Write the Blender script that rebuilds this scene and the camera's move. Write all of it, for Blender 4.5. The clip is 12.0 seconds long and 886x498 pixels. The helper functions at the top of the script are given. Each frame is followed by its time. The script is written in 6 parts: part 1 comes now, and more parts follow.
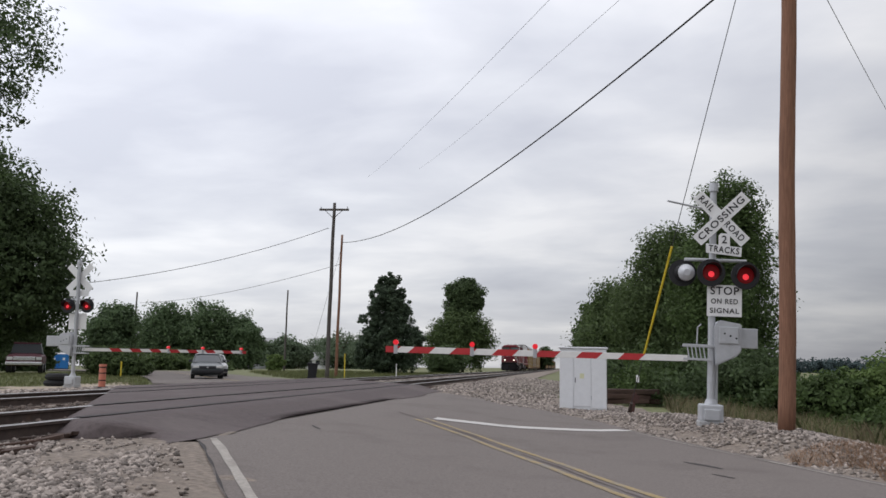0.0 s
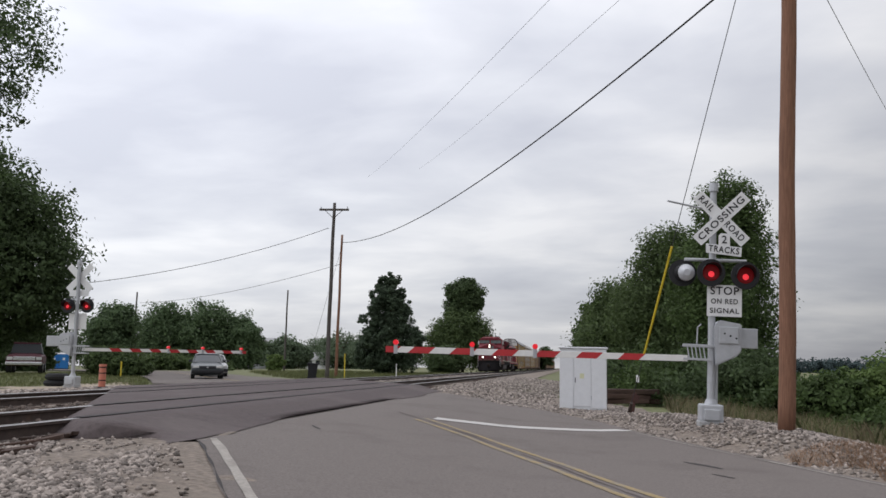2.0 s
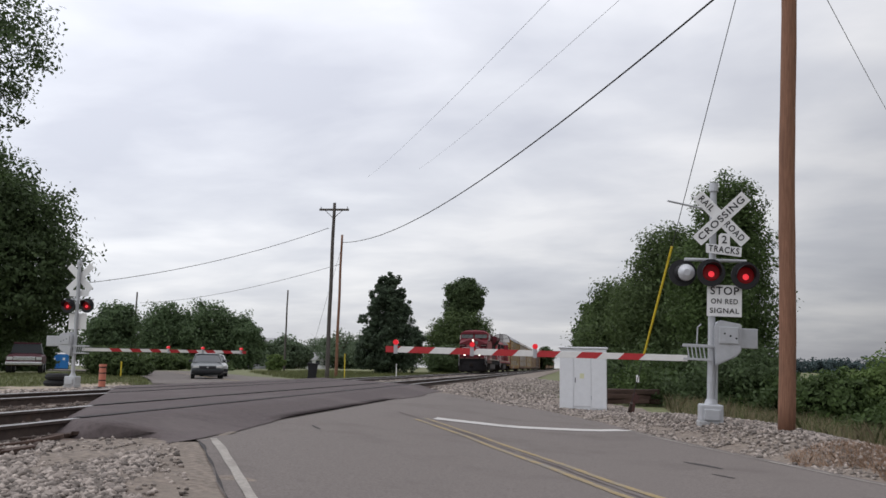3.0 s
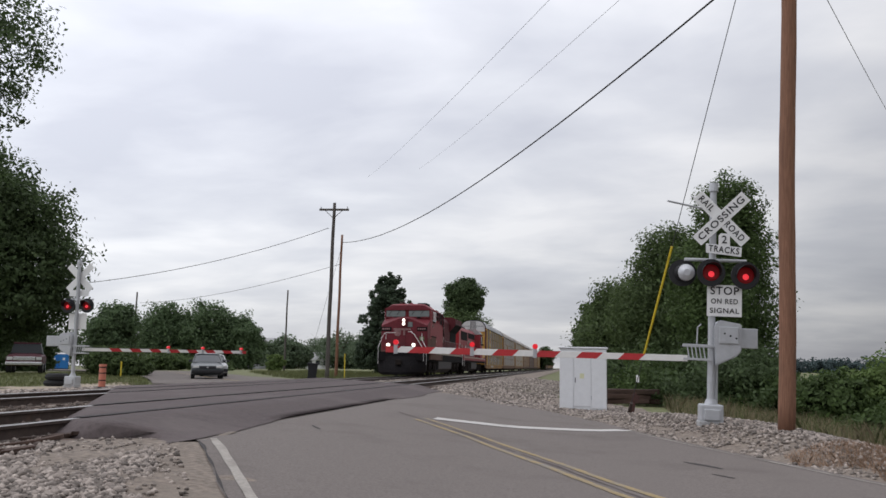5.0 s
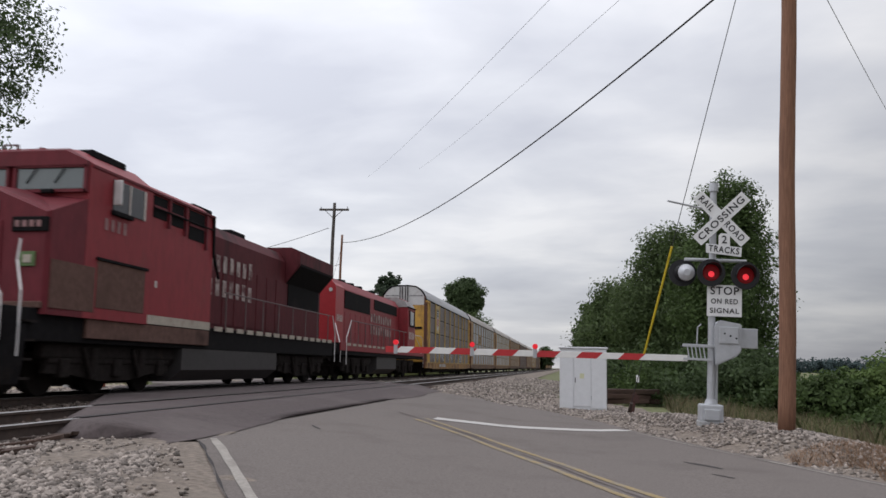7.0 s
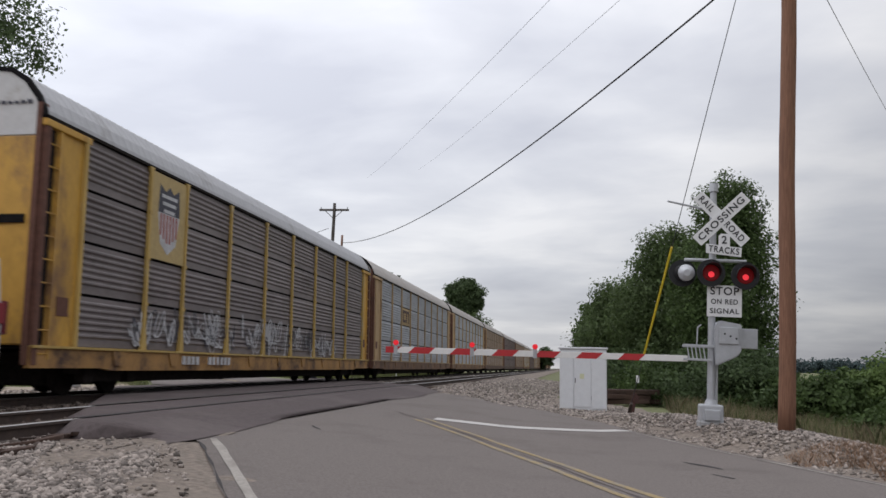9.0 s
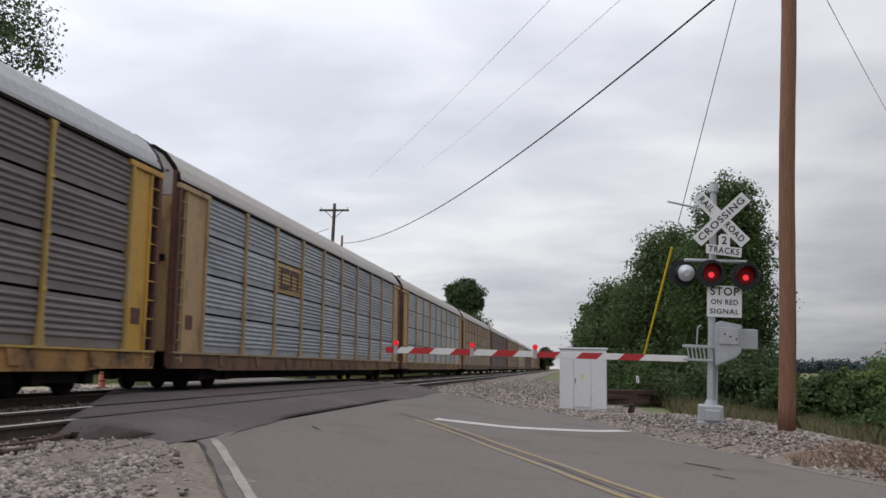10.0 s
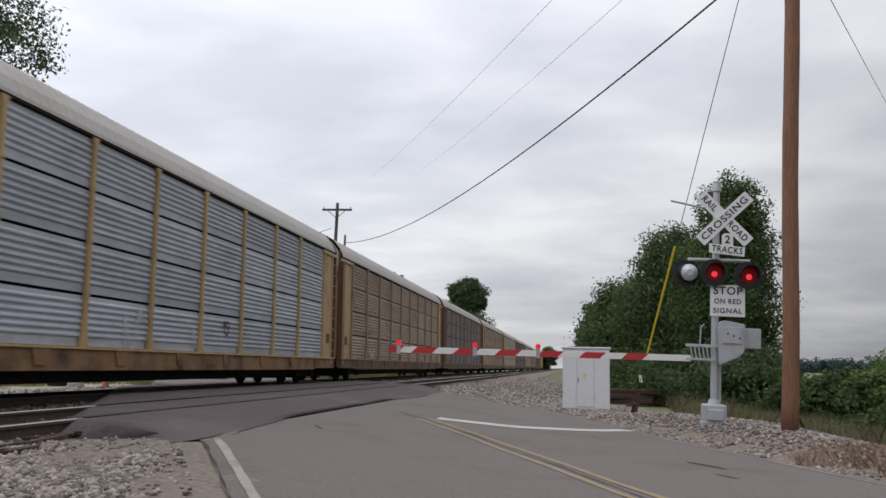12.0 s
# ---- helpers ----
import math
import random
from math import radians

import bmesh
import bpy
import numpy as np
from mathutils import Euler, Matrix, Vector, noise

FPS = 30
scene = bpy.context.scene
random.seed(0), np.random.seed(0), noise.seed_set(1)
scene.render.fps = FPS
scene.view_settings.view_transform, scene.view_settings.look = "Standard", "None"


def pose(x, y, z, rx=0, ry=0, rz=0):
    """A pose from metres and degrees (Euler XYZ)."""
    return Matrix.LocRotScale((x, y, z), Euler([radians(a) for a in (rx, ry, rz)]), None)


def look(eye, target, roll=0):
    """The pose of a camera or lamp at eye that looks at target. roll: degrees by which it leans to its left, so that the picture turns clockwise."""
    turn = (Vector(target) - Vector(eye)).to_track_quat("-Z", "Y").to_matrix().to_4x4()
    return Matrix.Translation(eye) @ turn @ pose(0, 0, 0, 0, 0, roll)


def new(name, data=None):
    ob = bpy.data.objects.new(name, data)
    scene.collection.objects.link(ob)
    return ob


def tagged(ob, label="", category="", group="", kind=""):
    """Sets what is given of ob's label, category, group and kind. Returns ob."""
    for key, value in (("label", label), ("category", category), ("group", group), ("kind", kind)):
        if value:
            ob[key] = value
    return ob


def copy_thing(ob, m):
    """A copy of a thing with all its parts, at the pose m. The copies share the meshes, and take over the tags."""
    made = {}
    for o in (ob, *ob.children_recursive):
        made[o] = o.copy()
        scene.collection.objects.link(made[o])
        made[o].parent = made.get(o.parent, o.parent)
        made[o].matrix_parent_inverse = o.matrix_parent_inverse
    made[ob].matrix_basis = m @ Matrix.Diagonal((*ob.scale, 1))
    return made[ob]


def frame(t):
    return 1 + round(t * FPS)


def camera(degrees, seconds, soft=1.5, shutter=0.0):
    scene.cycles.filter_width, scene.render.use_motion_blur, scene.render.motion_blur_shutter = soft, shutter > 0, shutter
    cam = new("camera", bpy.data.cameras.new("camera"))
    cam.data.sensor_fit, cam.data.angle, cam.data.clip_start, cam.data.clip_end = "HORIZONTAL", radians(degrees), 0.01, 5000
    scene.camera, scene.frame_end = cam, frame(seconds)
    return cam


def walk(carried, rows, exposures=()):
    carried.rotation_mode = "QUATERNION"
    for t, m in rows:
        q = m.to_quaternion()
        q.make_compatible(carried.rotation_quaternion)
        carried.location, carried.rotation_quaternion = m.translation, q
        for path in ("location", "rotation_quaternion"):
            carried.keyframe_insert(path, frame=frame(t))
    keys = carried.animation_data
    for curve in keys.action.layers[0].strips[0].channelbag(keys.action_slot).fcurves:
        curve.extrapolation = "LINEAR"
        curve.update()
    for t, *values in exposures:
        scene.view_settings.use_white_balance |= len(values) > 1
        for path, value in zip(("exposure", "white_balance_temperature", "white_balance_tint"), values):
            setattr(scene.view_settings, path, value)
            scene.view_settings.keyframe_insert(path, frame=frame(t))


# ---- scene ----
# world: y runs along the tracks, the train comes towards -y; rail tops at z = RAIL
RAIL = 0.625
TRACK_NEAR, TRACK_FAR = -6.4, -10.75
SPEED = 21.7

cam = camera(53.36, 12.0, soft=1.55, shutter=0.15)


def aim(turn, tilt):
    return Matrix.Translation((0, 0, 1.25)) @ pose(0, 0, 0, 0, 0, 8.06 + turn) @ pose(0, 0, 0, 97.63 + tilt) @ pose(0, 0, 0, 0, 0, 0.5)


walk(cam, [(0, aim(0, 0)), (8.5, aim(0, 0)), (9.0, aim(0, 0.02)), (9.5, aim(0, 0.09)), (10.0, aim(0, 0.04)), (11.0, aim(0, 0.03)),
           (11.5, aim(0, 0)), (11.75, aim(0.09, 0)), (12.0, aim(0.19, 0))])

# ---- light: a bright overcast sky and a very soft sun ----
world = bpy.data.worlds.new("overcast")
scene.world = world
world.use_nodes = True


def sky_nodes():
    nt = world.node_tree
    nt.nodes.clear()
    N, L = nt.nodes.new, nt.links.new

    def math_node(op, a, b=None, c=None):
        n = N("ShaderNodeMath")
        n.operation = op
        for i, v in enumerate((a, b, c)):
            if v is None:
                continue
            if isinstance(v, (int, float)):
                n.inputs[i].default_value = v
            else:
                L(v, n.inputs[i])
        return n.outputs[0]
    tc = N("ShaderNodeTexCoord")
    sep = N("ShaderNodeSeparateXYZ")
    L(tc.outputs["Generated"], sep.inputs[0])
    up = math_node("MAXIMUM", sep.outputs[2], 0.0)
    flat = math_node("ADD", up, 0.16)
    com = N("ShaderNodeCombineXYZ")
    L(math_node("DIVIDE", sep.outputs[0], flat), com.inputs[0])
    L(math_node("DIVIDE", sep.outputs[1], flat), com.inputs[1])

    def cloud(scale, detail, rough, shift):
        m = N("ShaderNodeMapping")
        m.inputs["Location"].default_value = shift
        m.inputs["Scale"].default_value = (scale * 0.8, scale, 1)
        L(com.outputs[0], m.inputs[0])
        n = N("ShaderNodeTexNoise")
        n.inputs["Scale"].default_value = 1.0
        n.inputs["Detail"].default_value = detail
        n.inputs["Roughness"].default_value = rough
        n.inputs["Distortion"].default_value = 0.25
        L(m.outputs[0], n.inputs[0])
        return n.outputs[0]
    c = math_node("ADD", math_node("MULTIPLY", cloud(0.9, 4, 0.5, (3.1, 1.7, 0)), 0.6), math_node("MULTIPLY", cloud(2.3, 5, 0.52, (7, 2, 4)), 0.4))
    ramp = N("ShaderNodeValToRGB")
    e = ramp.color_ramp.elements
    e[0].position, e[0].color = 0.36, (0.545, 0.555, 0.615, 1)
    e[1].position, e[1].color = 0.62, (0.87, 0.865, 0.885, 1)
    mid = ramp.color_ramp.elements.new(0.49)
    mid.color = (0.68, 0.688, 0.735, 1)
    L(c, ramp.inputs[0])
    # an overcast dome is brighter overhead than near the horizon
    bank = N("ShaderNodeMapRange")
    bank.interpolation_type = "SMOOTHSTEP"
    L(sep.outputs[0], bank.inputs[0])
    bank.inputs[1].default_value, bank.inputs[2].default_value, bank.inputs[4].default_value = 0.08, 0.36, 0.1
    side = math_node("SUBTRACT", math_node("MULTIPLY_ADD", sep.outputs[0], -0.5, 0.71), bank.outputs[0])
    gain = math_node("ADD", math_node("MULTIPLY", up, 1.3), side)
    sky = N("ShaderNodeTexSky")
    sky.sky_type = "NISHITA"
    sky.sun_disc = False
    sky.sun_elevation, sky.sun_rotation = radians(56), radians(-70)
    tint = N("ShaderNodeMix")
    tint.data_type = "RGBA"
    tint.inputs[0].default_value = 0.012
    L(ramp.outputs[0], tint.inputs[6])
    L(sky.outputs[0], tint.inputs[7])
    bg = N("ShaderNodeBackground")
    L(tint.outputs[2], bg.inputs[0])
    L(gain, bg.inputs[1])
    out = N("ShaderNodeOutputWorld")
    L(bg.outputs[0], out.inputs[0])


sky_nodes()
sun = new("sun", bpy.data.lights.new("sun", "SUN"))
sun.data.energy, sun.data.angle, sun.data.color = 0.4, radians(40), (1.0, 0.96, 0.9)
sun.matrix_world = look((0, 0, 60), (38, 14, 0))


# ---- materials ----
def mat(name, colour, rough=0.7, metal=0.0, grain=0.15, grain_scale=8.0, wear=0.0, wear_colour=(0.1, 0.07, 0.05), wear_scale=1.2,
        bump=0.15, stretch=(1, 1, 1), island=0.0, piece=0.0, emit=None, power=0.0, spec=0.4):
    """A surface with fine grain, large stains of wear_colour (wear: how much of it), relief, and variation from island to island or piece to piece."""
    m = bpy.data.materials.new(name)
    m.use_nodes = True
    nt = m.node_tree
    N, L = nt.nodes.new, nt.links.new
    b = nt.nodes["Principled BSDF"]
    b.inputs["Roughness"].default_value = rough
    b.inputs["Metallic"].default_value = metal
    b.inputs["Specular IOR Level"].default_value = spec
    tc = N("ShaderNodeTexCoord")
    mp = N("ShaderNodeMapping")
    mp.inputs["Scale"].default_value = stretch
    L(tc.outputs["Object"], mp.inputs[0])
    fine = N("ShaderNodeTexNoise")
    fine.inputs["Scale"].default_value = grain_scale
    fine.inputs["Detail"].default_value = 6
    fine.inputs["Roughness"].default_value = 0.65
    L(mp.outputs[0], fine.inputs[0])
    big = N("ShaderNodeTexNoise")
    big.inputs["Scale"].default_value = wear_scale
    big.inputs["Detail"].default_value = 7
    big.inputs["Roughness"].default_value = 0.7
    L(mp.outputs[0], big.inputs[0])
    rng = N("ShaderNodeMapRange")
    L(fine.outputs[0], rng.inputs[0])
    rng.inputs[1].default_value, rng.inputs[2].default_value = 0.25, 0.75
    rng.inputs[3].default_value, rng.inputs[4].default_value = 1 - grain, 1 + grain
    value = rng.outputs[0]
    for amount, node, socket in ((island, "ShaderNodeNewGeometry", "Random Per Island"), (piece, "ShaderNodeObjectInfo", "Random")):
        if amount:
            r2 = N("ShaderNodeMapRange")
            L(N(node).outputs[socket], r2.inputs[0])
            r2.inputs[3].default_value, r2.inputs[4].default_value = 1 - amount, 1 + amount
            mul = N("ShaderNodeMath")
            mul.operation = "MULTIPLY"
            L(value, mul.inputs[0])
            L(r2.outputs[0], mul.inputs[1])
            value = mul.outputs[0]
    hsv = N("ShaderNodeHueSaturation")
    hsv.inputs["Color"].default_value = (*colour, 1)
    L(value, hsv.inputs["Value"])
    col = hsv.outputs[0]
    if wear:
        w = N("ShaderNodeMapRange")
        L(big.outputs[0], w.inputs[0])
        w.inputs[1].default_value, w.inputs[2].default_value = 0.72 - 0.45 * wear, 0.82 - 0.3 * wear
        mix = N("ShaderNodeMix")
        mix.data_type = "RGBA"
        L(w.outputs[0], mix.inputs[0])
        L(col, mix.inputs[6])
        mix.inputs[7].default_value = (*wear_colour, 1)
        col = mix.outputs[2]
    L(col, b.inputs["Base Color"])
    if bump:
        bp = N("ShaderNodeBump")
        bp.inputs["Strength"].default_value = bump
        bp.inputs["Distance"].default_value = 0.02
        L(fine.outputs[0], bp.inputs["Height"])
        L(bp.outputs[0], b.inputs["Normal"])
    if emit:
        b.inputs["Emission Color"].default_value = (*emit, 1)
        b.inputs["Emission Strength"].default_value = power
    return m


M_GRASS = mat("grass_ground", (0.12, 0.13, 0.055), 0.95, grain=0.5, grain_scale=3, wear=0.5, wear_colour=(0.14, 0.12, 0.06), wear_scale=0.15, bump=0.6)
M_ROAD = mat("worn_asphalt", (0.148, 0.128, 0.117), 0.88, spec=0.25, grain=0.35, grain_scale=38, wear=0.45, wear_colour=(0.116, 0.099, 0.09), wear_scale=0.5, bump=0.3)
M_CROSS = mat("dark_asphalt", (0.088, 0.071, 0.07), 0.9, spec=0.2, grain=0.3, grain_scale=14, wear=0.45, wear_colour=(0.125, 0.104, 0.1), wear_scale=0.35, bump=0.35)
M_GRAVEL = mat("gravel_bed", (0.185, 0.152, 0.125), 0.95, grain=0.55, grain_scale=14, wear=0.4, wear_colour=(0.2, 0.17, 0.14), wear_scale=0.6, bump=1.0)
M_STONE = mat("ballast_stone", (0.25, 0.215, 0.19), 0.95, grain=0.25, grain_scale=12, island=0.62, bump=0.4)
M_RAIL = mat("rusty_rail", (0.06, 0.042, 0.035), 0.8, grain=0.3, grain_scale=10, wear=0.3, wear_colour=(0.1, 0.06, 0.04))
M_RAILTOP = mat("worn_rail_head", (0.42, 0.41, 0.4), 0.3, metal=0.9, grain=0.15, wear=0.2, wear_colour=(0.16, 0.12, 0.1), bump=0.05)
M_TIE = mat("creosoted_tie", (0.085, 0.06, 0.048), 0.95, grain=0.5, grain_scale=6, stretch=(0.3, 3, 3), piece=0.3, bump=0.6)
M_SEAM = mat("tarred_crack_groove_shade", (0.035, 0.03, 0.03), 0.9, grain=0.4, grain_scale=20)
M_WHITE = mat("road_paint_white", (0.46, 0.44, 0.42), 0.8, grain=0.2, grain_scale=25, wear=0.4, wear_colour=(0.24, 0.225, 0.21), wear_scale=3)
M_WHITEOLD = mat("old_road_paint", (0.31, 0.285, 0.255), 0.85, grain=0.3, grain_scale=25, wear=0.55, wear_colour=(0.2, 0.18, 0.16), wear_scale=2.5)
M_YELLOW = mat("road_paint_yellow", (0.27, 0.2, 0.095), 0.8, grain=0.3, grain_scale=25, wear=0.6, wear_colour=(0.19, 0.17, 0.145), wear_scale=3)
M_ALU = mat("galvanised_metal", (0.42, 0.43, 0.45), 0.55, metal=0.35, grain=0.12, grain_scale=6, wear=0.12, wear_colour=(0.25, 0.24, 0.23))
M_SIGN = mat("sign_white", (0.72, 0.72, 0.72), 0.5, grain=0.05, wear=0.08, wear_colour=(0.5, 0.48, 0.45))
M_BLACK = mat("flat_black", (0.012, 0.012, 0.014), 0.6, grain=0.2)
M_ARMW = mat("gate_white", (0.74, 0.73, 0.71), 0.5, grain=0.06, wear=0.15, wear_colour=(0.5, 0.47, 0.43), wear_scale=4)
M_ARMR = mat("gate_red", (0.45, 0.03, 0.035), 0.45, grain=0.1, wear=0.1, wear_colour=(0.3, 0.05, 0.05))
M_BARK = mat("bark", (0.085, 0.065, 0.05), 0.95, grain=0.5, grain_scale=8, stretch=(4, 4, 0.6), bump=0.8)
M_POLE = mat("pole_wood", (0.2, 0.1, 0.062), 0.85, grain=0.4, grain_scale=9, stretch=(6, 6, 0.35), wear=0.4, wear_colour=(0.12, 0.06, 0.04), bump=0.5)
M_POLEGREY = mat("weathered_pole", (0.085, 0.075, 0.068), 0.9, grain=0.35, grain_scale=9, stretch=(5, 5, 0.4), bump=0.4)
M_WIRE = mat("cable", (0.03, 0.03, 0.032), 0.6, grain=0.05, bump=0)


def leaf_mat(name, colour, vary=0.3):
    m = mat(name, [c * 1.15 for c in colour], 0.7, grain=0.35, grain_scale=0.9, island=vary, bump=0, spec=0.25)
    nt = m.node_tree
    base = nt.nodes["Principled BSDF"]
    thin = nt.nodes.new("ShaderNodeBsdfTranslucent")
    both = nt.nodes.new("ShaderNodeMixShader")
    both.inputs[0].default_value = 0.4
    nt.links.new(base.inputs["Base Color"].links[0].from_socket, thin.inputs[0])
    nt.links.new(base.outputs[0], both.inputs[1])
    nt.links.new(thin.outputs[0], both.inputs[2])
    nt.links.new(both.outputs[0], nt.nodes["Material Output"].inputs[0])
    return m


M_LEAF = leaf_mat("leaf_green", (0.06, 0.092, 0.03))
M_LEAFDARK = leaf_mat("leaf_dark", (0.066, 0.096, 0.042))
M_LEAFLIGHT = leaf_mat("leaf_light", (0.1, 0.145, 0.045))
M_LEAFMID = leaf_mat("leaf_mid", (0.07, 0.1, 0.038))
# distance haze is put into the paler far and row leaf colours
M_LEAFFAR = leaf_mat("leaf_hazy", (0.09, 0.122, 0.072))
M_LEAFROW = leaf_mat("leaf_row", (0.085, 0.125, 0.06))
# bluish haze over the far woods is put into this leaf colour
M_LEAFWOODSHAZE = leaf_mat("leaf_woods_hazed", (0.06, 0.085, 0.085))
M_NEEDLE = leaf_mat("needle_green", (0.058, 0.082, 0.05))


# ---- building helpers ----
def mesh_of(name, verts, faces, materials, smooth=False, index=None):
    me = bpy.data.meshes.new(name)
    me.from_pydata([tuple(v) for v in verts], [], [tuple(f) for f in faces])
    for m in materials:
        me.materials.append(m)
    if index is not None:
        me.polygons.foreach_set("material_index", list(index))
    if smooth:
        me.polygons.foreach_set("use_smooth", [True] * len(me.polygons))
    me.update()
    return me


def link(name, bm, material, parent=None, smooth=False):
    me = bpy.data.meshes.new(name)
    bmesh.ops.recalc_face_normals(bm, faces=bm.faces)
    bm.to_mesh(me)
    bm.free()
    me.materials.append(material)
    if smooth:
        me.polygons.foreach_set("use_smooth", [True] * len(me.polygons))
    ob = new(name, me)
    ob.parent = parent
    return ob


def part(name, bm, material, parent, label="", smooth=False):
    ob = link(name, bm, material, parent, smooth)
    if label:
        ob["label"] = label
    return ob


def thing(name, label, category, m=None, group="", kind=""):
    ob = new(name)
    ob.empty_display_size = 0.2
    ob.matrix_basis = m or Matrix()
    return tagged(ob, label, category, group, kind)


def box(bm, x0, x1, y0, y1, z0, z1, bevel=0.0, m=None):
    r = bmesh.ops.create_cube(bm, size=1)
    vs = r["verts"]
    for v in vs:
        v.co = Vector(((x0 + x1) / 2 + v.co.x * (x1 - x0), (y0 + y1) / 2 + v.co.y * (y1 - y0), (z0 + z1) / 2 + v.co.z * (z1 - z0)))
    if bevel:
        es = list({e for v in vs for e in v.link_edges})
        r = bmesh.ops.bevel(bm, geom=es, offset=bevel, segments=2, affect="EDGES", profile=0.5)
        vs = list({v for f in r["faces"] for v in f.verts} | {v for v in vs if v.is_valid})
    if m:
        bmesh.ops.transform(bm, matrix=m, verts=[v for v in vs if v.is_valid])
    return bm


def rod(bm, a, b, r0, r1=None, seg=12):
    a, b = Vector(a), Vector(b)
    d = b - a
    m = Matrix.Translation((a + b) / 2) @ d.to_track_quat("Z", "Y").to_matrix().to_4x4()
    bmesh.ops.create_cone(bm, cap_ends=True, segments=seg, radius1=r0, radius2=r0 if r1 is None else r1, depth=d.length, matrix=m)
    return bm


def prism(bm, outline, axis, a, b):
    """An outline of (u, v) pairs drawn out from a to b along the axis x, y or z."""
    def at(u, v, w):
        return {"x": (w, u, v), "y": (u, w, v), "z": (u, v, w)}[axis]
    lo = [bm.verts.new(at(u, v, a)) for u, v in outline]
    hi = [bm.verts.new(at(u, v, b)) for u, v in outline]
    n = len(outline)
    bm.faces.new(lo)
    bm.faces.new(hi[::-1])
    for i in range(n):
        bm.faces.new((lo[i], lo[(i + 1) % n], hi[(i + 1) % n], hi[i]))
    return bm


def loft(bm, sections):
    """Joins closed outlines of equal length, given as lists of points."""
    rings = [[bm.verts.new(p) for p in s] for s in sections]
    n = len(rings[0])
    for a, b in zip(rings, rings[1:]):
        for i in range(n):
            bm.faces.new((a[i], a[(i + 1) % n], b[(i + 1) % n], b[i]))
    bm.faces.new(rings[0][::-1])
    bm.faces.new(rings[-1])
    return bm


B = bmesh.new


def smooth_step(a, b, x):
    t = min(1, max(0, (x - a) / (b - a)))
    return t * t * (3 - 2 * t)


GROUND_X = [-900, -200, -60, -30, -22, -18, -14.5, -12.9, -12.4, -4.9, -4.3, -3.4, -2.4, -1, 0.5, 2, 3.6, 5.5, 9, 20, 60, 900]
GROUND_Z = [-2.0, 0.4, 0.58, 0.68, 0.47, 0.46, 0.47, 0.45, 0.46, 0.46, 0.43, 0.4, 0.31, 0.16, 0.07, 0.05, 0.02, -0.3, -0.55, -0.6, -0.8, -2.5]


def right_edge(s):
    """Where the asphalt ends on the right, s metres along: it flares out before the crossing."""
    return float(np.interp(s, [-30, 3, 8, 11.7, 14.8, 17.5, 21, 24, 26.5, 40], [7.3, 7.3, 7.66, 8.2, 8.78, 9.5, 9.9, 9.8, 9.0, 9.0]))


def ground_z(x, y=0.0):
    """The height of the ground: an embankment along the tracks."""
    off = 0.894 * x + 0.447 * y
    past = off - right_edge(0.894 * y - 0.447 * x)
    berm = 0.26 * smooth_step(0.15, 1.2, past) * (1 - smooth_step(10.6, 13.5, off)) * smooth_step(2, 6, y) * (1 - smooth_step(19, 24, y))
    return float(np.interp(x, GROUND_X, GROUND_Z)) + berm


def sheet(name, xs, ys, lift, material, keep=None, rough=0.0):
    vs, fs, at = [], [], {}
    for j, y in enumerate(ys):
        for i, x in enumerate(xs):
            at[i, j] = len(vs)
            vs.append((x, y, ground_z(x, y) + lift + rough * noise.noise((x * 1.3, y * 1.3, 0))))
    for j in range(len(ys) - 1):
        for i in range(len(xs) - 1):
            if keep is None or keep((xs[i] + xs[i + 1]) / 2, (ys[j] + ys[j + 1]) / 2):
                fs.append((at[i, j], at[i + 1, j], at[i + 1, j + 1], at[i, j + 1]))
    return new(name, mesh_of(name, vs, fs, [material], smooth=True))


def graded(lo, fine_lo, fine_hi, hi, step):
    a = [fine_lo - (fine_lo - lo) * (k / 14) ** 2.5 for k in range(14, 0, -1)]
    c = [fine_hi + (hi - fine_hi) * (k / 14) ** 2.5 for k in range(1, 15)]
    return a + list(np.arange(fine_lo, fine_hi + 1e-6, step)) + c


ground = tagged(sheet("ground", graded(-900, -30, 14, 900, 0.4), graded(-300, -4, 70, 2600, 0.75), -0.06, M_GRASS), "uneven green and dry grass on open ground", "ground", kind="structure")

# ---- the road: it crosses the tracks at a slant and bends away behind them ----
ROAD_U = Vector((-0.447, 0.894, 0))
ROAD_N = Vector((0.894, 0.447, 0))
LEFT_EDGE, CENTRE = 0.78, 4.6


def centre_at(s):
    """The painted middle: it swings a little on the way to the tracks."""
    return float(np.interp(s, [-30, 7.3, 9.5, 12.5, 15.5, 18], [4.1, 4.4, 4.6, 4.77, 4.68, 4.6]))


def road_point(s, off):
    """s metres along the road from the point abreast of the camera, off metres across; past the crossing it bends left and right again."""
    p = ROAD_U * s + ROAD_N * off
    return p


def road_strip(name, s0, s1, o0, o1, lift, material, step=0.5, cols=1, wobble=0.0, along=None):
    vs, fs = [], []
    n = max(1, int(abs(s1 - s0) / step))
    for k in range(n + 1):
        s = s0 + (s1 - s0) * k / n
        for c in range(cols + 1):
            w = wobble * noise.noise((s * 1.1, c * 9.0, lift * 50)) if c in (0, cols) else 0
            p = road_point(s, o0 + (o1 - o0) * c / cols + w + (along(s) if along else 0))
            vs.append((p.x, p.y, ground_z(p.x) + lift))
    for k in range(n):
        for c in range(cols):
            i = k * (cols + 1) + c
            fs.append((i, i + 1, i + cols + 2, i + cols + 1))
    return new(name, mesh_of(name, vs, fs, [material], smooth=True))


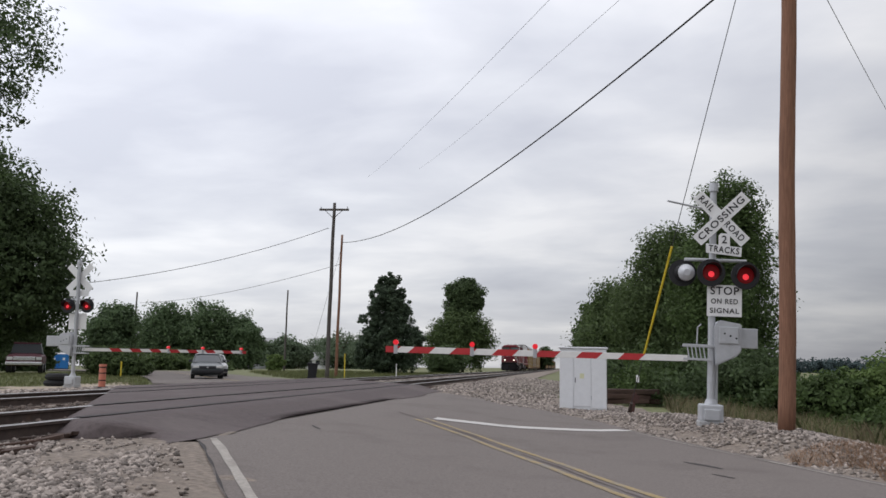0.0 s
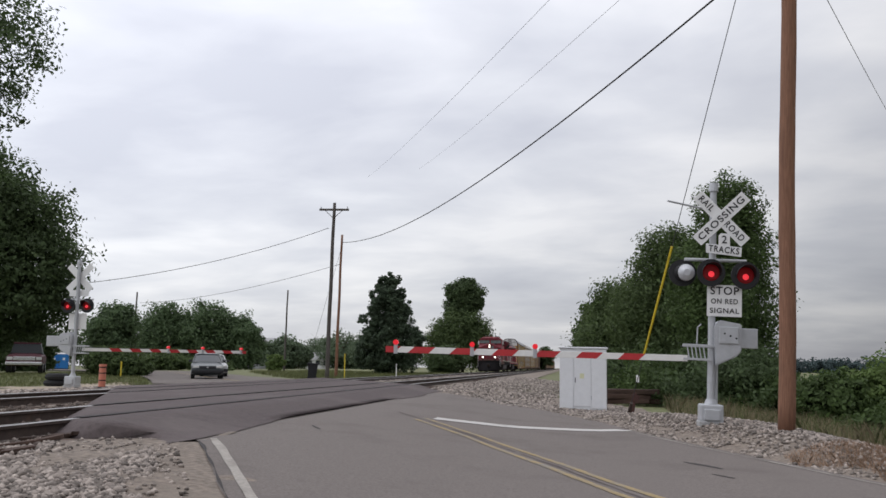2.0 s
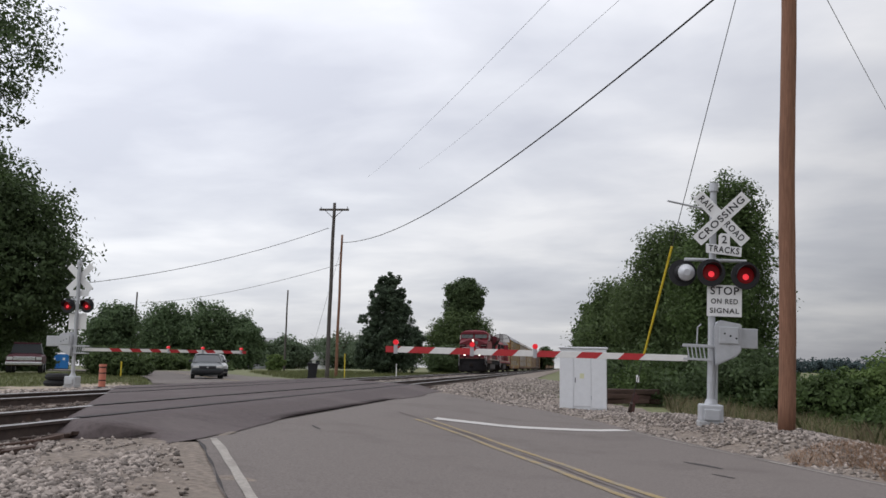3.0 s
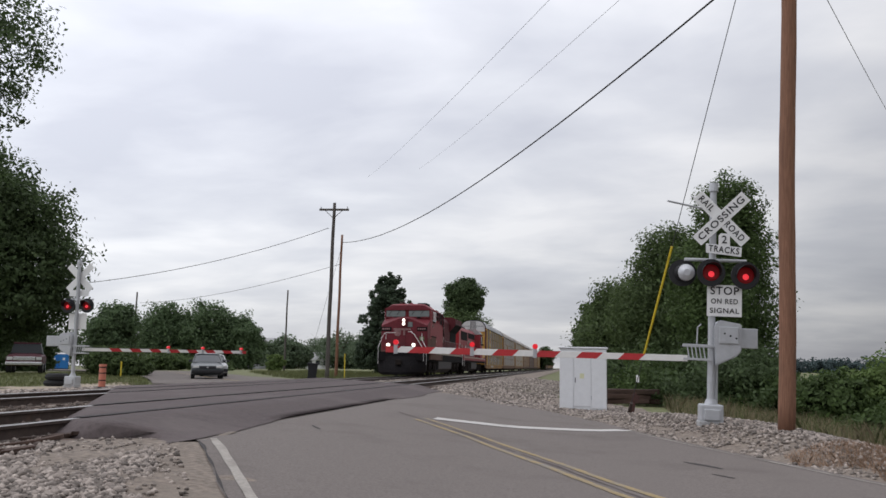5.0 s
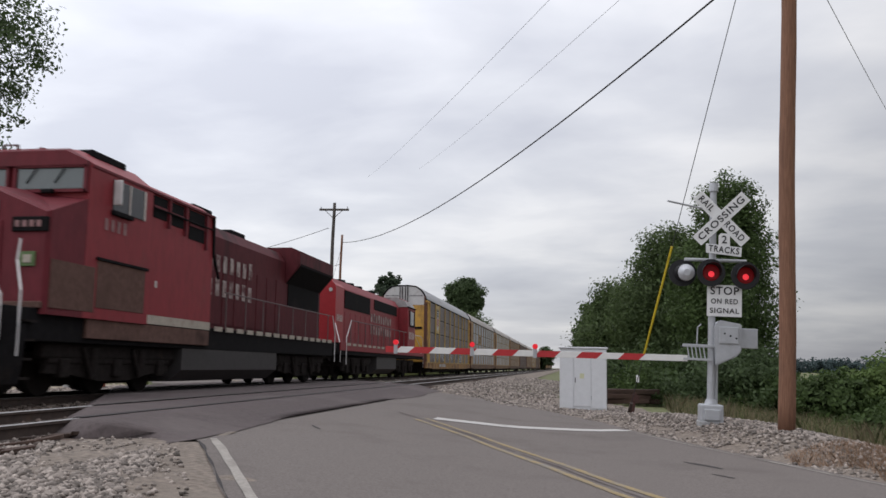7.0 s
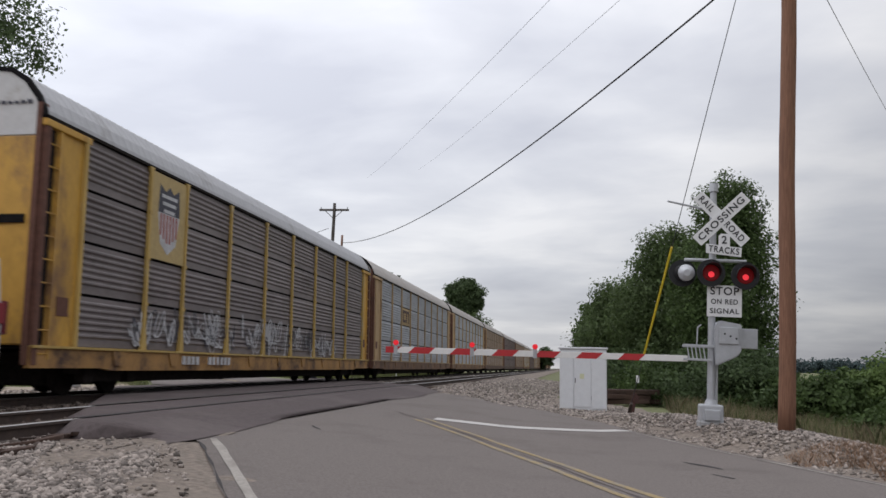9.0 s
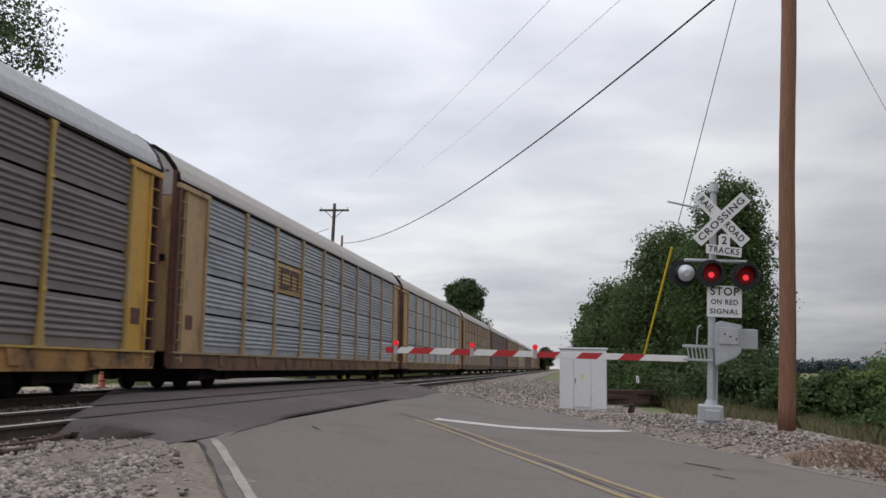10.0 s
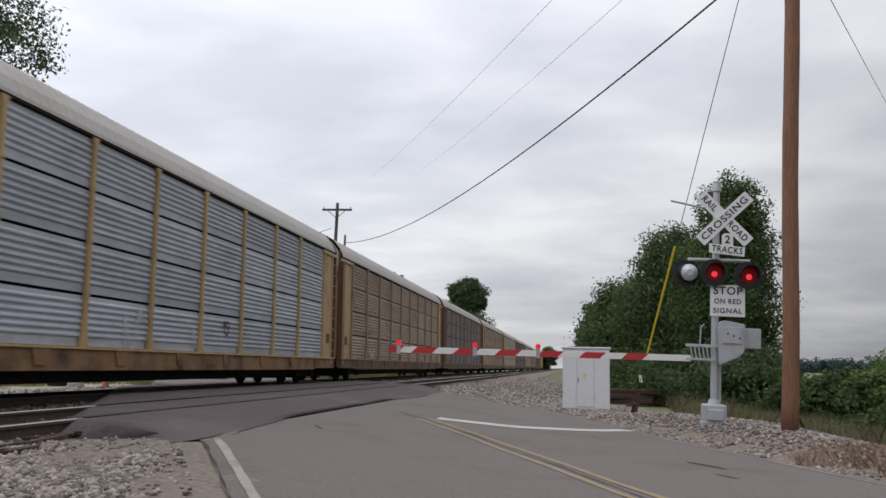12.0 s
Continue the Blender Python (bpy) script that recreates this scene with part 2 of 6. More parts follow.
def road_near():
    """The lane surface on the camera's side of the tracks, cut along the crossing's edge."""
    vs, fs = [], []
    ss = np.arange(-30, 46, 0.4)
    for s in ss:
        for c in range(25):
            off = 0.6 + (right_edge(s) + 0.1 - 0.6) * c / 24
            if c == 0:
                off += 0.06 * noise.noise((s * 0.9, 3, 1)) + 0.04 * noise.noise((s * 4, 3, 1))
            p = road_point(s, off)
            x = max(p.x, -4.45)
            y = p.y + (p.x - x) * 2.0
            vs.append((x, y, ground_z(x) + 0.012))
    for k in range(len(ss) - 1):
        for c in range(24):
            i = k * 25 + c
            if max(vs[j][0] for j in (i, i + 1, i + 25, i + 26)) > -4.449:
                fs.append((i, i + 1, i + 26, i + 25))
    return new("road", mesh_of("road", vs, fs, [M_ROAD], smooth=True))


road = tagged(road_near(), "worn grey asphalt road surface with faded paint", "road", kind="structure")


# ---- crossing, far road, markings ----
def crossing():
    """Dark asphalt between and beside the rails, ramped down on its near side, with flange grooves along the rails."""
    grooves = []
    for r, side in ((TRACK_FAR - 0.75, 1), (TRACK_FAR + 0.75, -1), (TRACK_NEAR - 0.75, 1), (TRACK_NEAR + 0.75, -1)):
        a, b = sorted((r + side * 0.035, r + side * 0.125))
        grooves.append((a, b))
    xs = sorted({-13.6, -13.0, -12.3, -9.4, -8.6, -7.8, -6.9, -6.4, -5.9, -5.2, -4.95, -4.7, -4.5, -4.3, -4.12} | {g for p in grooves for g in p})
    vs, fs = [], []
    rows = 46

    def height(x):
        if any(a - 1e-6 <= x <= b + 1e-6 for a, b in grooves):
            return RAIL + 0.002
        if x < -13:
            return ground_z(x) + 0.02
        if x > -5.2:
            return float(np.interp(x, [-5.2, -4.95, -4.7, -4.3, -4.12], [RAIL - 0.004, RAIL - 0.03, 0.54, 0.47, 0.447]))
        return RAIL + 0.002 + 0.008 * noise.noise((x, 0, 2))
    for j in range(rows + 1):
        for x in xs:
            lo = -0.72 + 1.0 * smooth_step(-5.6, -4.1, x)
            off = lo + (9.2 - lo) * j / rows + (0.12 * noise.noise((x * 1.7, j, 5)) if j in (0, rows) else 0)
            y = (off - 0.894 * x) / 0.447
            edge = 0.22 * noise.noise((y * 0.35, 4, 1)) + 0.06 * noise.noise((y * 1.9, 4, 1)) - 0.3 * smooth_step(11, 15, y) * (1 - smooth_step(18, 24, y)) if x > -4.2 else 0.0
            vs.append((x + edge, y, height(x) - 0.25 * min(edge, 0) * 0.1 + 0.006 * noise.noise((x * 2, y * 0.5, 0))))
    w = len(xs)
    for j in range(rows):
        for i in range(w - 1):
            if any(abs(a - xs[i]) < 1e-6 for a, b in grooves):
                continue
            fs.append((j * w + i, j * w + i + 1, (j + 1) * w + i + 1, (j + 1) * w + i))
    # broken side slopes at both ends
    for j, out in ((0, -0.35), (rows, 0.45)):
        base = len(vs)
        for i, x in enumerate(xs):
            v = vs[j * w + i]
            vs.append((v[0] + 0.894 * out, v[1] + 0.447 * out, min(v[2] - 0.05, ground_z(v[0] + 0.894 * out) - 0.02)))
        for i in range(w - 1):
            a, b = j * w + i, j * w + i + 1
            fs.append((a, b, base + i + 1, base + i) if out > 0 else (b, a, base + i, base + i + 1))
    return new("crossing", mesh_of("crossing", vs, fs, [M_CROSS], smooth=True))


def seam_strip(name, x, w, y0, y1, z, material, wobble=0.0, step=0.3):
    vs, fs = [], []
    n = int((y1 - y0) / step)
    for k in range(n + 1):
        y = y0 + (y1 - y0) * k / n
        dx = wobble * noise.noise((y * 1.3, x * 5, 2))
        vs += [(x + dx - w, y, z), (x + dx + w, y, z)]
    fs = [(2 * k, 2 * k + 1, 2 * k + 3, 2 * k + 2) for k in range(n)]
    return new(name, mesh_of(name, vs, fs, [material]))


# added dark strip over each rail: shade of the flange groove as colour
for rx in (TRACK_FAR - 0.75, TRACK_FAR + 0.75, TRACK_NEAR - 0.75, TRACK_NEAR + 0.75):
    ya = (-0.7 - 0.894 * rx) / 0.447
    tagged(seam_strip("groove_shade_strip", rx, 0.07, ya, ya + 21.6, RAIL + 0.013, M_SEAM, 0.012), "dark strip painted for the shaded groove along a rail", "rail seal", kind="structure")
tagged(crossing(), "dark patched asphalt grade crossing with rail grooves", "crossing", kind="structure")


def far_path(s):
    """The road's middle behind the tracks: straight at first, then a long left bend."""
    p = Vector((-13.0, 35.7, 0))
    ang = math.atan2(ROAD_U.y, ROAD_U.x)
    k, d = 0.0, 0.5
    while k < s:
        if 6 < k < 75:
            ang += radians(0.36) * d / 0.5 * 0.55
        p = p + Vector((math.cos(ang), math.sin(ang), 0)) * d
        k += d
    return p, Vector((math.sin(ang), -math.cos(ang), 0))


def far_strip(name, o0, o1, lift, material, s0=-1.0, s1=110.0):
    vs, fs = [], []
    ss = np.arange(s0, s1, 2.0)
    for s in ss:
        p, n = far_path(s)
        for c in range(5):
            q = p + n * (o0 + (o1 - o0) * c / 4)
            vs.append((q.x, q.y, ground_z(q.x) + lift))
    for k in range(len(ss) - 1):
        for c in range(4):
            i = k * 5 + c
            fs.append((i, i + 1, i + 6, i + 5))
    return new(name, mesh_of(name, vs, fs, [material], smooth=True))


tagged(far_strip("road_far", -4.0, 4.0, 0.03, M_ROAD), "grey asphalt road bending away behind the tracks", "road", kind="structure")
for o in (-0.16, 0.06):
    tagged(far_strip("far_centre_line", o, o + 0.1, 0.036, M_YELLOW), "faded yellow centre line on the road", "road marking", kind="structure")

tagged(road_strip("edge_line", -12, 10.4, LEFT_EDGE - 0.045, LEFT_EDGE + 0.045, 0.018, M_WHITEOLD, wobble=0.02), "worn white edge line on the asphalt", "road marking", kind="structure")
tagged(road_strip("edge_line", -12, 14.6, -0.08, -0.04, 0.018, M_WHITEOLD, wobble=0.03, along=right_edge), "worn thin white edge line on the asphalt", "road marking", kind="structure")
for o in (-0.16, 0.14):
    tagged(road_strip("centre_line", -12, 15.2 + o, o - 0.05, o + 0.05, 0.018, M_YELLOW, wobble=0.02, along=centre_at), "faded yellow centre line on the asphalt", "road marking", kind="structure")

tagged(road_strip("paving_seam", -12, 16.4, -0.03, 0.0, 0.0165, M_CROSS, step=0.2, wobble=0.05, along=centre_at), "dark open seam in the asphalt between the lanes", "road seam", kind="structure")
tagged(road_strip("paving_seam", -6, 10.2, 0.6, 0.618, 0.0165, M_SEAM, step=0.15, wobble=0.04), "dark broken crack along the asphalt edge", "road seam", kind="structure")
for s0, s1, o in ((9.2, 10.0, 6.62), (8.4, 8.8, 6.2), (12.0, 12.6, 2.3)):
    tagged(road_strip("road_crack", s0, s1, o, o + 0.025, 0.0165, M_SEAM, step=0.08, wobble=0.09), "short dark crack in the asphalt", "road crack", kind="structure")


def stop_line():
    vs, fs = [], []
    for k in range(13):
        t = k / 12
        x = -2.4 + t * 3.6
        y = 16.15 + 1.55 * t - 0.3 * math.sin(t * 3.14)
        for d in (-0.3, 0.26 if k < 12 else -0.2):
            vs.append((x, y + d, ground_z(x) + 0.019))
    for k in range(12):
        fs.append((2 * k, 2 * k + 2, 2 * k + 3, 2 * k + 1))
    return new("stop_line", mesh_of("stop_line", vs, fs, [M_WHITE]))


tagged(stop_line(), "broad white stop line on the asphalt", "road marking", kind="structure")

# ---- ballast bed, ties, rails ----
tagged(sheet("ballast_bed", list(np.arange(-13.6, -2.4, 0.4)), graded(-140, -2, 60, 1200, 1.0), 0.0, M_GRAVEL, rough=0.05,
             keep=lambda x, y: x < -4.2 or not -0.9 < x * 0.894 + y * 0.447 < 8.2), "grey crushed stone ballast under the tracks", "ballast", kind="structure")
tagged(sheet("shoulder", list(np.arange(-5, 6.1, 0.25)), list(np.arange(2, 62, 0.4)), -0.002, M_GRAVEL, rough=0.012,
             keep=lambda x, y: (right_edge(y * 0.894 - x * 0.447) - 0.5 < x * 0.894 + y * 0.447 < 11.3 + 3.5 * (x < 2.2) + 0.9 * noise.noise((x, y * 0.5, 3)))), "loose grey gravel shoulder beside the road", "shoulder", kind="structure")
tagged(sheet("verge", list(np.arange(-6, 4, 0.25)), list(np.arange(-3, 15, 0.5)), 0.004, M_GRAVEL, rough=0.04,
             keep=lambda x, y: x * 0.894 + y * 0.447 < 0.9), "dusty gravel verge between road and tracks", "verge", kind="structure")

RAIL_OUTLINE = [(-0.07, -0.17), (0.07, -0.17), (0.07, -0.155), (0.012, -0.14), (0.01, -0.045), (0.036, -0.035), (0.036, -0.004),
                (-0.036, -0.004), (-0.036, -0.035), (-0.01, -0.045), (-0.012, -0.14), (-0.07, -0.155)]


def track(x, name):
    t = thing(name, "steel railway track on dark wooden ties", "railway track", pose(x, 0, RAIL), kind="structure")
    for side in (-0.75, 0.75):
        r = part("rail", prism(B(), [(side + u, v) for u, v in RAIL_OUTLINE], "y", -150, 1400), M_RAIL, t)
        part("rail_head", prism(B(), [(side - 0.034, -0.004), (side + 0.034, -0.004), (side + 0.026, 0.004), (side - 0.026, 0.004)], "y", -150, 1400), M_RAILTOP, r, "bright worn running surface")
    tie = link("tie", box(B(), -1.3, 1.3, -0.11, 0.11, -0.32, -0.155, 0.01), M_TIE, t)
    for k in range(1, 130):
        o = new("tie", tie.data)
        o.parent = t
        o.matrix_basis = pose(0.05 * math.sin(k * 7.3), k * 0.55, 0.012 * math.sin(k * 3.1), 0, 0, 1.2 * math.sin(k * 5.7))
    return t


track(TRACK_NEAR, "railway_track")
track(TRACK_FAR, "railway_track")


# ---- trees ----
def leaves(blobs, count, size, seed, flat=0.0, clump=0.16, shell=0.55):
    """Leaf faces in clumps over the given ellipsoids (x, y, z, rx, ry, rz)."""
    rng = np.random.default_rng(seed)
    blobs = np.array(blobs, float)
    w = (blobs[:, 3] * blobs[:, 5]) ** 1.0
    w /= w.sum()
    per = 32
    n = max(1, count // per)
    which = rng.choice(len(blobs), n, p=w)
    d = rng.normal(size=(n, 3))
    d /= np.linalg.norm(d, axis=1)[:, None]
    r = shell + (1.06 - shell) * rng.random(n) ** 0.6
    lump = 1 + 0.16 * np.sin(d[:, 0] * 7 + seed) * np.sin(d[:, 2] * 6 + seed * 2) + 0.17 * rng.normal(size=n).clip(-2, 1.3)
    c = blobs[which, :3] + d * blobs[which, 3:] * (r * lump)[:, None]
    spread = clump * (blobs[which, 3] + blobs[which, 5]) / 2
    off = rng.normal(size=(n * per, 3)).clip(-1.7, 1.7)
    pts = np.repeat(c, per, 0) + off * np.repeat(spread, per)[:, None] * np.array([1, 1, 0.75])
    k = len(pts)
    # leaves face outwards and upwards from their clump
    face = off * 0.55 + np.repeat(d, per, 0) * 0.5 + np.array([0, 0, 0.5 + flat]) + rng.normal(size=(k, 3)) * 0.85
    face /= np.linalg.norm(face, axis=1)[:, None]
    a = np.cross(face, rng.normal(size=(k, 3)))
    a /= np.linalg.norm(a, axis=1)[:, None]
    b = np.cross(face, a)
    s = size * (0.6 + 0.8 * rng.random(k))[:, None]
    a, b = a * s, b * s * 0.55
    v = np.stack([pts - a, pts + b - a * 0.1, pts + a, pts - b + a * 0.15], 1).reshape(-1, 3)
    return v, k


def leaf_mesh(name, v, k, material):
    me = bpy.data.meshes.new(name)
    me.vertices.add(4 * k)
    me.vertices.foreach_set("co", v.astype(np.float32).ravel())
    me.loops.add(4 * k)
    me.loops.foreach_set("vertex_index", np.arange(4 * k, dtype=np.int32))
    me.polygons.add(k)
    me.polygons.foreach_set("loop_start", np.arange(0, 4 * k, 4, dtype=np.int32))
    me.materials.append(material)
    me.update(calc_edges=True)
    return me


def limbs(height, spread, seed, r=0.2, count=9):
    rng = random.Random(seed)
    bm = B()
    z, p = 0.0, Vector((0, 0, -0.3))
    for k in range(6):
        q = Vector((0.12 * rng.uniform(-1, 1) * k, 0.12 * rng.uniform(-1, 1) * k, height * (k + 1) / 6))
        rod(bm, p, q, r * (1 - k / 6.5), r * (1 - (k + 1) / 6.5), 8)
        p = q
    for k in range(count):
        h = height * rng.uniform(0.25, 0.9)
        a = rng.uniform(0, 6.28)
        e = Vector((math.cos(a) * spread, math.sin(a) * spread, h + spread * rng.uniform(0.3, 0.8)))
        mid = Vector((0, 0, h)).lerp(e, 0.5) + Vector((0, 0, 0.15 * spread))
        rod(bm, (0, 0, h), mid, r * 0.4, r * 0.25, 6)
        rod(bm, mid, e, r * 0.25, r * 0.06, 6)
        for _ in range(2):
            rod(bm, mid, mid + Vector((rng.uniform(-1, 1), rng.uniform(-1, 1), rng.uniform(0.1, 0.8))) * spread * 0.5, r * 0.16, r * 0.04, 5)
    return bm


def tree(x, y, label, blobs, count, size, material, seed, height=None, r=0.2, name="tree", flat=0.0, clump=0.16, category="tree", shell=0.55):
    t = thing(name, label, category, pose(x, y, ground_z(x) - 0.05))
    top = max(b[2] + b[5] for b in blobs)
    h = height or top * 0.8
    part("trunk", limbs(h, max(b[3] for b in blobs) * 0.7, seed, r), M_BARK, t)
    v, k = leaves(blobs, count, size, seed, flat, clump, shell)
    o = new("crown", leaf_mesh("crown", v, k, material))
    o.parent = t
    return t


def bush(x, y, label, blobs, count, size, material, seed, name="bush"):
    t = thing(name, label, "bush", pose(x, y, ground_z(x) - 0.05))
    part("stems", limbs(max(b[2] for b in blobs), max(b[3] for b in blobs) * 0.6, seed, 0.05, 7), M_BARK, t)
    v, k = leaves(blobs, count, size, seed)
    o = new("foliage", leaf_mesh("foliage", v, k, material))
    o.parent = t
    return t


# behind the tracks, beside the far signal: a tall roadside tree and its lower neighbours
tree(-35.75, 44, "tall broadleaf tree with drooping dark green branches", [(0, 0, 18.5, 4.6, 4, 3.6), (5.0, 0, 18.4, 2.2, 2, 1.5), (4.4, 0, 21, 2.6, 2.4, 1.5), (4.6, 0, 15.2, 1.0, 1.2, 1.9), (2.6, 0, 16.4, 1.6, 1.8, 1.4), (3.0, 0, 13.8, 1.0, 1.2, 1.6), (-1, 1, 14, 3, 4, 3)], 14000, 0.125, M_LEAFDARK, 11, r=0.45, clump=0.2)
tree(-37.9, 54, "dense broadleaf tree with a dark green crown", [(-0.3, 0, 7.2, 5.0, 4.6, 4.6), (1.0, 0, 10.4, 3.5, 3.2, 2.7), (3.1, -0.5, 6.8, 2.7, 2.8, 3.0), (-2.8, 0, 12.4, 4.2, 4.4, 3.4), (2.2, 0, 4.4, 3.2, 3.4, 2.0), (-1.5, 0, 4.0, 3.5, 3.4, 2.2)], 52000, 0.155, M_LEAFDARK, 12, r=0.35)
tree(-44.5, 82, "broadleaf tree with a dark rounded crown", [(0, 0, 3.8, 2.3, 2.3, 2.4), (0.4, 0, 4.9, 1.6, 1.6, 1.4)], 16000, 0.16, M_LEAFROW, 13)
for k, (x, y, w, h) in enumerate(((-49.5, 70, 2.6, 3.3), (-46.6, 72, 1.7, 3.0), (-80, 130, 5.0, 5.0), (-72.5, 132, 4.0, 4.4))):
    bush(x, y, "dark undergrowth beneath the roadside trees", [(0, 0, h * 0.6, w, 1.6, h * 0.65), (w * 0.6, 0, h * 0.7, w * 0.6, 1.4, h * 0.5)], 7000, 0.17, M_LEAFDARK, 140 + k)
# a row of trees beyond the road
for k, (x, y, h, w) in enumerate(((-73.5, 152, 9.5, 3.2), (-67, 140, 10.6, 3.8), (-60.5, 141, 10.9, 4.6), (-55.6, 143, 9.0, 3.0), (-52.6, 141, 7.0, 2.2), (-69.5, 150, 9.4, 3.4))):
    tree(x, y, "broadleaf tree in a row beyond the road", [(0, 0, h * 0.5, w, w, h * 0.48), (w * 0.4, 0, h * 0.68, w * 0.6, w * 0.6, h * 0.3), (-w * 0.5, 0, h * 0.42, w * 0.6, w * 0.6, h * 0.36)], 17000, 0.22, M_LEAFROW, 20 + k, r=0.25)
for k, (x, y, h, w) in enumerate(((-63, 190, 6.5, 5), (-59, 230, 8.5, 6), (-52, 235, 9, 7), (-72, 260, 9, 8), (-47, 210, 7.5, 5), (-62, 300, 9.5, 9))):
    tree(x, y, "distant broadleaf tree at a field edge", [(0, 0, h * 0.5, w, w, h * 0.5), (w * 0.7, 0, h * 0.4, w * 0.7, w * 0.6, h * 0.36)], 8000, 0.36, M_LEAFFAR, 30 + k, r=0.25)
# two trees beside the far side of the tracks
def spruce_blobs(top, half, seed):
    """Branch tips set in tiers round a broad cone, pointing out and up, over a dense core."""
    rng = random.Random(seed)
    out = []
    for k in range(13):
        u = (k + 0.5) / 13
        z = top - 0.5 - (top - 1.3) * u
        r = half * min(1.0, 1.13 * u ** 0.62) * (0.85 if u > 0.88 else 1)
        for j in range(int(3 + 11 * u)):
            a = rng.uniform(0, 6.283)
            q = r * rng.uniform(0.72, 1.0)
            out.append((q * math.cos(a), q * math.sin(a), z + rng.uniform(-0.3, 0.45), 0.55, 0.55, 0.62))
        out.append((0, 0, z, r * 0.72, r * 0.72, 0.8))
    return out


tree(-18.7, 92, "dense dark evergreen tree with a broad cone shape", spruce_blobs(10.9, 3.75, 7), 50000, 0.14, M_NEEDLE, 41, r=0.25, clump=0.22)
tree(-17.5, 148, "broadleaf tree with a dark crown rising out of lower growth", [(0.2, 0, 12.7, 2.7, 2.6, 2.2), (0.5, 0, 14.3, 1.8, 1.8, 1.3), (-0.8, 0, 10.4, 2.0, 2.2, 1.8), (1.9, 0, 11.6, 1.4, 1.6, 1.4), (-1.5, 0, 13.4, 1.2, 1.4, 1.2)], 34000, 0.19, M_LEAFDARK, 42, r=0.3)
tree(-18.0, 146, "lower green broadleaf tree beneath a taller one", [(0.2, 0, 6.2, 4.2, 4.0, 3.6), (2.4, 0, 4.6, 3.2, 3.4, 3.6), (-2.2, 0, 4.0, 3.0, 3.2, 3.4)], 34000, 0.19, M_LEAFMID, 44, r=0.25)
tree(-17.2, 128, "low green growth beside the far track", [(0, 0, 1.8, 2.6, 2.4, 2.0), (-1.4, 0, 1.5, 1.6, 2, 1.6)], 12000, 0.16, M_LEAFDARK, 45, r=0.12)
tree(-7.5, 300, "distant rounded tree beside the tracks", [(0, 0, 4.4, 3.0, 3, 2.6)], 2500, 0.5, M_LEAFDARK, 43)
# the thicket on the near side of the tracks
tree(6.3, 36, "tall slender broadleaf tree with fluttering green leaves", [(0.1, 0, 7.9, 1.15, 1.2, 1.3), (-0.3, 0, 5.8, 1.5, 1.6, 1.7), (0.35, 0, 4.2, 1.35, 1.6, 1.7), (0.6, 0, 6.4, 0.95, 1.2, 1.2), (-0.9, 0, 4.2, 1.3, 1.5, 1.8), (0.45, 0, 2.3, 1.2, 1.4, 1.5)], 62000, 0.066, M_LEAF, 51, r=0.15, clump=0.18)
tree(4.9, 44, "broadleaf tree with a green crown in a thicket", [(0.1, 0, 6.6, 1.5, 1.6, 1.6), (-0.6, 0, 4.2, 1.9, 2.0, 2.0), (0.6, 0, 2.4, 2.2, 2.2, 2.0)], 48000, 0.085, M_LEAFMID, 52, r=0.18, clump=0.2)
tree(3.1, 58, "broadleaf tree with a green crown in a thicket", [(0.2, 0, 5.3, 1.6, 1.8, 1.5), (-0.3, 0, 3.0, 2.2, 2.2, 2.2), (1.2, 0, 3.0, 2.0, 2.2, 2.4)], 36000, 0.105, M_LEAFMID, 53, r=0.18, clump=0.2)
tree(3.2, 82, "broadleaf tree at the end of a thicket", [(-0.2, 0, 5.6, 1.5, 1.8, 1.7), (-0.5, 0, 3.0, 2.0, 2.2, 2.3)], 20000, 0.17, M_LEAF, 54, r=0.18)
for k, (x, y, w, h) in enumerate(((3.3, 33, 1.6, 1.3), (4.8, 31, 1.7, 1.5), (6.2, 30.5, 1.2, 1.1), (2.4, 40, 1.6, 1.4), (8.0, 32, 1.3, 0.8), (5.4, 34, 2.2, 2.0), (7.2, 36, 1.5, 1.3), (1.6, 47, 1.5, 1.3))):
    bush(x, y, "dense green bush at the foot of the thicket", [(0, 0, h * 0.62, w, w, h * 0.7), (w * 0.5, 0, h * 0.8, w * 0.6, w * 0.6, h * 0.5)], 7500, 0.076, (M_LEAF, M_LEAFDARK)[k % 2], 60 + k)
for k, (x, y, w, h) in enumerate(((10.4, 30, 1.3, 1.75), (11.3, 31, 1.6, 2.1), (8.9, 30, 1.2, 1.45), (7.7, 28.5, 1.1, 1.3), (12.9, 32, 2.4, 2.2), (9.6, 25, 1.3, 0.95), (8.9, 35, 1.3, 0.8), (8.3, 24, 1.2, 0.6), (10.6, 26, 1.4, 1.1))):
    bush(x, y, "light green bush among tall weeds", [(0, 0, h * 0.55, w, w, h * 0.62), (w * 0.5, 0, h * 0.75, w * 0.6, w * 0.6, h * 0.5)], 9000, 0.08, (M_LEAFLIGHT, M_LEAF)[k % 2], 80 + k)


def woods():
    rng = np.random.default_rng(5)
    blobs = [(x, 900 + rng.uniform(-20, 20), 3.0 + rng.uniform(-1, 1), 16, 8, 9 + rng.uniform(-2, 2)) for x in range(150, 480, 13)]
    v, k = leaves(blobs, 42000, 1.3, 9)
    o = new("far_woods", leaf_mesh("far_woods", v, k, M_LEAFWOODSHAZE))
    return tagged(o, "distant dark line of woods beyond the field", "woods", kind="stuff")


woods()


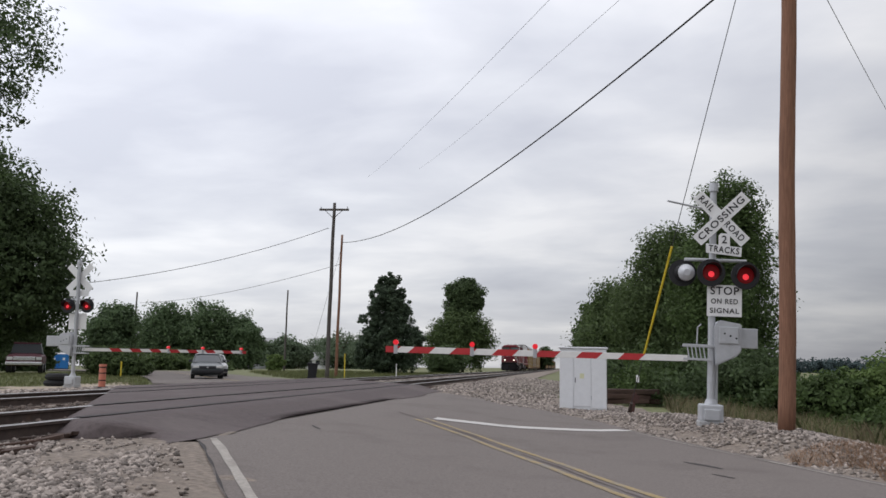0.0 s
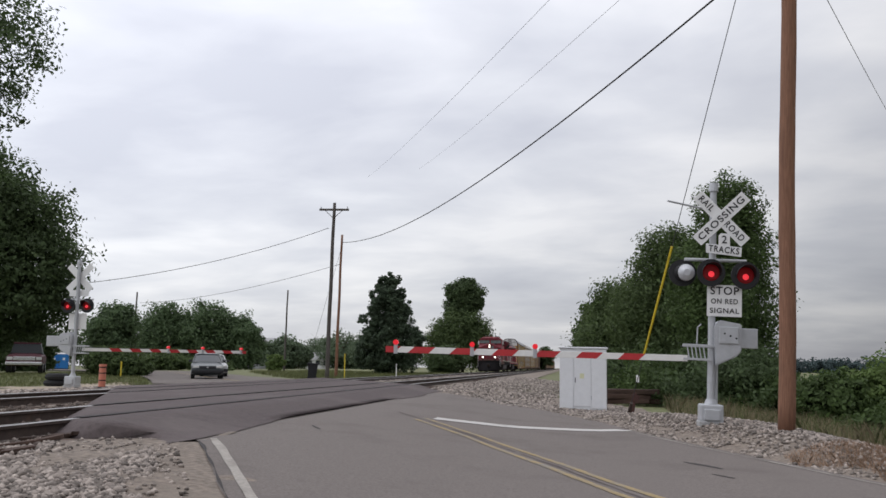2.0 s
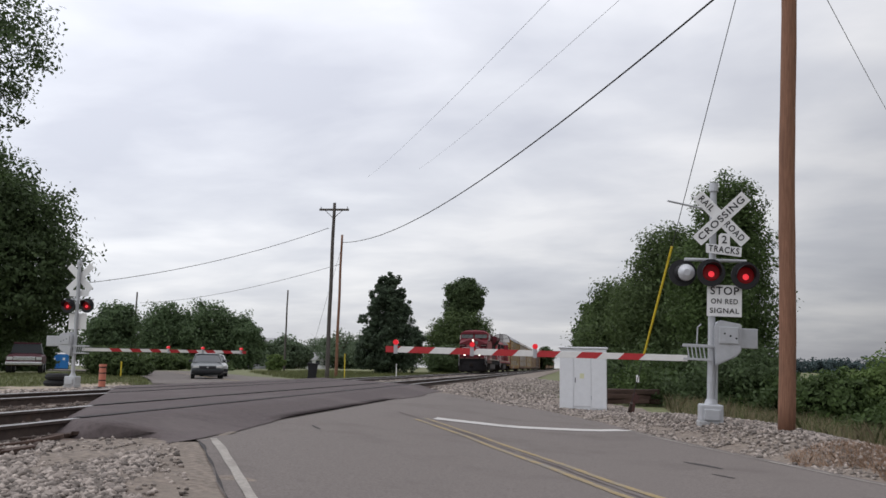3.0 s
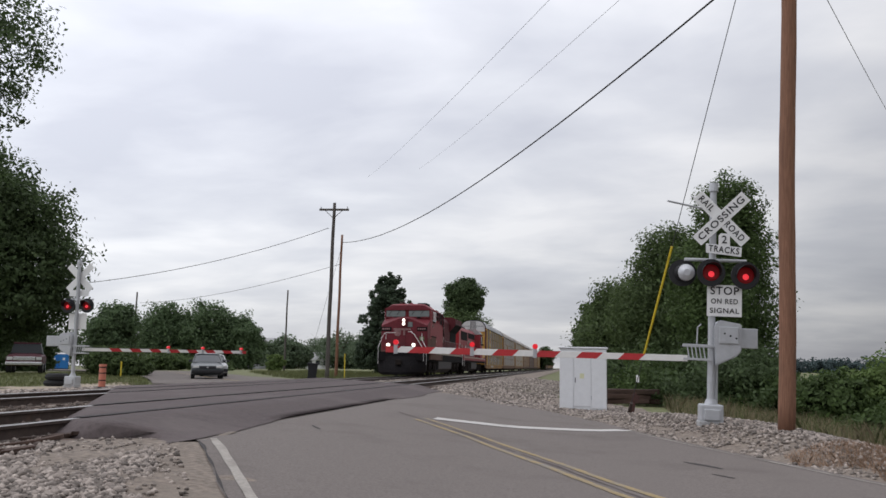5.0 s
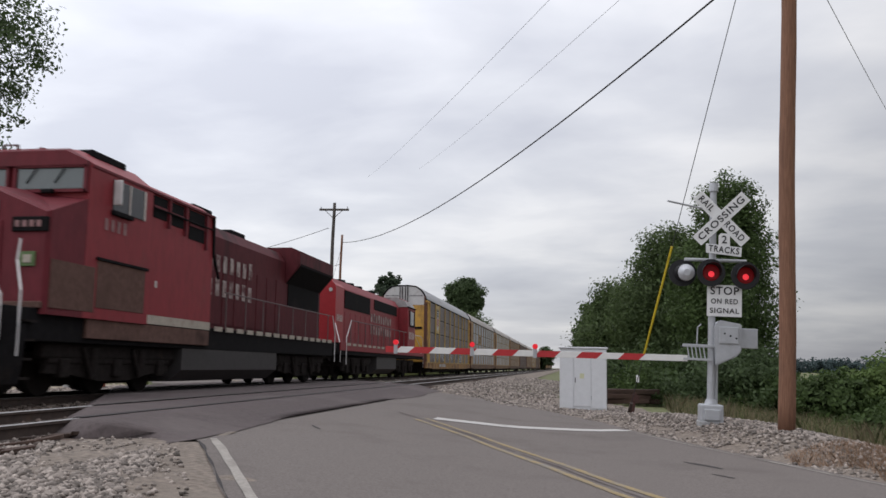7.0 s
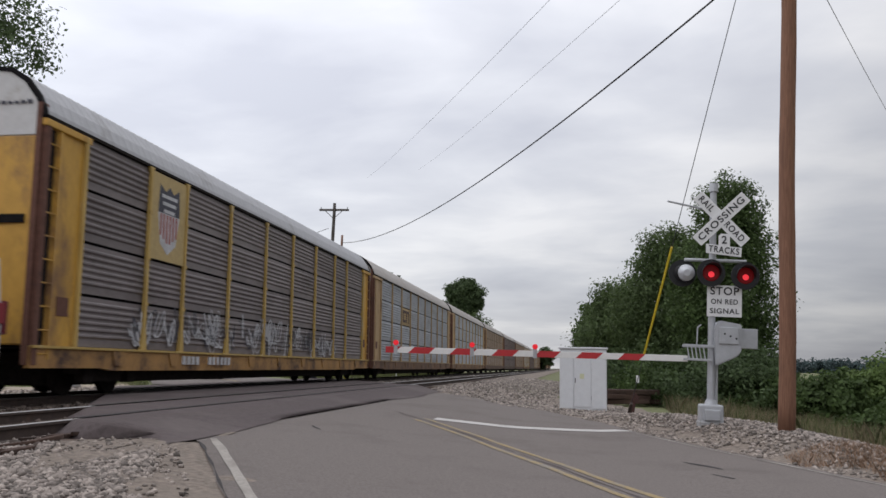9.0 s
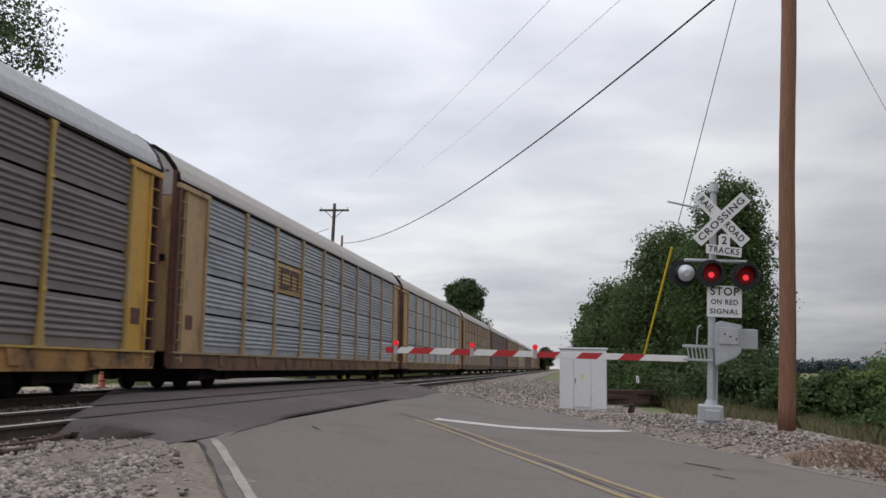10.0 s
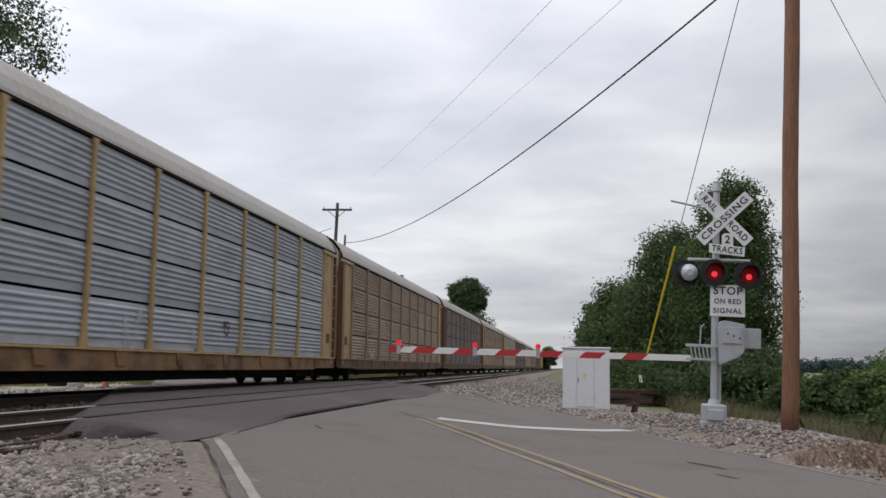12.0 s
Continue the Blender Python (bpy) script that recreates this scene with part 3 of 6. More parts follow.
# ---- crossing signals ----
M_LENS = mat("lit_red_lens", (0.13, 0.004, 0.006), 0.4, grain=0.1, bump=0, emit=(1.0, 0.01, 0.02), power=0.032, spec=0.2)
M_LAMP = mat("lit_gate_lamp", (0.4, 0.01, 0.02), 0.3, grain=0.1, bump=0, emit=(1.0, 0.02, 0.035), power=0.5)
M_GLOW = mat("lamp_filament", (0.6, 0.02, 0.03), 0.4, bump=0, emit=(1.0, 0.05, 0.07), power=0.75)
M_DULLDISC = mat("grey_lamp_back", (0.5, 0.51, 0.54), 0.4, metal=0.3, grain=0.1)
M_CONCRETE = mat("concrete", (0.33, 0.33, 0.33), 0.9, grain=0.2, wear=0.3, wear_colour=(0.24, 0.23, 0.22))
M_GUYYELLOW = mat("yellow_plastic", (0.62, 0.47, 0.03), 0.5, grain=0.1, wear=0.15, wear_colour=(0.4, 0.3, 0.06), wear_scale=3)
M_CABINET = mat("cabinet_paint", (0.66, 0.67, 0.69), 0.45, grain=0.05, wear=0.12, wear_colour=(0.5, 0.49, 0.46), wear_scale=1.5, bump=0.05)


def writing(text, size, m, material, parent, width=None):
    """Built-in lettering as a thin mesh, centred, facing -y of m."""
    c = bpy.data.curves.new("lettering", "FONT")
    c.body, c.size, c.align_x, c.align_y, c.extrude = text, size, "CENTER", "CENTER", 0.002
    c.offset = 0.002 * size / 0.15
    c.space_character = 1.15
    o = bpy.data.objects.new("lettering", c)
    scene.collection.objects.link(o)
    bpy.context.view_layer.update()
    me = bpy.data.meshes.new_from_object(o.evaluated_get(bpy.context.evaluated_depsgraph_get()))
    bpy.data.objects.remove(o)
    me.materials.clear()
    me.materials.append(material)
    me.polygons.foreach_set("material_index", [0] * len(me.polygons))
    if width:
        w = max(v.co.x for v in me.vertices) - min(v.co.x for v in me.vertices)
        for v in me.vertices:
            v.co.x *= width / w
    bm = B()
    bm.from_mesh(me)
    bm.faces.ensure_lookup_table()
    left = set(bm.faces)
    while left:
        stack, glyph = [left.pop()], []
        while stack:
            f = stack.pop()
            glyph.append(f)
            for e in f.edges:
                for g in e.link_faces:
                    if g in left:
                        left.remove(g)
                        stack.append(g)
        one, seen = B(), {}
        for f in glyph:
            one.faces.new([seen.setdefault(v.index, None) or seen.update({v.index: one.verts.new(v.co)}) or seen[v.index] for v in f.verts])
        part("letter", one, material, parent).matrix_basis = m @ pose(0, 0, 0, 90)
    bm.free()


def lamp_head(parent, x, z, y, face, lens):
    """A round black background with a hood and a lens; face -1 looks to -y."""
    bm = B()
    rod(bm, (x, y, z), (x, y - face * -0.03, z), 0.25, 0.25, 28)
    rod(bm, (x, y - face * 0.14, z), (x, y, z), 0.11, 0.16, 18)
    head = part("signal_head", bm, M_BLACK, parent, "black round signal background")
    hood = B()
    for k in range(11):
        a0, a1 = radians(-10 + 200 * k / 11), radians(-10 + 200 * (k + 1) / 11)
        vs = []
        for a, d in ((a0, 0.03), (a1, 0.03), (a1, 0.03 + 0.3 * (0.35 + 0.65 * max(0, math.sin(a1)))), (a0, 0.03 + 0.3 * (0.35 + 0.65 * max(0, math.sin(a0))))):
            vs.append(hood.verts.new((x + 0.17 * math.cos(a), y + face * d, z + 0.17 * math.sin(a))))
        hood.faces.new(vs)
    bmesh.ops.remove_doubles(hood, verts=hood.verts[:], dist=0.004)
    bmesh.ops.solidify(hood, geom=hood.faces[:], thickness=0.006)
    part("hood", hood, M_BLACK, head)
    if lens:
        part("lens", rod(B(), (x, y + face * 0.03, z), (x, y + face * 0.05, z), 0.15, 0.13, 24), lens, head, "dim red glass lens", smooth=False)
        part("lamp_glow", rod(B(), (x, y + face * 0.05, z - 0.03), (x, y + face * 0.06, z - 0.03), 0.055, 0.03, 14), M_GLOW, head, "glowing red lamp centre")
    return head


def crossbuck(parent, z, y, text):
    for k, (ang, word) in enumerate(((45, "CROSSING"), (-45, "RAIL      ROAD"))):
        yy = y - 0.012 * (1 - k) - 0.01
        m = pose(0.13 if text else 0, yy, z, 0, -ang, 0)
        bm = box(B(), -0.61, 0.61, -0.004, 0.004, -0.114, 0.114, 0.002)
        blade = part("crossbuck_blade", bm, M_SIGN, parent, "white sign blade" + (" with black lettering" if text else ", seen from behind"))
        blade.matrix_basis = m
        if text:
            writing(word, 0.17, pose(0, -0.008, 0), M_BLACK, blade, 1.08)


def gate(parent, pivot, ends, lights, stripes, first):
    """A striped arm from pivot to ends (both in the signal's space)."""
    a, b = Vector(pivot), Vector(ends)
    d = (b - a).normalized()
    m = Matrix.Translation(a) @ d.to_track_quat("X", "Z").to_matrix().to_4x4()
    n = (b - a).length
    arm = part("gate_arm", box(B(), 0, n, -0.018, 0.018, -0.056, 0.056, 0.004), M_ARMW, parent, "white gate arm with red stripes")
    arm.matrix_basis = m
    for k in range(stripes):
        x = first + 0.765 * k
        wd = 0.38
        for side in (-1, 1):
            st = part("red_stripe", prism(B(), [(x + 0.12, -0.057), (x + wd + 0.12, -0.057), (x + wd, 0.057), (x, 0.057)] if k < stripes - 1 else [(n - 0.15, -0.057), (n + 0.002, -0.057), (n + 0.002, 0.057), (n - 0.28, 0.057)], "y", side * 0.0185, side * 0.0215), M_ARMR, arm)
    for k, x in enumerate(lights):
        bm = box(B(), x - 0.035, x + 0.035, -0.03, 0.03, -0.08, 0.1, 0.005)
        lb = part("lamp_bracket", bm, M_ALU, arm)
        part("arm_lamp", rod(rod(B(), (x, -0.055, 0.13), (x, 0.055, 0.13), 0.048, 0.048, 16), (x, -0.07, 0.13), (x, -0.055, 0.13), 0.036, 0.046, 16), M_LAMP, arm, "small glowing red lamp")
    return arm


def signal(x, y, z, turn, lean, label, near):
    s = thing("crossing_signal", label, "crossing signal", pose(x, y, z, 0, lean, turn), group="crossing signals")
    part("mast", rod(B(), (0, 0, 0.25), (0, 0, 4.3 if near else 4.35), 0.065, 0.06, 18), M_ALU, s)
    bm = B()
    rod(bm, (0, 0, 4.22), (0, 0, 4.38), 0.09, 0.075, 14)
    part("mast_cap", bm, M_ALU, s)
    base = box(B(), -0.2, 0.2, -0.2, 0.2, 0.0, 0.33, 0.03)
    box(base, -0.14, 0.14, -0.24, 0.24, 0.05, 0.25, 0.02)
    rod(base, (0, 0, 0.3), (0, 0, 0.42), 0.12, 0.085, 14)
    part("mast_base", base, M_ALU, s, "square cast metal base")
    part("foundation", box(B(), -0.22, 0.22, -0.22, 0.22, -0.5, 0.03, 0.02), M_CONCRETE, s)
    crossbuck(s, 3.7 if near else 3.75, -0.1 if near else 0.1, near)
    if near:
        tb = prism(B(), [(-0.14, 3.06), (0.48, 3.0), (0.49, 3.17), (0.28, 3.19), (0.28, 3.38), (0.23, 3.42), (0.12, 3.42), (0.08, 3.38), (0.08, 3.21), (-0.14, 3.23)], "y", -0.15, -0.143)
        tp = part("track_count_sign", tb, M_SIGN, s, "white inverted-T sign")
        writing("2", 0.2, pose(0.18, -0.155, 3.3), M_BLACK, tp)
        writing("TRACKS", 0.16, pose(0.175, -0.155, 3.115, 0, 5.5, 0), M_BLACK, tp, 0.54)
        sp = part("stop_sign", box(B(), -0.1, 0.51, -0.085, -0.078, 1.91, 2.48, 0.003), M_SIGN, s, "white square sign with black lettering")
        for k, (w, wd, h) in enumerate((("STOP", 0.5, 0.2), ("ON RED", 0.47, 0.13), ("SIGNAL", 0.51, 0.13))):
            writing(w, h, pose(0.205, -0.09, (2.37, 2.18, 2.01)[k]), M_BLACK, sp, wd)
    else:
        part("track_count_sign", box(B(), -0.36, 0.36, 0.07, 0.078, 3.1, 3.32, 0.003), M_SIGN, s, "plain back of a white sign")
        part("stop_sign", box(B(), -0.32, 0.34, 0.07, 0.078, 1.95, 2.5, 0.003), M_SIGN, s, "plain back of a white sign")
    # lamp crossarm
    zc = 2.94 if near else 2.98
    part("crossarm", rod(rod(B(), (-0.5, 0, zc), (0.6, 0, zc), 0.03, 0.03, 10), (-0.03, -0.05, zc - 0.06), (0.03, 0.05, zc + 0.06), 0.05, 0.05, 8), M_ALU, s)
    if near:
        lamp_head(s, -0.05, 2.69, -0.16, -1, M_LENS)
        lamp_head(s, 0.55, 2.66, -0.16, -1, M_LENS)
        h = lamp_head(s, -0.52, 2.7, 0.1, 1, None)
        part("lamp_housing", rod(rod(B(), (-0.47, 0.02, 2.7), (-0.47, -0.1, 2.69), 0.155, 0.145, 20), (-0.47, -0.1, 2.69), (-0.47, -0.16, 2.685), 0.145, 0.06, 20), M_DULLDISC, s, "round grey back of a lamp")
    else:
        lamp_head(s, -0.27, 2.76, -0.1, -1, M_LENS)
        lamp_head(s, 0.44, 2.76, -0.1, -1, M_LENS)
    # the machine that lifts the arm, with its counterweight plates
    f = 1 if near else -1
    bm = prism(B(), [(f * 0.06, 1.02), (f * 0.42, 1.2), (f * 0.5, 1.3), (f * 0.5, 1.78), (f * 0.12, 1.84), (f * 0.02, 1.7)], "y", -0.17, 0.2)
    bmesh.ops.bevel(bm, geom=bm.edges[:], offset=0.02, segments=2, affect="EDGES")
    box(bm, min(f * 0.1, f * 0.44), max(f * 0.1, f * 0.44), -0.2, -0.16, 1.42, 1.72, 0.01)
    gm = part("gate_mechanism", bm, M_ALU, s, "grey cast metal gate motor case")
    for k in range(3):
        part("bolt", rod(B(), (f * (0.2 + 0.1 * k), -0.205, 1.6 - 0.04 * k), (f * (0.2 + 0.1 * k), -0.2, 1.6 - 0.04 * k), 0.018, 0.018, 8), M_BLACK, gm)
    part("counterweight", box(B(), min(f * 0.52, f * (0.82 if near else 1.1)), max(f * 0.52, f * (0.82 if near else 1.1)), 0.05, 0.16, 1.36, 1.72, 0.012), M_ALU, s, "flat grey counterweight plates")
    br = box(B(), min(-f * 0.5, f * 0.12), max(-f * 0.5, f * 0.12), -0.13, -0.09, 1.34, 1.39, 0.006)
    box(br, min(-f * 0.5, f * 0.0), max(-f * 0.5, f * 0.0), -0.13, -0.09, 1.1, 1.14, 0.006)
    box(br, min(-f * 0.5, f * 0.0), max(-f * 0.5, f * 0.0), 0.06, 0.1, 1.34, 1.39, 0.006)
    box(br, min(-f * 0.5, f * 0.0), max(-f * 0.5, f * 0.0), 0.06, 0.1, 1.1, 1.14, 0.006)
    for k in range(5):
        rod(br, (-f * (0.12 + 0.07 * k), -0.12, 1.12), (-f * (0.16 + 0.07 * k), -0.12, 1.36), 0.012, 0.012, 6)
    part("arm_bracket", br, M_ALU, s, "open grey metal bracket")
    if near:
        j = rod(B(), (0.0, 0.0, 3.86), (-0.85, -0.25, 3.98), 0.022, 0.018, 8)
        rod(j, (0.0, 0.0, 3.92), (-0.42, -0.12, 4.1), 0.012, 0.012, 6)
        part("bell_bracket", j, M_ALU, s)
        c = rod(B(), (-0.2, -0.1, 1.75), (-0.26, -0.1, 1.7), 0.012, 0.012, 6)
        rod(c, (-0.26, -0.1, 1.7), (-0.27, -0.1, 1.4), 0.012, 0.012, 6)
        part("conduit", c, M_ALU, s)
        part("riser_pipe", rod(B(), (0.1, 0.05, 0.3), (0.1, 0.05, 1.1), 0.03, 0.03, 8), M_ALU, s)
    return s


near_sig = signal(2.52, 16.6, 0.3, 0, 2.5, "tall grey crossing signal with lowered striped gate", True)
gate(near_sig, (-0.42, -0.02, 1.13), (-5.88, -0.6, 1.015), (2.76, 3.91, 5.31), 7, 0.76)
far_sig = signal(-16.95, 28.7, 0.5, 0, 0.0, "grey crossing signal seen from behind with lowered gate", False)
gate(far_sig, (0.3, 0.0, 1.25), (4.18, 5.4, 1.265), (3.25, 4.7, 6.43), 8, 0.95)


# ---- poles and wires ----
def pole(x, y, h, r0, r1, material, label, lean=(0, 0), arm=None, name="utility_pole"):
    p = thing(name, label, "utility pole", pose(x, y, ground_z(x, y) - 0.1, lean[1], lean[0], 0))
    seg = 24
    rings = []
    for k in range(seg + 1):
        r = (r0 + (r1 - r0) * k / seg) * (1 + 0.02 * math.sin(k * 2.3))
        rings.append([(0.012 * math.sin(k * 0.6) + r * math.cos(a), r * math.sin(a), h * k / seg) for a in [j * math.tau / 18 for j in range(18)]])
    part("shaft", loft(B(), rings), material, p, smooth=True)
    if arm:
        z, w = arm
        a = part("crossarm", box(B(), -w / 2, w / 2, -0.06, 0.06, z - 0.06, z + 0.06, 0.01), M_POLEGREY, p)
        for s in (-1, 1):
            part("brace", rod(B(), (s * w * 0.3, -0.07, z - 0.05), (0, -0.1, z - 0.55), 0.02, 0.02, 6), M_POLEGREY, p)
            part("insulator", rod(B(), (s * (w / 2 - 0.1), 0, z + 0.06), (s * (w / 2 - 0.1), 0, z + 0.2), 0.035, 0.025, 8), M_ALU, p)
    return p


pole(3.45, 15.0, 13.0, 0.135, 0.115, M_POLE, "tall reddish brown wooden utility pole", lean=(2.6, 0))
pole(-14.35, 52, 10.85, 0.13, 0.095, M_POLEGREY, "dark wooden utility pole with a crossarm", lean=(1.1, 0), arm=(10.43, 1.86))
pole(-16.45, 62, 10.4, 0.11, 0.08, M_POLE, "thin reddish wooden utility pole", lean=(1.2, 0))
pole(-36.0, 110, 10.4, 0.13, 0.09, M_POLEGREY, "distant bare wooden pole", lean=(1.0, 0))
pole(-51.5, 100, 9.4, 0.13, 0.09, M_POLEGREY, "distant bare wooden pole", lean=(0.6, 0))


def wire(a, b, sag, r, label, n=40):
    a, b = Vector(a), Vector(b)
    bm = B()
    pts = []
    for k in range(n + 1):
        t = k / n
        p = a.lerp(b, t)
        p.z -= 4 * sag * t * (1 - t)
        pts.append(p)
    d = (b - a).normalized()
    side = d.cross(Vector((0, 0, 1))).normalized()
    up = side.cross(d)
    rings = [[bm.verts.new(p + (side * math.cos(q) + up * math.sin(q)) * r) for q in (0, 2.094, 4.189)] for p in pts]
    for k in range(n):
        for i in range(3):
            bm.faces.new((rings[k][i], rings[k][(i + 1) % 3], rings[k + 1][(i + 1) % 3], rings[k + 1][i]))
    return tagged(link("overhead_wire", bm, M_WIRE), label, "wire")


wire((-16.15, 62, 10.2), (3.95, 15.0, 8.75), 1.35, 0.024, "black overhead cable sagging between two poles")
wire((-14.45, 52, 9.66), (-27, 44.5, 5.5), 0.5, 0.018, "thin overhead wire to the roadside tree")
wire((-16.3, 62, 8.6), (-51, 100, 8.6), 0.6, 0.02, "thin sagging overhead wire")
wire((-20.95, 90, 21.2), (0.17, 22, 11.3), 0.3, 0.0065, "hair-thin high overhead wire")
wire((-16.33, 95, 23.1), (2.04, 22, 11.2), 0.3, 0.0065, "hair-thin high overhead wire")
wire((4.05, 14.7, 8.0), (16.8, 45, 11.8), 0.1, 0.008, "thin overhead wire leaving the wooden pole")
wire((-16.15, 62, 10.2), (-19.4, 64, 0.3), 0.0, 0.012, "taut steel guy wire")

guy = thing("guy_wire", "taut guy wire with a yellow guard tube", "guy wire")
GA, GB = Vector((1.42, 22.0, 0.1)), Vector((3.95, 15.0, 11.3))
part("strand", rod(B(), GA, GB, 0.008, 0.008, 6), M_WIRE, guy)
part("guard_tube", rod(B(), GA.lerp(GB, 0.125), GA.lerp(GB, 0.34), 0.024, 0.026, 10), M_GUYYELLOW, guy, "yellow plastic guard tube")
part("anchor", rod(B(), (1.33, 22.3, -0.3), GA.lerp(GB, 0.03), 0.05, 0.04, 8), M_RAIL, guy, "rusty anchor rod")


# ---- equipment cabinet ----
def cabinet(x, y):
    z = ground_z(x, y) + 0.05
    c = thing("signal_cabinet", "white metal signal cabinet with double doors on gravel", "cabinet", pose(x, y, z, 0, 0.6, -3))
    part("body", box(B(), -0.66, 0.66, -0.33, 0.4, -0.05, 1.68, 0.012), M_CABINET, c)
    roof = box(B(), -0.7, 0.7, -0.38, 0.44, 1.68, 1.73, 0.012)
    part("roof", roof, M_CABINET, c)
    for x0, x1 in ((-0.655, -0.27), (-0.255, 0.225), (0.24, 0.655)):
        d = part("door" if x0 == -0.255 else "side_panel", box(B(), x0, x1, -0.348, -0.326, 0.05 if x0 == -0.255 else 0.0, 1.66, 0.006), M_CABINET, c)
        if x0 == -0.255:
            part("handle", rod(box(B(), -0.225, -0.205, -0.37, -0.348, 0.72, 0.86, 0.004), (-0.215, -0.36, 0.79), (-0.215, -0.385, 0.79), 0.012, 0.012, 8), M_BLACK, d, "small dark door handle")
            for hz in (0.25, 1.45):
                part("hinge", rod(B(), (0.232, -0.352, hz), (0.232, -0.352, hz + 0.1), 0.01, 0.01, 6), M_ALU, d)
    part("notice", box(B(), -0.09, 0.03, -0.352, -0.349, 0.84, 0.98), mat("faded_notice", (0.6, 0.6, 0.4), 0.6, wear=0.3, wear_colour=(0.6, 0.58, 0.5)), c, "faded yellow sticker")
    return c


cabinet(0.43, 26.0)
tagged(link("tag_plate", box(B(), 1.6, 1.67, 21.55, 21.57, 0.93, 1.1, 0.004), M_SIGN, None), "small white tag hanging on the guy wire", "tag")


M_OLDWOOD = mat("split_old_wood", (0.06, 0.037, 0.028), 0.95, grain=0.5, grain_scale=7, stretch=(0.4, 4, 4), piece=0.3, bump=0.6)


def debris():
    rng = random.Random(4)
    t = thing("tie_stack", "pile of old dark wooden ties on the ground", "timber pile", pose(2.1, 31, ground_z(2.1, 31)))
    for k in range(8):
        b = part("timber", box(B(), -0.9 - 0.3 * rng.random(), 0.6 + 0.5 * rng.random(), -0.12, 0.12, 0, 0.16, 0.02), M_OLDWOOD, t)
        b.matrix_basis = pose(rng.uniform(-0.1, 0.1), (k % 3) * 0.28, 0.02 + (k // 3) * 0.165, rng.uniform(-3, 3), rng.uniform(-2, 2), rng.uniform(-9, 9))


debris()


def leaning_stake(x, y):
    t = thing("leaning_stake", "rusty dark stake leaning in the gravel", "stake", pose(x, y, ground_z(x, y) - 0.15, -4, 9, 0))
    part("post", box(B(), -0.045, 0.045, -0.035, 0.035, 0, 0.72, 0.01), M_RUSTSTAKE, t)
    part("crosspiece", box(B(), -0.07, 0.12, -0.045, -0.03, 0.5, 0.66, 0.006), M_RUSTSTAKE, t, "bent rusty plate")


M_RUSTSTAKE = mat("rusty_stake", (0.06, 0.028, 0.024), 0.9, grain=0.4, grain_scale=12)
leaning_stake(1.52, 22.4)


def loose_timbers():
    rng = random.Random(8)
    for k in range(9):
        x, y = -4.9 - 0.09 * k + rng.uniform(-0.15, 0.15), 7.1 + 0.36 * k + rng.uniform(-0.1, 0.1)
        t = thing("broken_timber", "splintered brown timber lying beside the rail", "timber", pose(x, y, ground_z(x, y) + 0.03, rng.uniform(-4, 4), rng.uniform(-5, 5), 95 + rng.uniform(-25, 25)), group="broken timbers")
        n = rng.uniform(0.18, 0.36)
        part("plank", loft(B(), [[(u * n, -0.04 * w, -0.02), (u * n, 0.04 * w, -0.025), (u * n + 0.03, 0.035 * w, 0.022), (u * n - 0.03, -0.035 * w, 0.02)] for u, w in ((-1, 0.5), (-0.7, 1), (0.1, 1.1), (0.8, 0.9), (1, 0.4))]), M_OLDWOOD, t)


loose_timbers()


# ---- things beyond the tracks ----
M_BLUEBIN = mat("blue_bin", (0.02, 0.16, 0.45), 0.45, grain=0.05)
M_TYRE = mat("tyre_rubber", (0.018, 0.018, 0.019), 0.85, grain=0.2)
M_ORANGE = mat("faded_orange", (0.5, 0.17, 0.11), 0.6, grain=0.1, wear=0.15, wear_colour=(0.5, 0.28, 0.2))
M_CARGREEN = mat("car_paint_slate", (0.022, 0.032, 0.037), 0.3, metal=0.0, grain=0.05, bump=0, spec=0.6)
M_CARGREEN.node_tree.nodes["Principled BSDF"].inputs["Coat Weight"].default_value = 0.25
M_GLASS = mat("dark_glass", (0.025, 0.03, 0.034), 0.08, grain=0.05, bump=0, spec=0.8)
M_HEADLAMP = mat("headlamp_glass", (0.5, 0.5, 0.48), 0.15, grain=0.05, bump=0)
M_TRUCKGLASS = mat("shaded_glass", (0.012, 0.014, 0.016), 0.35, grain=0.05, bump=0, spec=0.2)
M_MAROON = mat("maroon_paint", (0.07, 0.014, 0.022), 0.5, grain=0.05, bump=0)
M_SILVERCAR = mat("silver_paint", (0.42, 0.42, 0.43), 0.35, metal=0.4, grain=0.05, bump=0)
M_CHROME = mat("chrome", (0.6, 0.6, 0.6), 0.2, metal=0.9, grain=0.05, bump=0)


def car_body(bm, profile, half, tuck=0.12):
    """A car shell: (y, z0, z1, width factor) stations along y."""
    secs = []
    for y, z0, z1, w in profile:
        h = half * w
        secs.append([(-h, y, z0 + 0.12), (-h + tuck, y, z0), (h - tuck, y, z0), (h, y, z0 + 0.12), (h, y, z1 - 0.16), (h - 0.1, y, z1 - 0.04), (h * 0.55, y, z1), (-h * 0.55, y, z1), (-h + 0.1, y, z1 - 0.04), (-h, y, z1 - 0.16)])
    return loft(bm, secs)


def wheel(parent, x, y, r, w, rim):
    t = part("wheel", rod(B(), (x - w / 2, y, r), (x + w / 2, y, r), r, r, 20), M_TYRE, parent)
    part("rim", rod(B(), (x - w / 2 - 0.01, y, r), (x + w / 2 + 0.01, y, r), r * 0.6, r * 0.6, 16), rim, t)


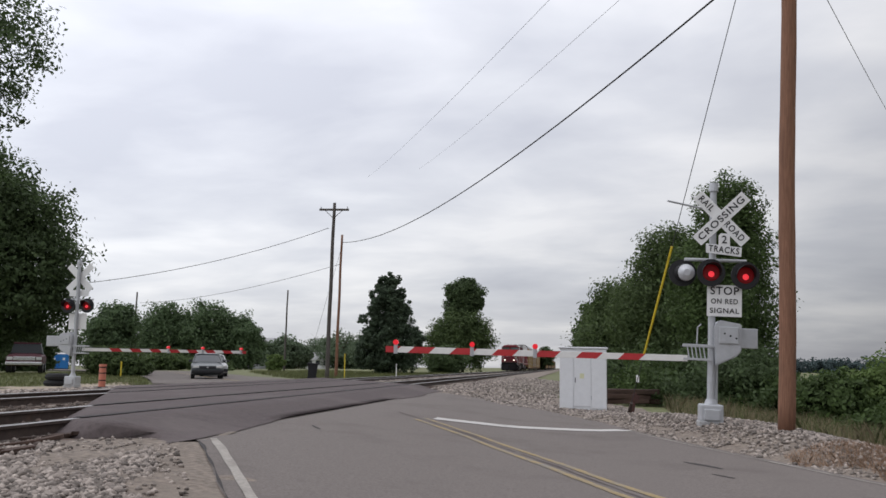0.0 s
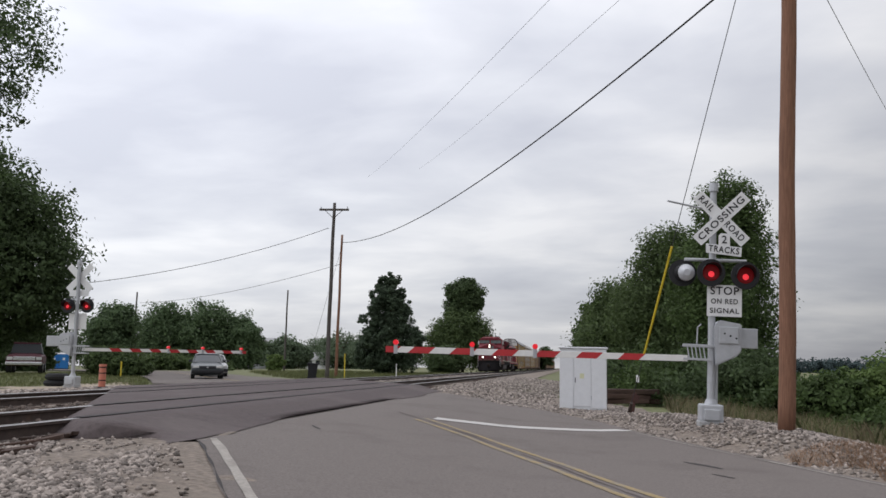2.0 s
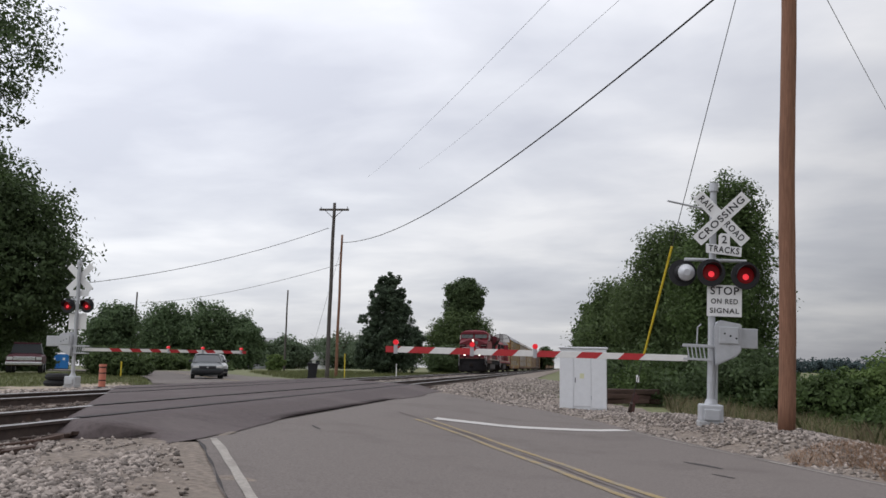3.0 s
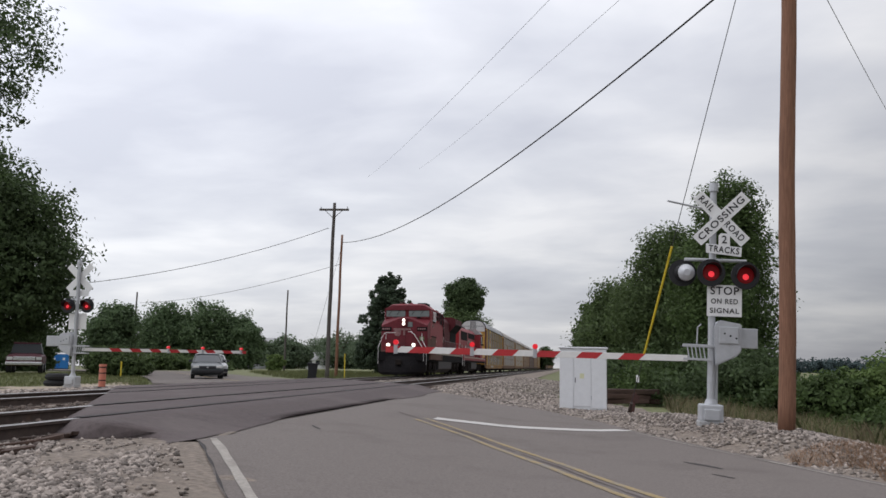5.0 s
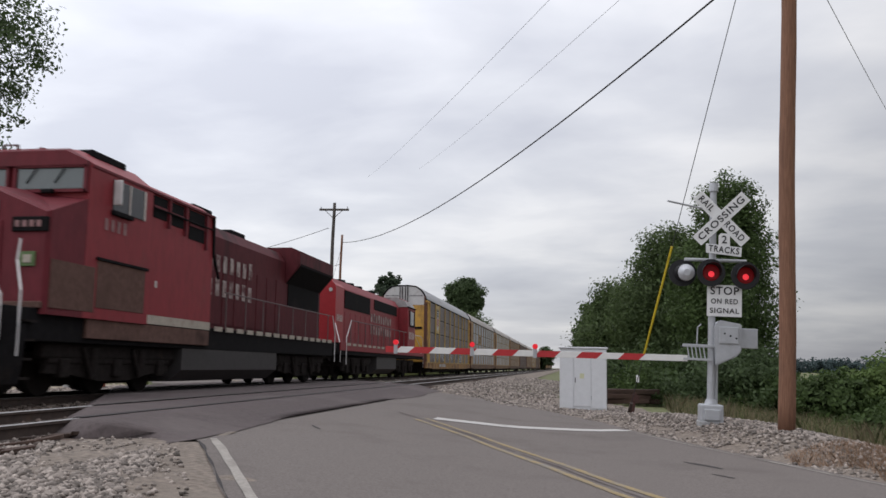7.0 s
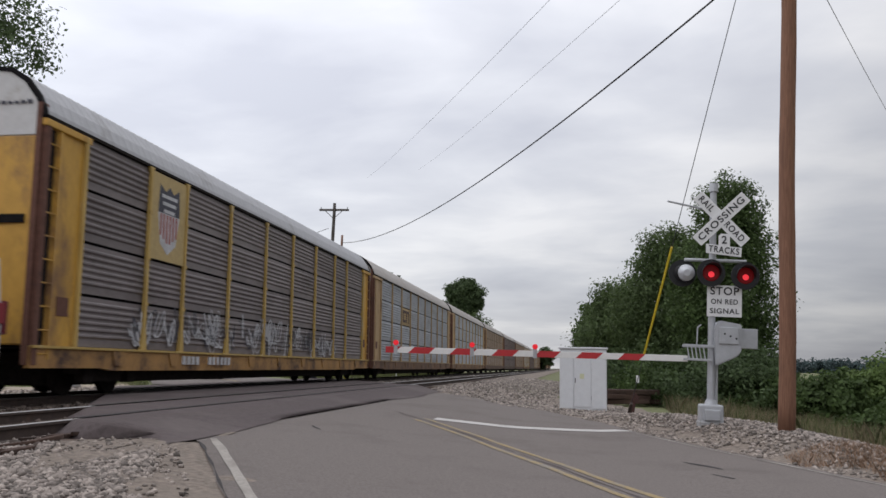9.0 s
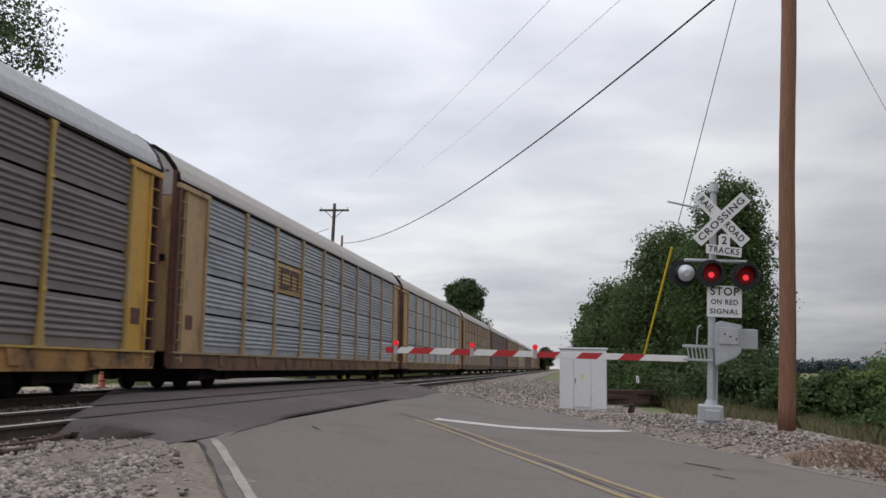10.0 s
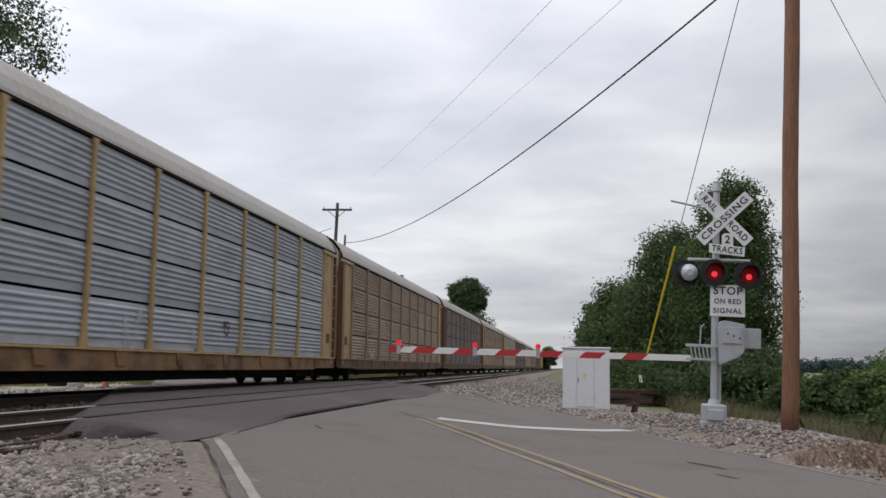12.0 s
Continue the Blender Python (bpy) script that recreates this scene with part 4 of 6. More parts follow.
def sedan(x, y, turn, paint, label):
    c = thing("car", label, "car", pose(x, y, ground_z(x, y) + 0.03, 0, 0, turn), group="waiting cars")
    part("body", car_body(B(), [(-2.25, 0.3, 0.62, 0.86), (-2.2, 0.24, 0.72, 0.95), (-1.9, 0.2, 0.82, 1), (-0.95, 0.2, 0.92, 1), (0.9, 0.2, 0.95, 1), (1.9, 0.22, 0.98, 1), (2.3, 0.3, 0.9, 0.92)], 0.86), paint, c)
    cab = [(-1.0, 0.9, 0.8, 0.9), (-0.35, 0.92, 0.64, 1.34), (0.2, 0.92, 0.62, 1.38), (0.85, 0.92, 0.62, 1.36), (1.65, 0.93, 0.74, 0.96)]
    bm = loft(B(), [[(-0.8, yy, z0), (0.8, yy, z0), (w, yy, z1), (w * 0.6, yy, z1 + 0.03), (-w * 0.6, yy, z1 + 0.03), (-w, yy, z1)] for yy, z0, w, z1 in cab])
    part("cabin_glass", bm, M_GLASS, c, "dark glass")
    part("roof", loft(B(), [[(-w, yy, z), (w, yy, z), (w * 0.8, yy, z + 0.05), (-w * 0.8, yy, z + 0.05)] for yy, w, z in ((-0.4, 0.62, 1.34), (0.2, 0.63, 1.385), (0.95, 0.6, 1.35))]), paint, c)
    for s in (-1, 1):
        part("pillar", rod(B(), (s * 0.8, -1.02, 0.91), (s * 0.63, -0.36, 1.37), 0.035, 0.03, 6), paint, c)
        part("headlight", box(B(), s * 0.62 - 0.17, s * 0.62 + 0.17, -2.26, -2.15, 0.58, 0.71, 0.03), M_HEADLAMP, c, "clear glass headlight")
        part("wing_mirror", box(B(), s * 0.93 - 0.09, s * 0.93 + 0.09, -0.8, -0.68, 0.92, 1.05, 0.03), M_BLACK, c)
    part("grille", box(B(), -0.42, 0.42, -2.275, -2.2, 0.57, 0.68, 0.01), M_BLACK, c)
    part("badge", box(B(), -0.06, 0.06, -2.285, -2.27, 0.6, 0.65, 0.01), M_CHROME, c, "small bright badge")
    part("bumper", box(B(), -0.84, 0.84, -2.33, -2.1, 0.3, 0.5, 0.05), M_BLACK, c, "black front bumper")
    for yy in (-1.4, 1.35):
        for s in (-1, 1):
            wheel(c, s * 0.76, yy, 0.3, 0.2, M_ALU)
    return c


sedan(-20.45, 48.5, 24, M_CARGREEN, "dark slate sedan waiting behind the lowered gate")
sedan(-23.2, 56.0, 25, M_SILVERCAR, "silver car queued behind the dark sedan")


def pickup(x, y, turn):
    c = thing("pickup_truck", "dark maroon pickup truck parked under the trees", "truck", pose(x, y, ground_z(x, y) - 0.02, 0, 0, turn))
    part("body", car_body(B(), [(-2.7, 0.5, 1.0, 0.94), (-2.6, 0.45, 1.12, 1), (-1.2, 0.45, 1.2, 1), (0.6, 0.45, 1.22, 1), (2.7, 0.5, 1.2, 1)], 0.98), M_MAROON, c)
    part("cab", loft(B(), [[(-0.92, yy, 1.15), (0.92, yy, 1.15), (w, yy, z), (-w, yy, z)] for yy, w, z in ((-1.3, 0.85, 1.22), (-0.7, 0.74, 1.78), (0.6, 0.74, 1.8), (0.75, 0.8, 1.2))]), M_TRUCKGLASS, c, "dark cab glass")
    part("roof", box(B(), -0.76, 0.76, -0.72, 0.62, 1.78, 1.86, 0.03), M_MAROON, c)
    part("grille", box(B(), -0.6, 0.6, -2.74, -2.6, 0.78, 1.0, 0.02), M_CHROME, c)
    part("bumper", box(B(), -0.98, 0.98, -2.85, -2.6, 0.5, 0.7, 0.04), M_CHROME, c)
    for s in (-1, 1):
        part("headlight", box(B(), s * 0.78 - 0.15, s * 0.78 + 0.15, -2.76, -2.6, 0.8, 0.98, 0.02), M_HEADLAMP, c)
        for yy in (-1.7, 1.7):
            wheel(c, s * 0.86, yy, 0.38, 0.26, M_ALU)


pickup(-32.9, 50.5, 30)


def portable_toilet(x, y, turn):
    b = thing("portable_toilet", "blue plastic portable toilet with a white roof", "portable toilet", pose(x, y, ground_z(x, y) - 0.02, 0, 0, turn), group="portable toilets")
    part("body", box(B(), -0.56, 0.56, -0.56, 0.56, 0.08, 1.92, 0.03), M_BLUEBIN, b)
    part("base", box(B(), -0.6, 0.6, -0.6, 0.6, 0, 0.1, 0.02), M_BLACK, b)
    part("roof", loft(B(), [[(-w, -w, z), (w, -w, z), (w, w, z), (-w, w, z)] for w, z in ((0.6, 1.92), (0.58, 2.0), (0.4, 2.12))]), M_SIGN, b, "white domed roof")
    d = part("door", box(B(), -0.42, 0.42, -0.585, -0.555, 0.15, 1.85, 0.01), M_BLUEBIN, b)
    part("notice", box(B(), -0.14, 0.14, -0.595, -0.586, 1.15, 1.45, 0.004), M_SIGN, d, "white notice")
    part("latch", box(B(), 0.32, 0.38, -0.61, -0.586, 0.95, 1.05, 0.006), M_BLACK, d)
    for s in (-1, 1):
        part("corner_rib", box(B(), s * 0.54 - 0.03, s * 0.54 + 0.03, -0.58, -0.54, 0.1, 1.9, 0.01), M_BLUEBIN, b)


portable_toilet(-65.25, 106, 28)
portable_toilet(-63.95, 106, 30)

tp = thing("tyre_pile", "two old black tyres lying on the grass", "tyres", pose(-18.5, 30.2, ground_z(-18.5) - 0.03))
for k in range(2):
    bm = B()
    n, mseg = 20, 8
    vs = [[bm.verts.new(((0.3 + 0.12 * math.cos(b)) * math.cos(a), (0.3 + 0.12 * math.cos(b)) * math.sin(a), 0.12 + 0.12 * math.sin(b))) for b in [j * 6.283 / mseg for j in range(mseg)]] for a in [i * 6.283 / n for i in range(n)]]
    for i in range(n):
        for j in range(mseg):
            bm.faces.new((vs[i][j], vs[(i + 1) % n][j], vs[(i + 1) % n][(j + 1) % mseg], vs[i][(j + 1) % mseg]))
    part("tyre", bm, M_TYRE, tp).matrix_basis = pose(0.05 * k, 0.02, 0.23 * k)

dl = thing("channelizer", "faded orange traffic channelizer with dark bands", "traffic post", pose(-14.75, 26.7, ground_z(-14.75, 26.7)))
part("post", rod(B(), (0, 0, 0.05), (0, 0, 0.72), 0.11, 0.105, 18), M_ORANGE, dl)
part("cap", rod(B(), (0, 0, 0.72), (0, 0, 0.78), 0.12, 0.11, 18), M_ORANGE, dl)
for zz in (0.25, 0.48, 0.66):
    part("band", rod(B(), (0, 0, zz), (0, 0, zz + 0.035), 0.112, 0.112, 18), M_BLACK, dl)
part("rubber_base", rod(B(), (0, 0, -0.02), (0, 0, 0.07), 0.32, 0.24, 8), M_BLACK, dl)


def stake(x, y, h, material, label):
    s = thing("marker_post", label, "marker post", pose(x, y, ground_z(x, y) - 0.1), group="marker posts")
    part("post", box(B(), -0.035, 0.035, -0.015, 0.015, 0, h + 0.1, 0.006), material, s)
    part("cap", box(B(), -0.04, 0.04, -0.02, 0.02, h + 0.1, h + 0.15, 0.008), material, s)


stake(-25.4, 48, 0.8, M_GUYYELLOW, "yellow marker post in the grass")
stake(-15.3, 60, 1.6, M_GUYYELLOW, "yellow marker post beside the tracks")
stake(-13.6, 70, 0.95, M_SIGN, "white marker post beside the tracks")

wb = thing("wheeled_bin", "black wheeled rubbish bin at the roadside", "bin", pose(-13.75, 46.8, ground_z(-13.75) - 0.03, 0, 3, 15))
part("body", loft(B(), [[(-0.2, -0.28, 0.08), (0.2, -0.28, 0.08), (0.2, 0.26, 0.08), (-0.2, 0.26, 0.08)], [(-0.27, -0.36, 0.9), (0.27, -0.36, 0.9), (0.27, 0.34, 0.9), (-0.27, 0.34, 0.9)]]), M_BLACK, wb)
part("lid", box(B(), -0.3, 0.3, -0.4, 0.37, 0.9, 0.98, 0.03), M_BLACK, wb)
for s in (-0.23, 0.23):
    part("wheel", rod(B(), (s - 0.03, 0.26, 0.13), (s + 0.03, 0.26, 0.13), 0.13, 0.13, 14), M_TYRE, wb)


def far_house(x, y, w, h, label, wall):
    hs = thing("house", label, "house", pose(x, y, ground_z(x, y) - 0.1, 0, 0, 15))
    wl = part("wall", box(B(), -w / 2, w / 2, -3, 3, 0, h), wall, hs)
    part("roof", prism(B(), [(-3.4, h), (3.4, h), (0, h + 2.0)], "x", -w / 2 - 0.3, w / 2 + 0.3), M_CONCRETE, hs)
    for k in range(3):
        part("window", box(B(), -w / 3 + k * w / 3 - 0.5, -w / 3 + k * w / 3 + 0.5, -3.05, -2.98, 1.0, 2.2), M_GLASS, hs)


far_house(-69, 193, 8, 5.0, "distant pale grey barn behind trees", M_DULLDISC)
far_house(-66, 230, 6, 2.4, "distant small white house in the field", M_SIGN)
bush(-44, 105, "dense green bush on the grass beside the road", [(0, 0, 0.7, 2.6, 2, 0.8), (-6, 0, 1.0, 3, 2, 1.1)], 9000, 0.2, M_LEAFMID, 91)
bush(-27.6, 51.0, "low green bush on the grass", [(0.2, 0, 0.75, 1.5, 1.2, 0.85), (-0.7, 0, 0.9, 0.9, 1.2, 0.8), (1.6, 0, 0.4, 0.9, 1, 0.55)], 12000, 0.1, M_LEAFMID, 92)
bush(-35.5, 105, "round green bush at the roadside", [(0, 0, 0.9, 1.0, 1.0, 1.0)], 3000, 0.13, M_LEAFLIGHT, 93)


# ---- the train ----
M_LOCORED = mat("grimy_red_paint", (0.24, 0.026, 0.034), 0.55, spec=0.3, grain=0.2, grain_scale=5, wear=0.3, wear_colour=(0.16, 0.04, 0.04), wear_scale=0.9, stretch=(1, 1, 0.45), bump=0.08)
M_LOCODULL = mat("sooty_maroon_paint", (0.135, 0.019, 0.027), 0.6, spec=0.25, grain=0.25, grain_scale=5, wear=0.4, wear_colour=(0.085, 0.024, 0.027), wear_scale=0.8, stretch=(1, 1, 0.4), bump=0.08)
M_HOODSOOT = mat("sooty_hood_paint", (0.095, 0.019, 0.024), 0.65, spec=0.15, grain=0.25, grain_scale=5, wear=0.45, wear_colour=(0.03, 0.012, 0.013), wear_scale=0.8, stretch=(1, 1, 0.4), bump=0.08)
M_RUSTBAND = mat("rusty_grime", (0.13, 0.075, 0.062), 0.85, spec=0.15, grain=0.3, wear=0.4, wear_colour=(0.05, 0.03, 0.026), wear_scale=1.0)
M_EMBLEM = mat("faded_emblem", (0.26, 0.14, 0.14), 0.6, grain=0.3, wear=0.4, wear_colour=(0.12, 0.03, 0.035), wear_scale=5)
M_LOCOBRIGHT = mat("bright_red_paint", (0.33, 0.022, 0.028), 0.45, grain=0.12, wear=0.15, wear_colour=(0.22, 0.03, 0.03), wear_scale=1.2)
M_SOOTSHADE = mat("sooty_and_shade_black", (0.012, 0.011, 0.012), 0.85, spec=0.08, grain=0.3, wear=0.3, wear_colour=(0.024, 0.02, 0.018))
M_GRIME = mat("undercarriage_grime", (0.022, 0.018, 0.017), 0.9, spec=0.08, grain=0.4, wear=0.3, wear_colour=(0.034, 0.026, 0.021), wear_scale=2)
M_TANK = mat("grey_tank", (0.045, 0.04, 0.04), 0.7, grain=0.2, wear=0.3, wear_colour=(0.035, 0.03, 0.03))
M_CREAM = mat("dirty_white_stripe", (0.42, 0.37, 0.31), 0.6, grain=0.2, wear=0.4, wear_colour=(0.22, 0.12, 0.1), wear_scale=2)
M_HANDRAIL = mat("handrail_white", (0.62, 0.6, 0.6), 0.5, grain=0.1)
M_HANDDULL = mat("handrail_dull", (0.14, 0.1, 0.1), 0.6, grain=0.1)
M_BEAM = mat("lit_headlight", (0.9, 0.9, 0.85), 0.3, bump=0, emit=(1.0, 0.95, 0.82), power=3.0)
M_CABDARK = mat("cab_side_glass", (0.03, 0.03, 0.035), 0.12, grain=0.05, bump=0, spec=0.5)
M_FLAGGREEN = mat("flag_green", (0.1, 0.16, 0.06), 0.6, grain=0.2)
M_CABGLASS = mat("windshield", (0.1, 0.12, 0.12), 0.06, grain=0.05, bump=0, spec=0.9)
M_ROOFDUST = mat("dusty_roof", (0.3, 0.29, 0.29), 0.7, grain=0.2, wear=0.4, wear_colour=(0.16, 0.08, 0.08), wear_scale=1.2)
M_LETTERWORN = mat("flaking_lettering", (0.4, 0.33, 0.31), 0.7, grain=0.35, grain_scale=9, wear=0.62, wear_colour=(0.09, 0.02, 0.024), wear_scale=2.6)
M_LETTER = mat("faded_lettering", (0.5, 0.45, 0.42), 0.6, grain=0.3, wear=0.35, wear_colour=(0.25, 0.1, 0.1), wear_scale=3)


def truck(parent, y, axles, pitch, material=M_GRIME, r=0.5):
    t = part("truck", box(B(), -1.28, 1.28, y - pitch * (axles - 1) / 2 - 0.5, y + pitch * (axles - 1) / 2 + 0.5, 0.62, 0.86, 0.04), material, parent, "dark grimy wheel truck")
    n = (axles - 1) * pitch / 2
    # solid box added between the wheels to block daylight from behind
    part("rigging_filler", box(B(), -0.62, 0.62, y - n - 0.35, y + n + 0.35, 0.2, 0.7, 0.05), material, t)
    bm = B()
    for s in (-1, 1):
        if axles == 3:
            box(bm, min(s * 1.1, s * 1.3), max(s * 1.1, s * 1.3), y - n - 0.75, y + n + 0.75, 0.72, 1.02, 0.05)
            for u in (-0.5, 0.5):
                rod(bm, (s * 1.27, y + u * pitch, 0.42), (s * 1.27, y + u * pitch, 0.95), 0.13, 0.13, 10)
                rod(bm, (s * 1.33, y + u * pitch - 0.45, 0.95), (s * 1.33, y + u * pitch - 0.1, 0.35), 0.05, 0.05, 6)
        prism(bm, [(y - n - 0.55, 0.45), (y - n + 0.3, 0.42), (y - 0.6, 0.28), (y + 0.6, 0.28), (y + n - 0.3, 0.42), (y + n + 0.55, 0.45), (y + n + 0.5, 0.7), (y + 0.3, 0.92), (y - 0.3, 0.92), (y - n - 0.5, 0.7)], "x", s * 1.12, s * 1.24)
        for k in range(axles):
            yy = y + (k - (axles - 1) / 2) * pitch
            box(bm, min(s * 1.1, s * 1.33), max(s * 1.1, s * 1.33), yy - 0.16, yy + 0.16, r - 0.17, r + 0.2, 0.03)
    part("side_frame", bm, material, t)
    for k in range(axles):
        yy = y + (k - (axles - 1) / 2) * pitch
        w = rod(B(), (-0.9, yy, r), (0.9, yy, r), 0.09, 0.09, 10)
        for s in (-1, 1):
            rod(w, (s * 0.68, yy, r), (s * 0.81, yy, r), r, r - 0.015, 24)
        part("wheelset", w, M_GRIME, t)


def handrail(parent, pts, material, r=0.017):
    bm = B()
    for a, b in zip(pts, pts[1:]):
        rod(bm, a, b, r, r, 6)
    return part("handrail", bm, material, parent)


def letters(parent, x, y0, y1, z0, z1, count, material, seed, lines=1):
    """Unreadable painted words as upright bars on a side face that looks to +x."""
    rng = random.Random(seed)
    for li in range(lines):
        h = (z1 - z0) / (lines + 0.35 * (lines - 1))
        za = z1 - h - li * h * 1.35
        w = (y1 - y0) / count
        for k in range(count):
            y = y0 + k * w
            bm = box(B(), x, x + 0.006, y + 0.14 * w, y + 0.66 * w, za, za + h * rng.uniform(0.86, 1.0))
            part("lettering_bar", bm, material, parent)


def raise_upper(e, k):
    """Stretches everything above the walkway to the engine's true height."""
    for o in e.children_recursive:
        for v in o.data.vertices:
            if v.co.z > 1.65:
                v.co.z = 1.65 + (v.co.z - 1.65) * k


def locomotive_lead():
    """Wide-nosed freight locomotive; its front looks to -y, y = 0 at the ditch lights."""
    e = thing("locomotive", "grimy red freight locomotive with lit headlights", "locomotive", group="locomotives")
    # underframe and walkway
    part("underframe", box(B(), -1.46, 1.46, -0.2, 21.0, 1.02, 1.6, 0.02), M_SOOTSHADE, e)
    for yy in (6.5, 14.6):
        part("air_reservoir", rod(B(), (1.05, yy - 0.35, 0.78), (1.05, yy + 1.2, 0.78), 0.22, 0.22, 14), M_GRIME, e, "dark air reservoir")
    for sd in (-1, 1):
        part("side_skirt", box(B(), min(sd * 1.42, sd * 1.535), max(sd * 1.42, sd * 1.535), 2.6, 8.5, 1.12, 1.5, 0.01), M_RUSTBAND, e, "rust-brown grimy side skirt")
    st = B()
    box(st, 1.5, 1.545, 2.6, 8.5, 1.52, 1.72)
    box(st, -1.545, -1.5, 2.6, 8.5, 1.52, 1.72)
    part("sill_stripe", st, M_CREAM, e, "dirty cream sill stripe")
    for k in range(15):
        part("step_mark", box(B(), 1.5, 1.53, 8.9 + k * 0.8, 9.4 + k * 0.8, 1.52, 1.64), M_CREAM, e)
    plough = []
    for z, reach, half in ((0.1, 0.85, 1.3), (0.28, 0.88, 1.55), (0.6, 0.72, 1.6), (0.95, 0.45, 1.62), (1.3, 0.25, 1.62)):
        plough.append([(half * u, -0.1 - reach * (1 - abs(u) ** 1.6) + 0.35 * abs(u) ** 3, z) for u in [j / 8 - 1 for j in range(17)]] + [(half, 0.5, z), (-half, 0.5, z)])
    part("pilot", loft(B(), plough), M_SOOTSHADE, e, "black curved snow plough pilot")
    fp = part("front_plate", box(B(), -1.3, 1.3, -0.1, 0.15, 1.05, 1.5, 0.05), M_SOOTSHADE, e)
    part("coupler", box(box(B(), -0.14, 0.14, -0.85, 0.0, 0.78, 1.05, 0.04), -0.2, 0.2, -0.95, -0.7, 0.74, 1.1, 0.05), M_GRIME, e)
    for s in (-1, 1):
        st = B()
        for k in range(4):
            box(st, min(s * 1.2, s * 1.56), max(s * 1.2, s * 1.56), 0.45 + 0.05 * k, 0.8 + 0.05 * k, 0.35 + 0.33 * k, 0.39 + 0.33 * k)
        part("step_well", st, M_GRIME, e)
    # nose: upright face under a low gable, its top sloping back to the windshields
    nose = loft(B(), [[(-w, y, 1.5), (w, y, 1.5), (w, y, zs), (0.32, y, zc), (-0.32, y, zc), (-w, y, zs)] for y, w, zs, zc in ((1.08, 1.5, 3.34, 3.83), (1.16, 1.56, 3.38, 3.87), (2.56, 1.58, 3.9, 4.02))])
    part("nose", nose, M_LOCODULL, e, "red wide safety nose")
    part("nose_base", box(B(), -1.52, 1.52, 0.98, 1.1, 1.6, 1.72, 0.02), M_RUSTBAND, e, "rusty ledge at the foot of the nose")
    nd = part("nose_door", box(B(), 0.16, 0.66, 1.05, 1.09, 1.72, 3.2, 0.015), M_LOCODULL, e)
    part("nose_window", box(B(), 0.24, 0.56, 1.04, 1.086, 3.24, 3.58, 0.015), M_CABGLASS, e, "small dark nose window")
    ladder = B()
    for k in range(6):
        rod(ladder, (0.06, 1.0, 3.2 + 0.1 * k), (0.18, 1.0, 3.2 + 0.1 * k), 0.01, 0.01, 5)
    part("grab_rungs", ladder, M_HANDDULL, e)
    part("recess_panel", box(B(), -1.05, 0.06, 1.055, 1.085, 1.75, 2.95, 0.01), M_LOCODULL, e, "recessed maroon front panel")
    # cab
    cab = loft(B(), [[(-1.58, y, 1.5), (1.58, y, 1.5), (1.58, y, 4.52), (1.12, y, zt), (0.5, y, zt + 0.03), (-0.5, y, zt + 0.03), (-1.12, y, zt), (-1.58, y, 4.52)] for y, zt in ((2.3, 4.8), (2.6, 4.86), (4.95, 4.88))])
    part("cab", cab, M_LOCORED, e)
    part("brow", loft(B(), [[(-1.57, y, z0), (1.57, y, z0), (1.57, y, 4.54), (1.1, y, z1), (-1.1, y, z1), (-1.57, y, 4.54)] for y, z0, z1 in ((2.18, 4.46, 4.76), (2.34, 4.46, 4.83))]), M_LOCODULL, e, "dull red brow over the windshields")
    for a, b in ((-1.48, -0.14), (0.08, 1.5)):
        w = part("windshield", box(B(), a, b, 2.24, 2.29, 3.99, 4.42, 0.02), M_CABGLASS, e, "grey glass windshield")
        fr = box(box(box(box(B(), a - 0.06, b + 0.06, 2.2, 2.3, 3.93, 3.99), a - 0.06, b + 0.06, 2.2, 2.3, 4.42, 4.47), a - 0.06, a, 2.2, 2.3, 3.93, 4.47), b, b + 0.06, 2.2, 2.3, 3.93, 4.47)
        part("windshield_frame", fr, M_LOCODULL, w)
        for f in (0.3, 0.72):
            part("wiper", rod(B(), (a + (b - a) * f, 2.2, 4.42), (a + (b - a) * f - 0.22, 2.22, 4.12), 0.013, 0.013, 5), M_SOOTSHADE, w)
        part("wiper_box", box(B(), (a + b) / 2 - 0.12, (a + b) / 2 + 0.12, 2.1, 2.22, 3.9, 3.98, 0.02), M_SOOTSHADE, w)
    # headlights, ditch lights, number boards
    hb = part("headlight_box", box(B(), -0.16, 0.16, 0.82, 1.1, 3.3, 3.84, 0.03), M_LOCODULL, e)
    for z in (3.45, 3.69):
        part("headlight", rod(B(), (0, 0.79, z), (0, 0.83, z), 0.095, 0.095, 18), M_BEAM, hb, "lit round headlight")
    for s in (-1, 1):
        db = part("ditch_light_box", box(B(), s * 0.84 - 0.13, s * 0.84 + 0.13, -0.05, 0.25, 1.89, 2.18, 0.04), M_LOCODULL, e)
        part("bracket", box(B(), s * 0.84 - 0.05, s * 0.84 + 0.05, 0.0, 0.15, 1.55, 1.92), M_SOOTSHADE, db)
        part("ditch_light", rod(B(), (s * 0.84, -0.08, 2.04), (s * 0.84, -0.04, 2.04), 0.11, 0.11, 18), M_BEAM, db, "lit round ditch light")
        nb = part("number_board", box(B(), s * 1.2 - 0.34, s * 1.2 + 0.34, 1.03, 1.2, 2.98, 3.25, 0.015), M_SOOTSHADE, e, "black number board with pale figures")
        for k in range(4):
            x = s * 1.2 - 0.27 + 0.14 * k
            part("figure_bar", box(B(), x, x + 0.085, 1.02, 1.029, 3.06, 3.18), M_EMBLEM, nb)
    em = rod(B(), (-0.45, 1.05, 2.88), (-0.45, 1.03, 2.88), 0.24, 0.24, 20)
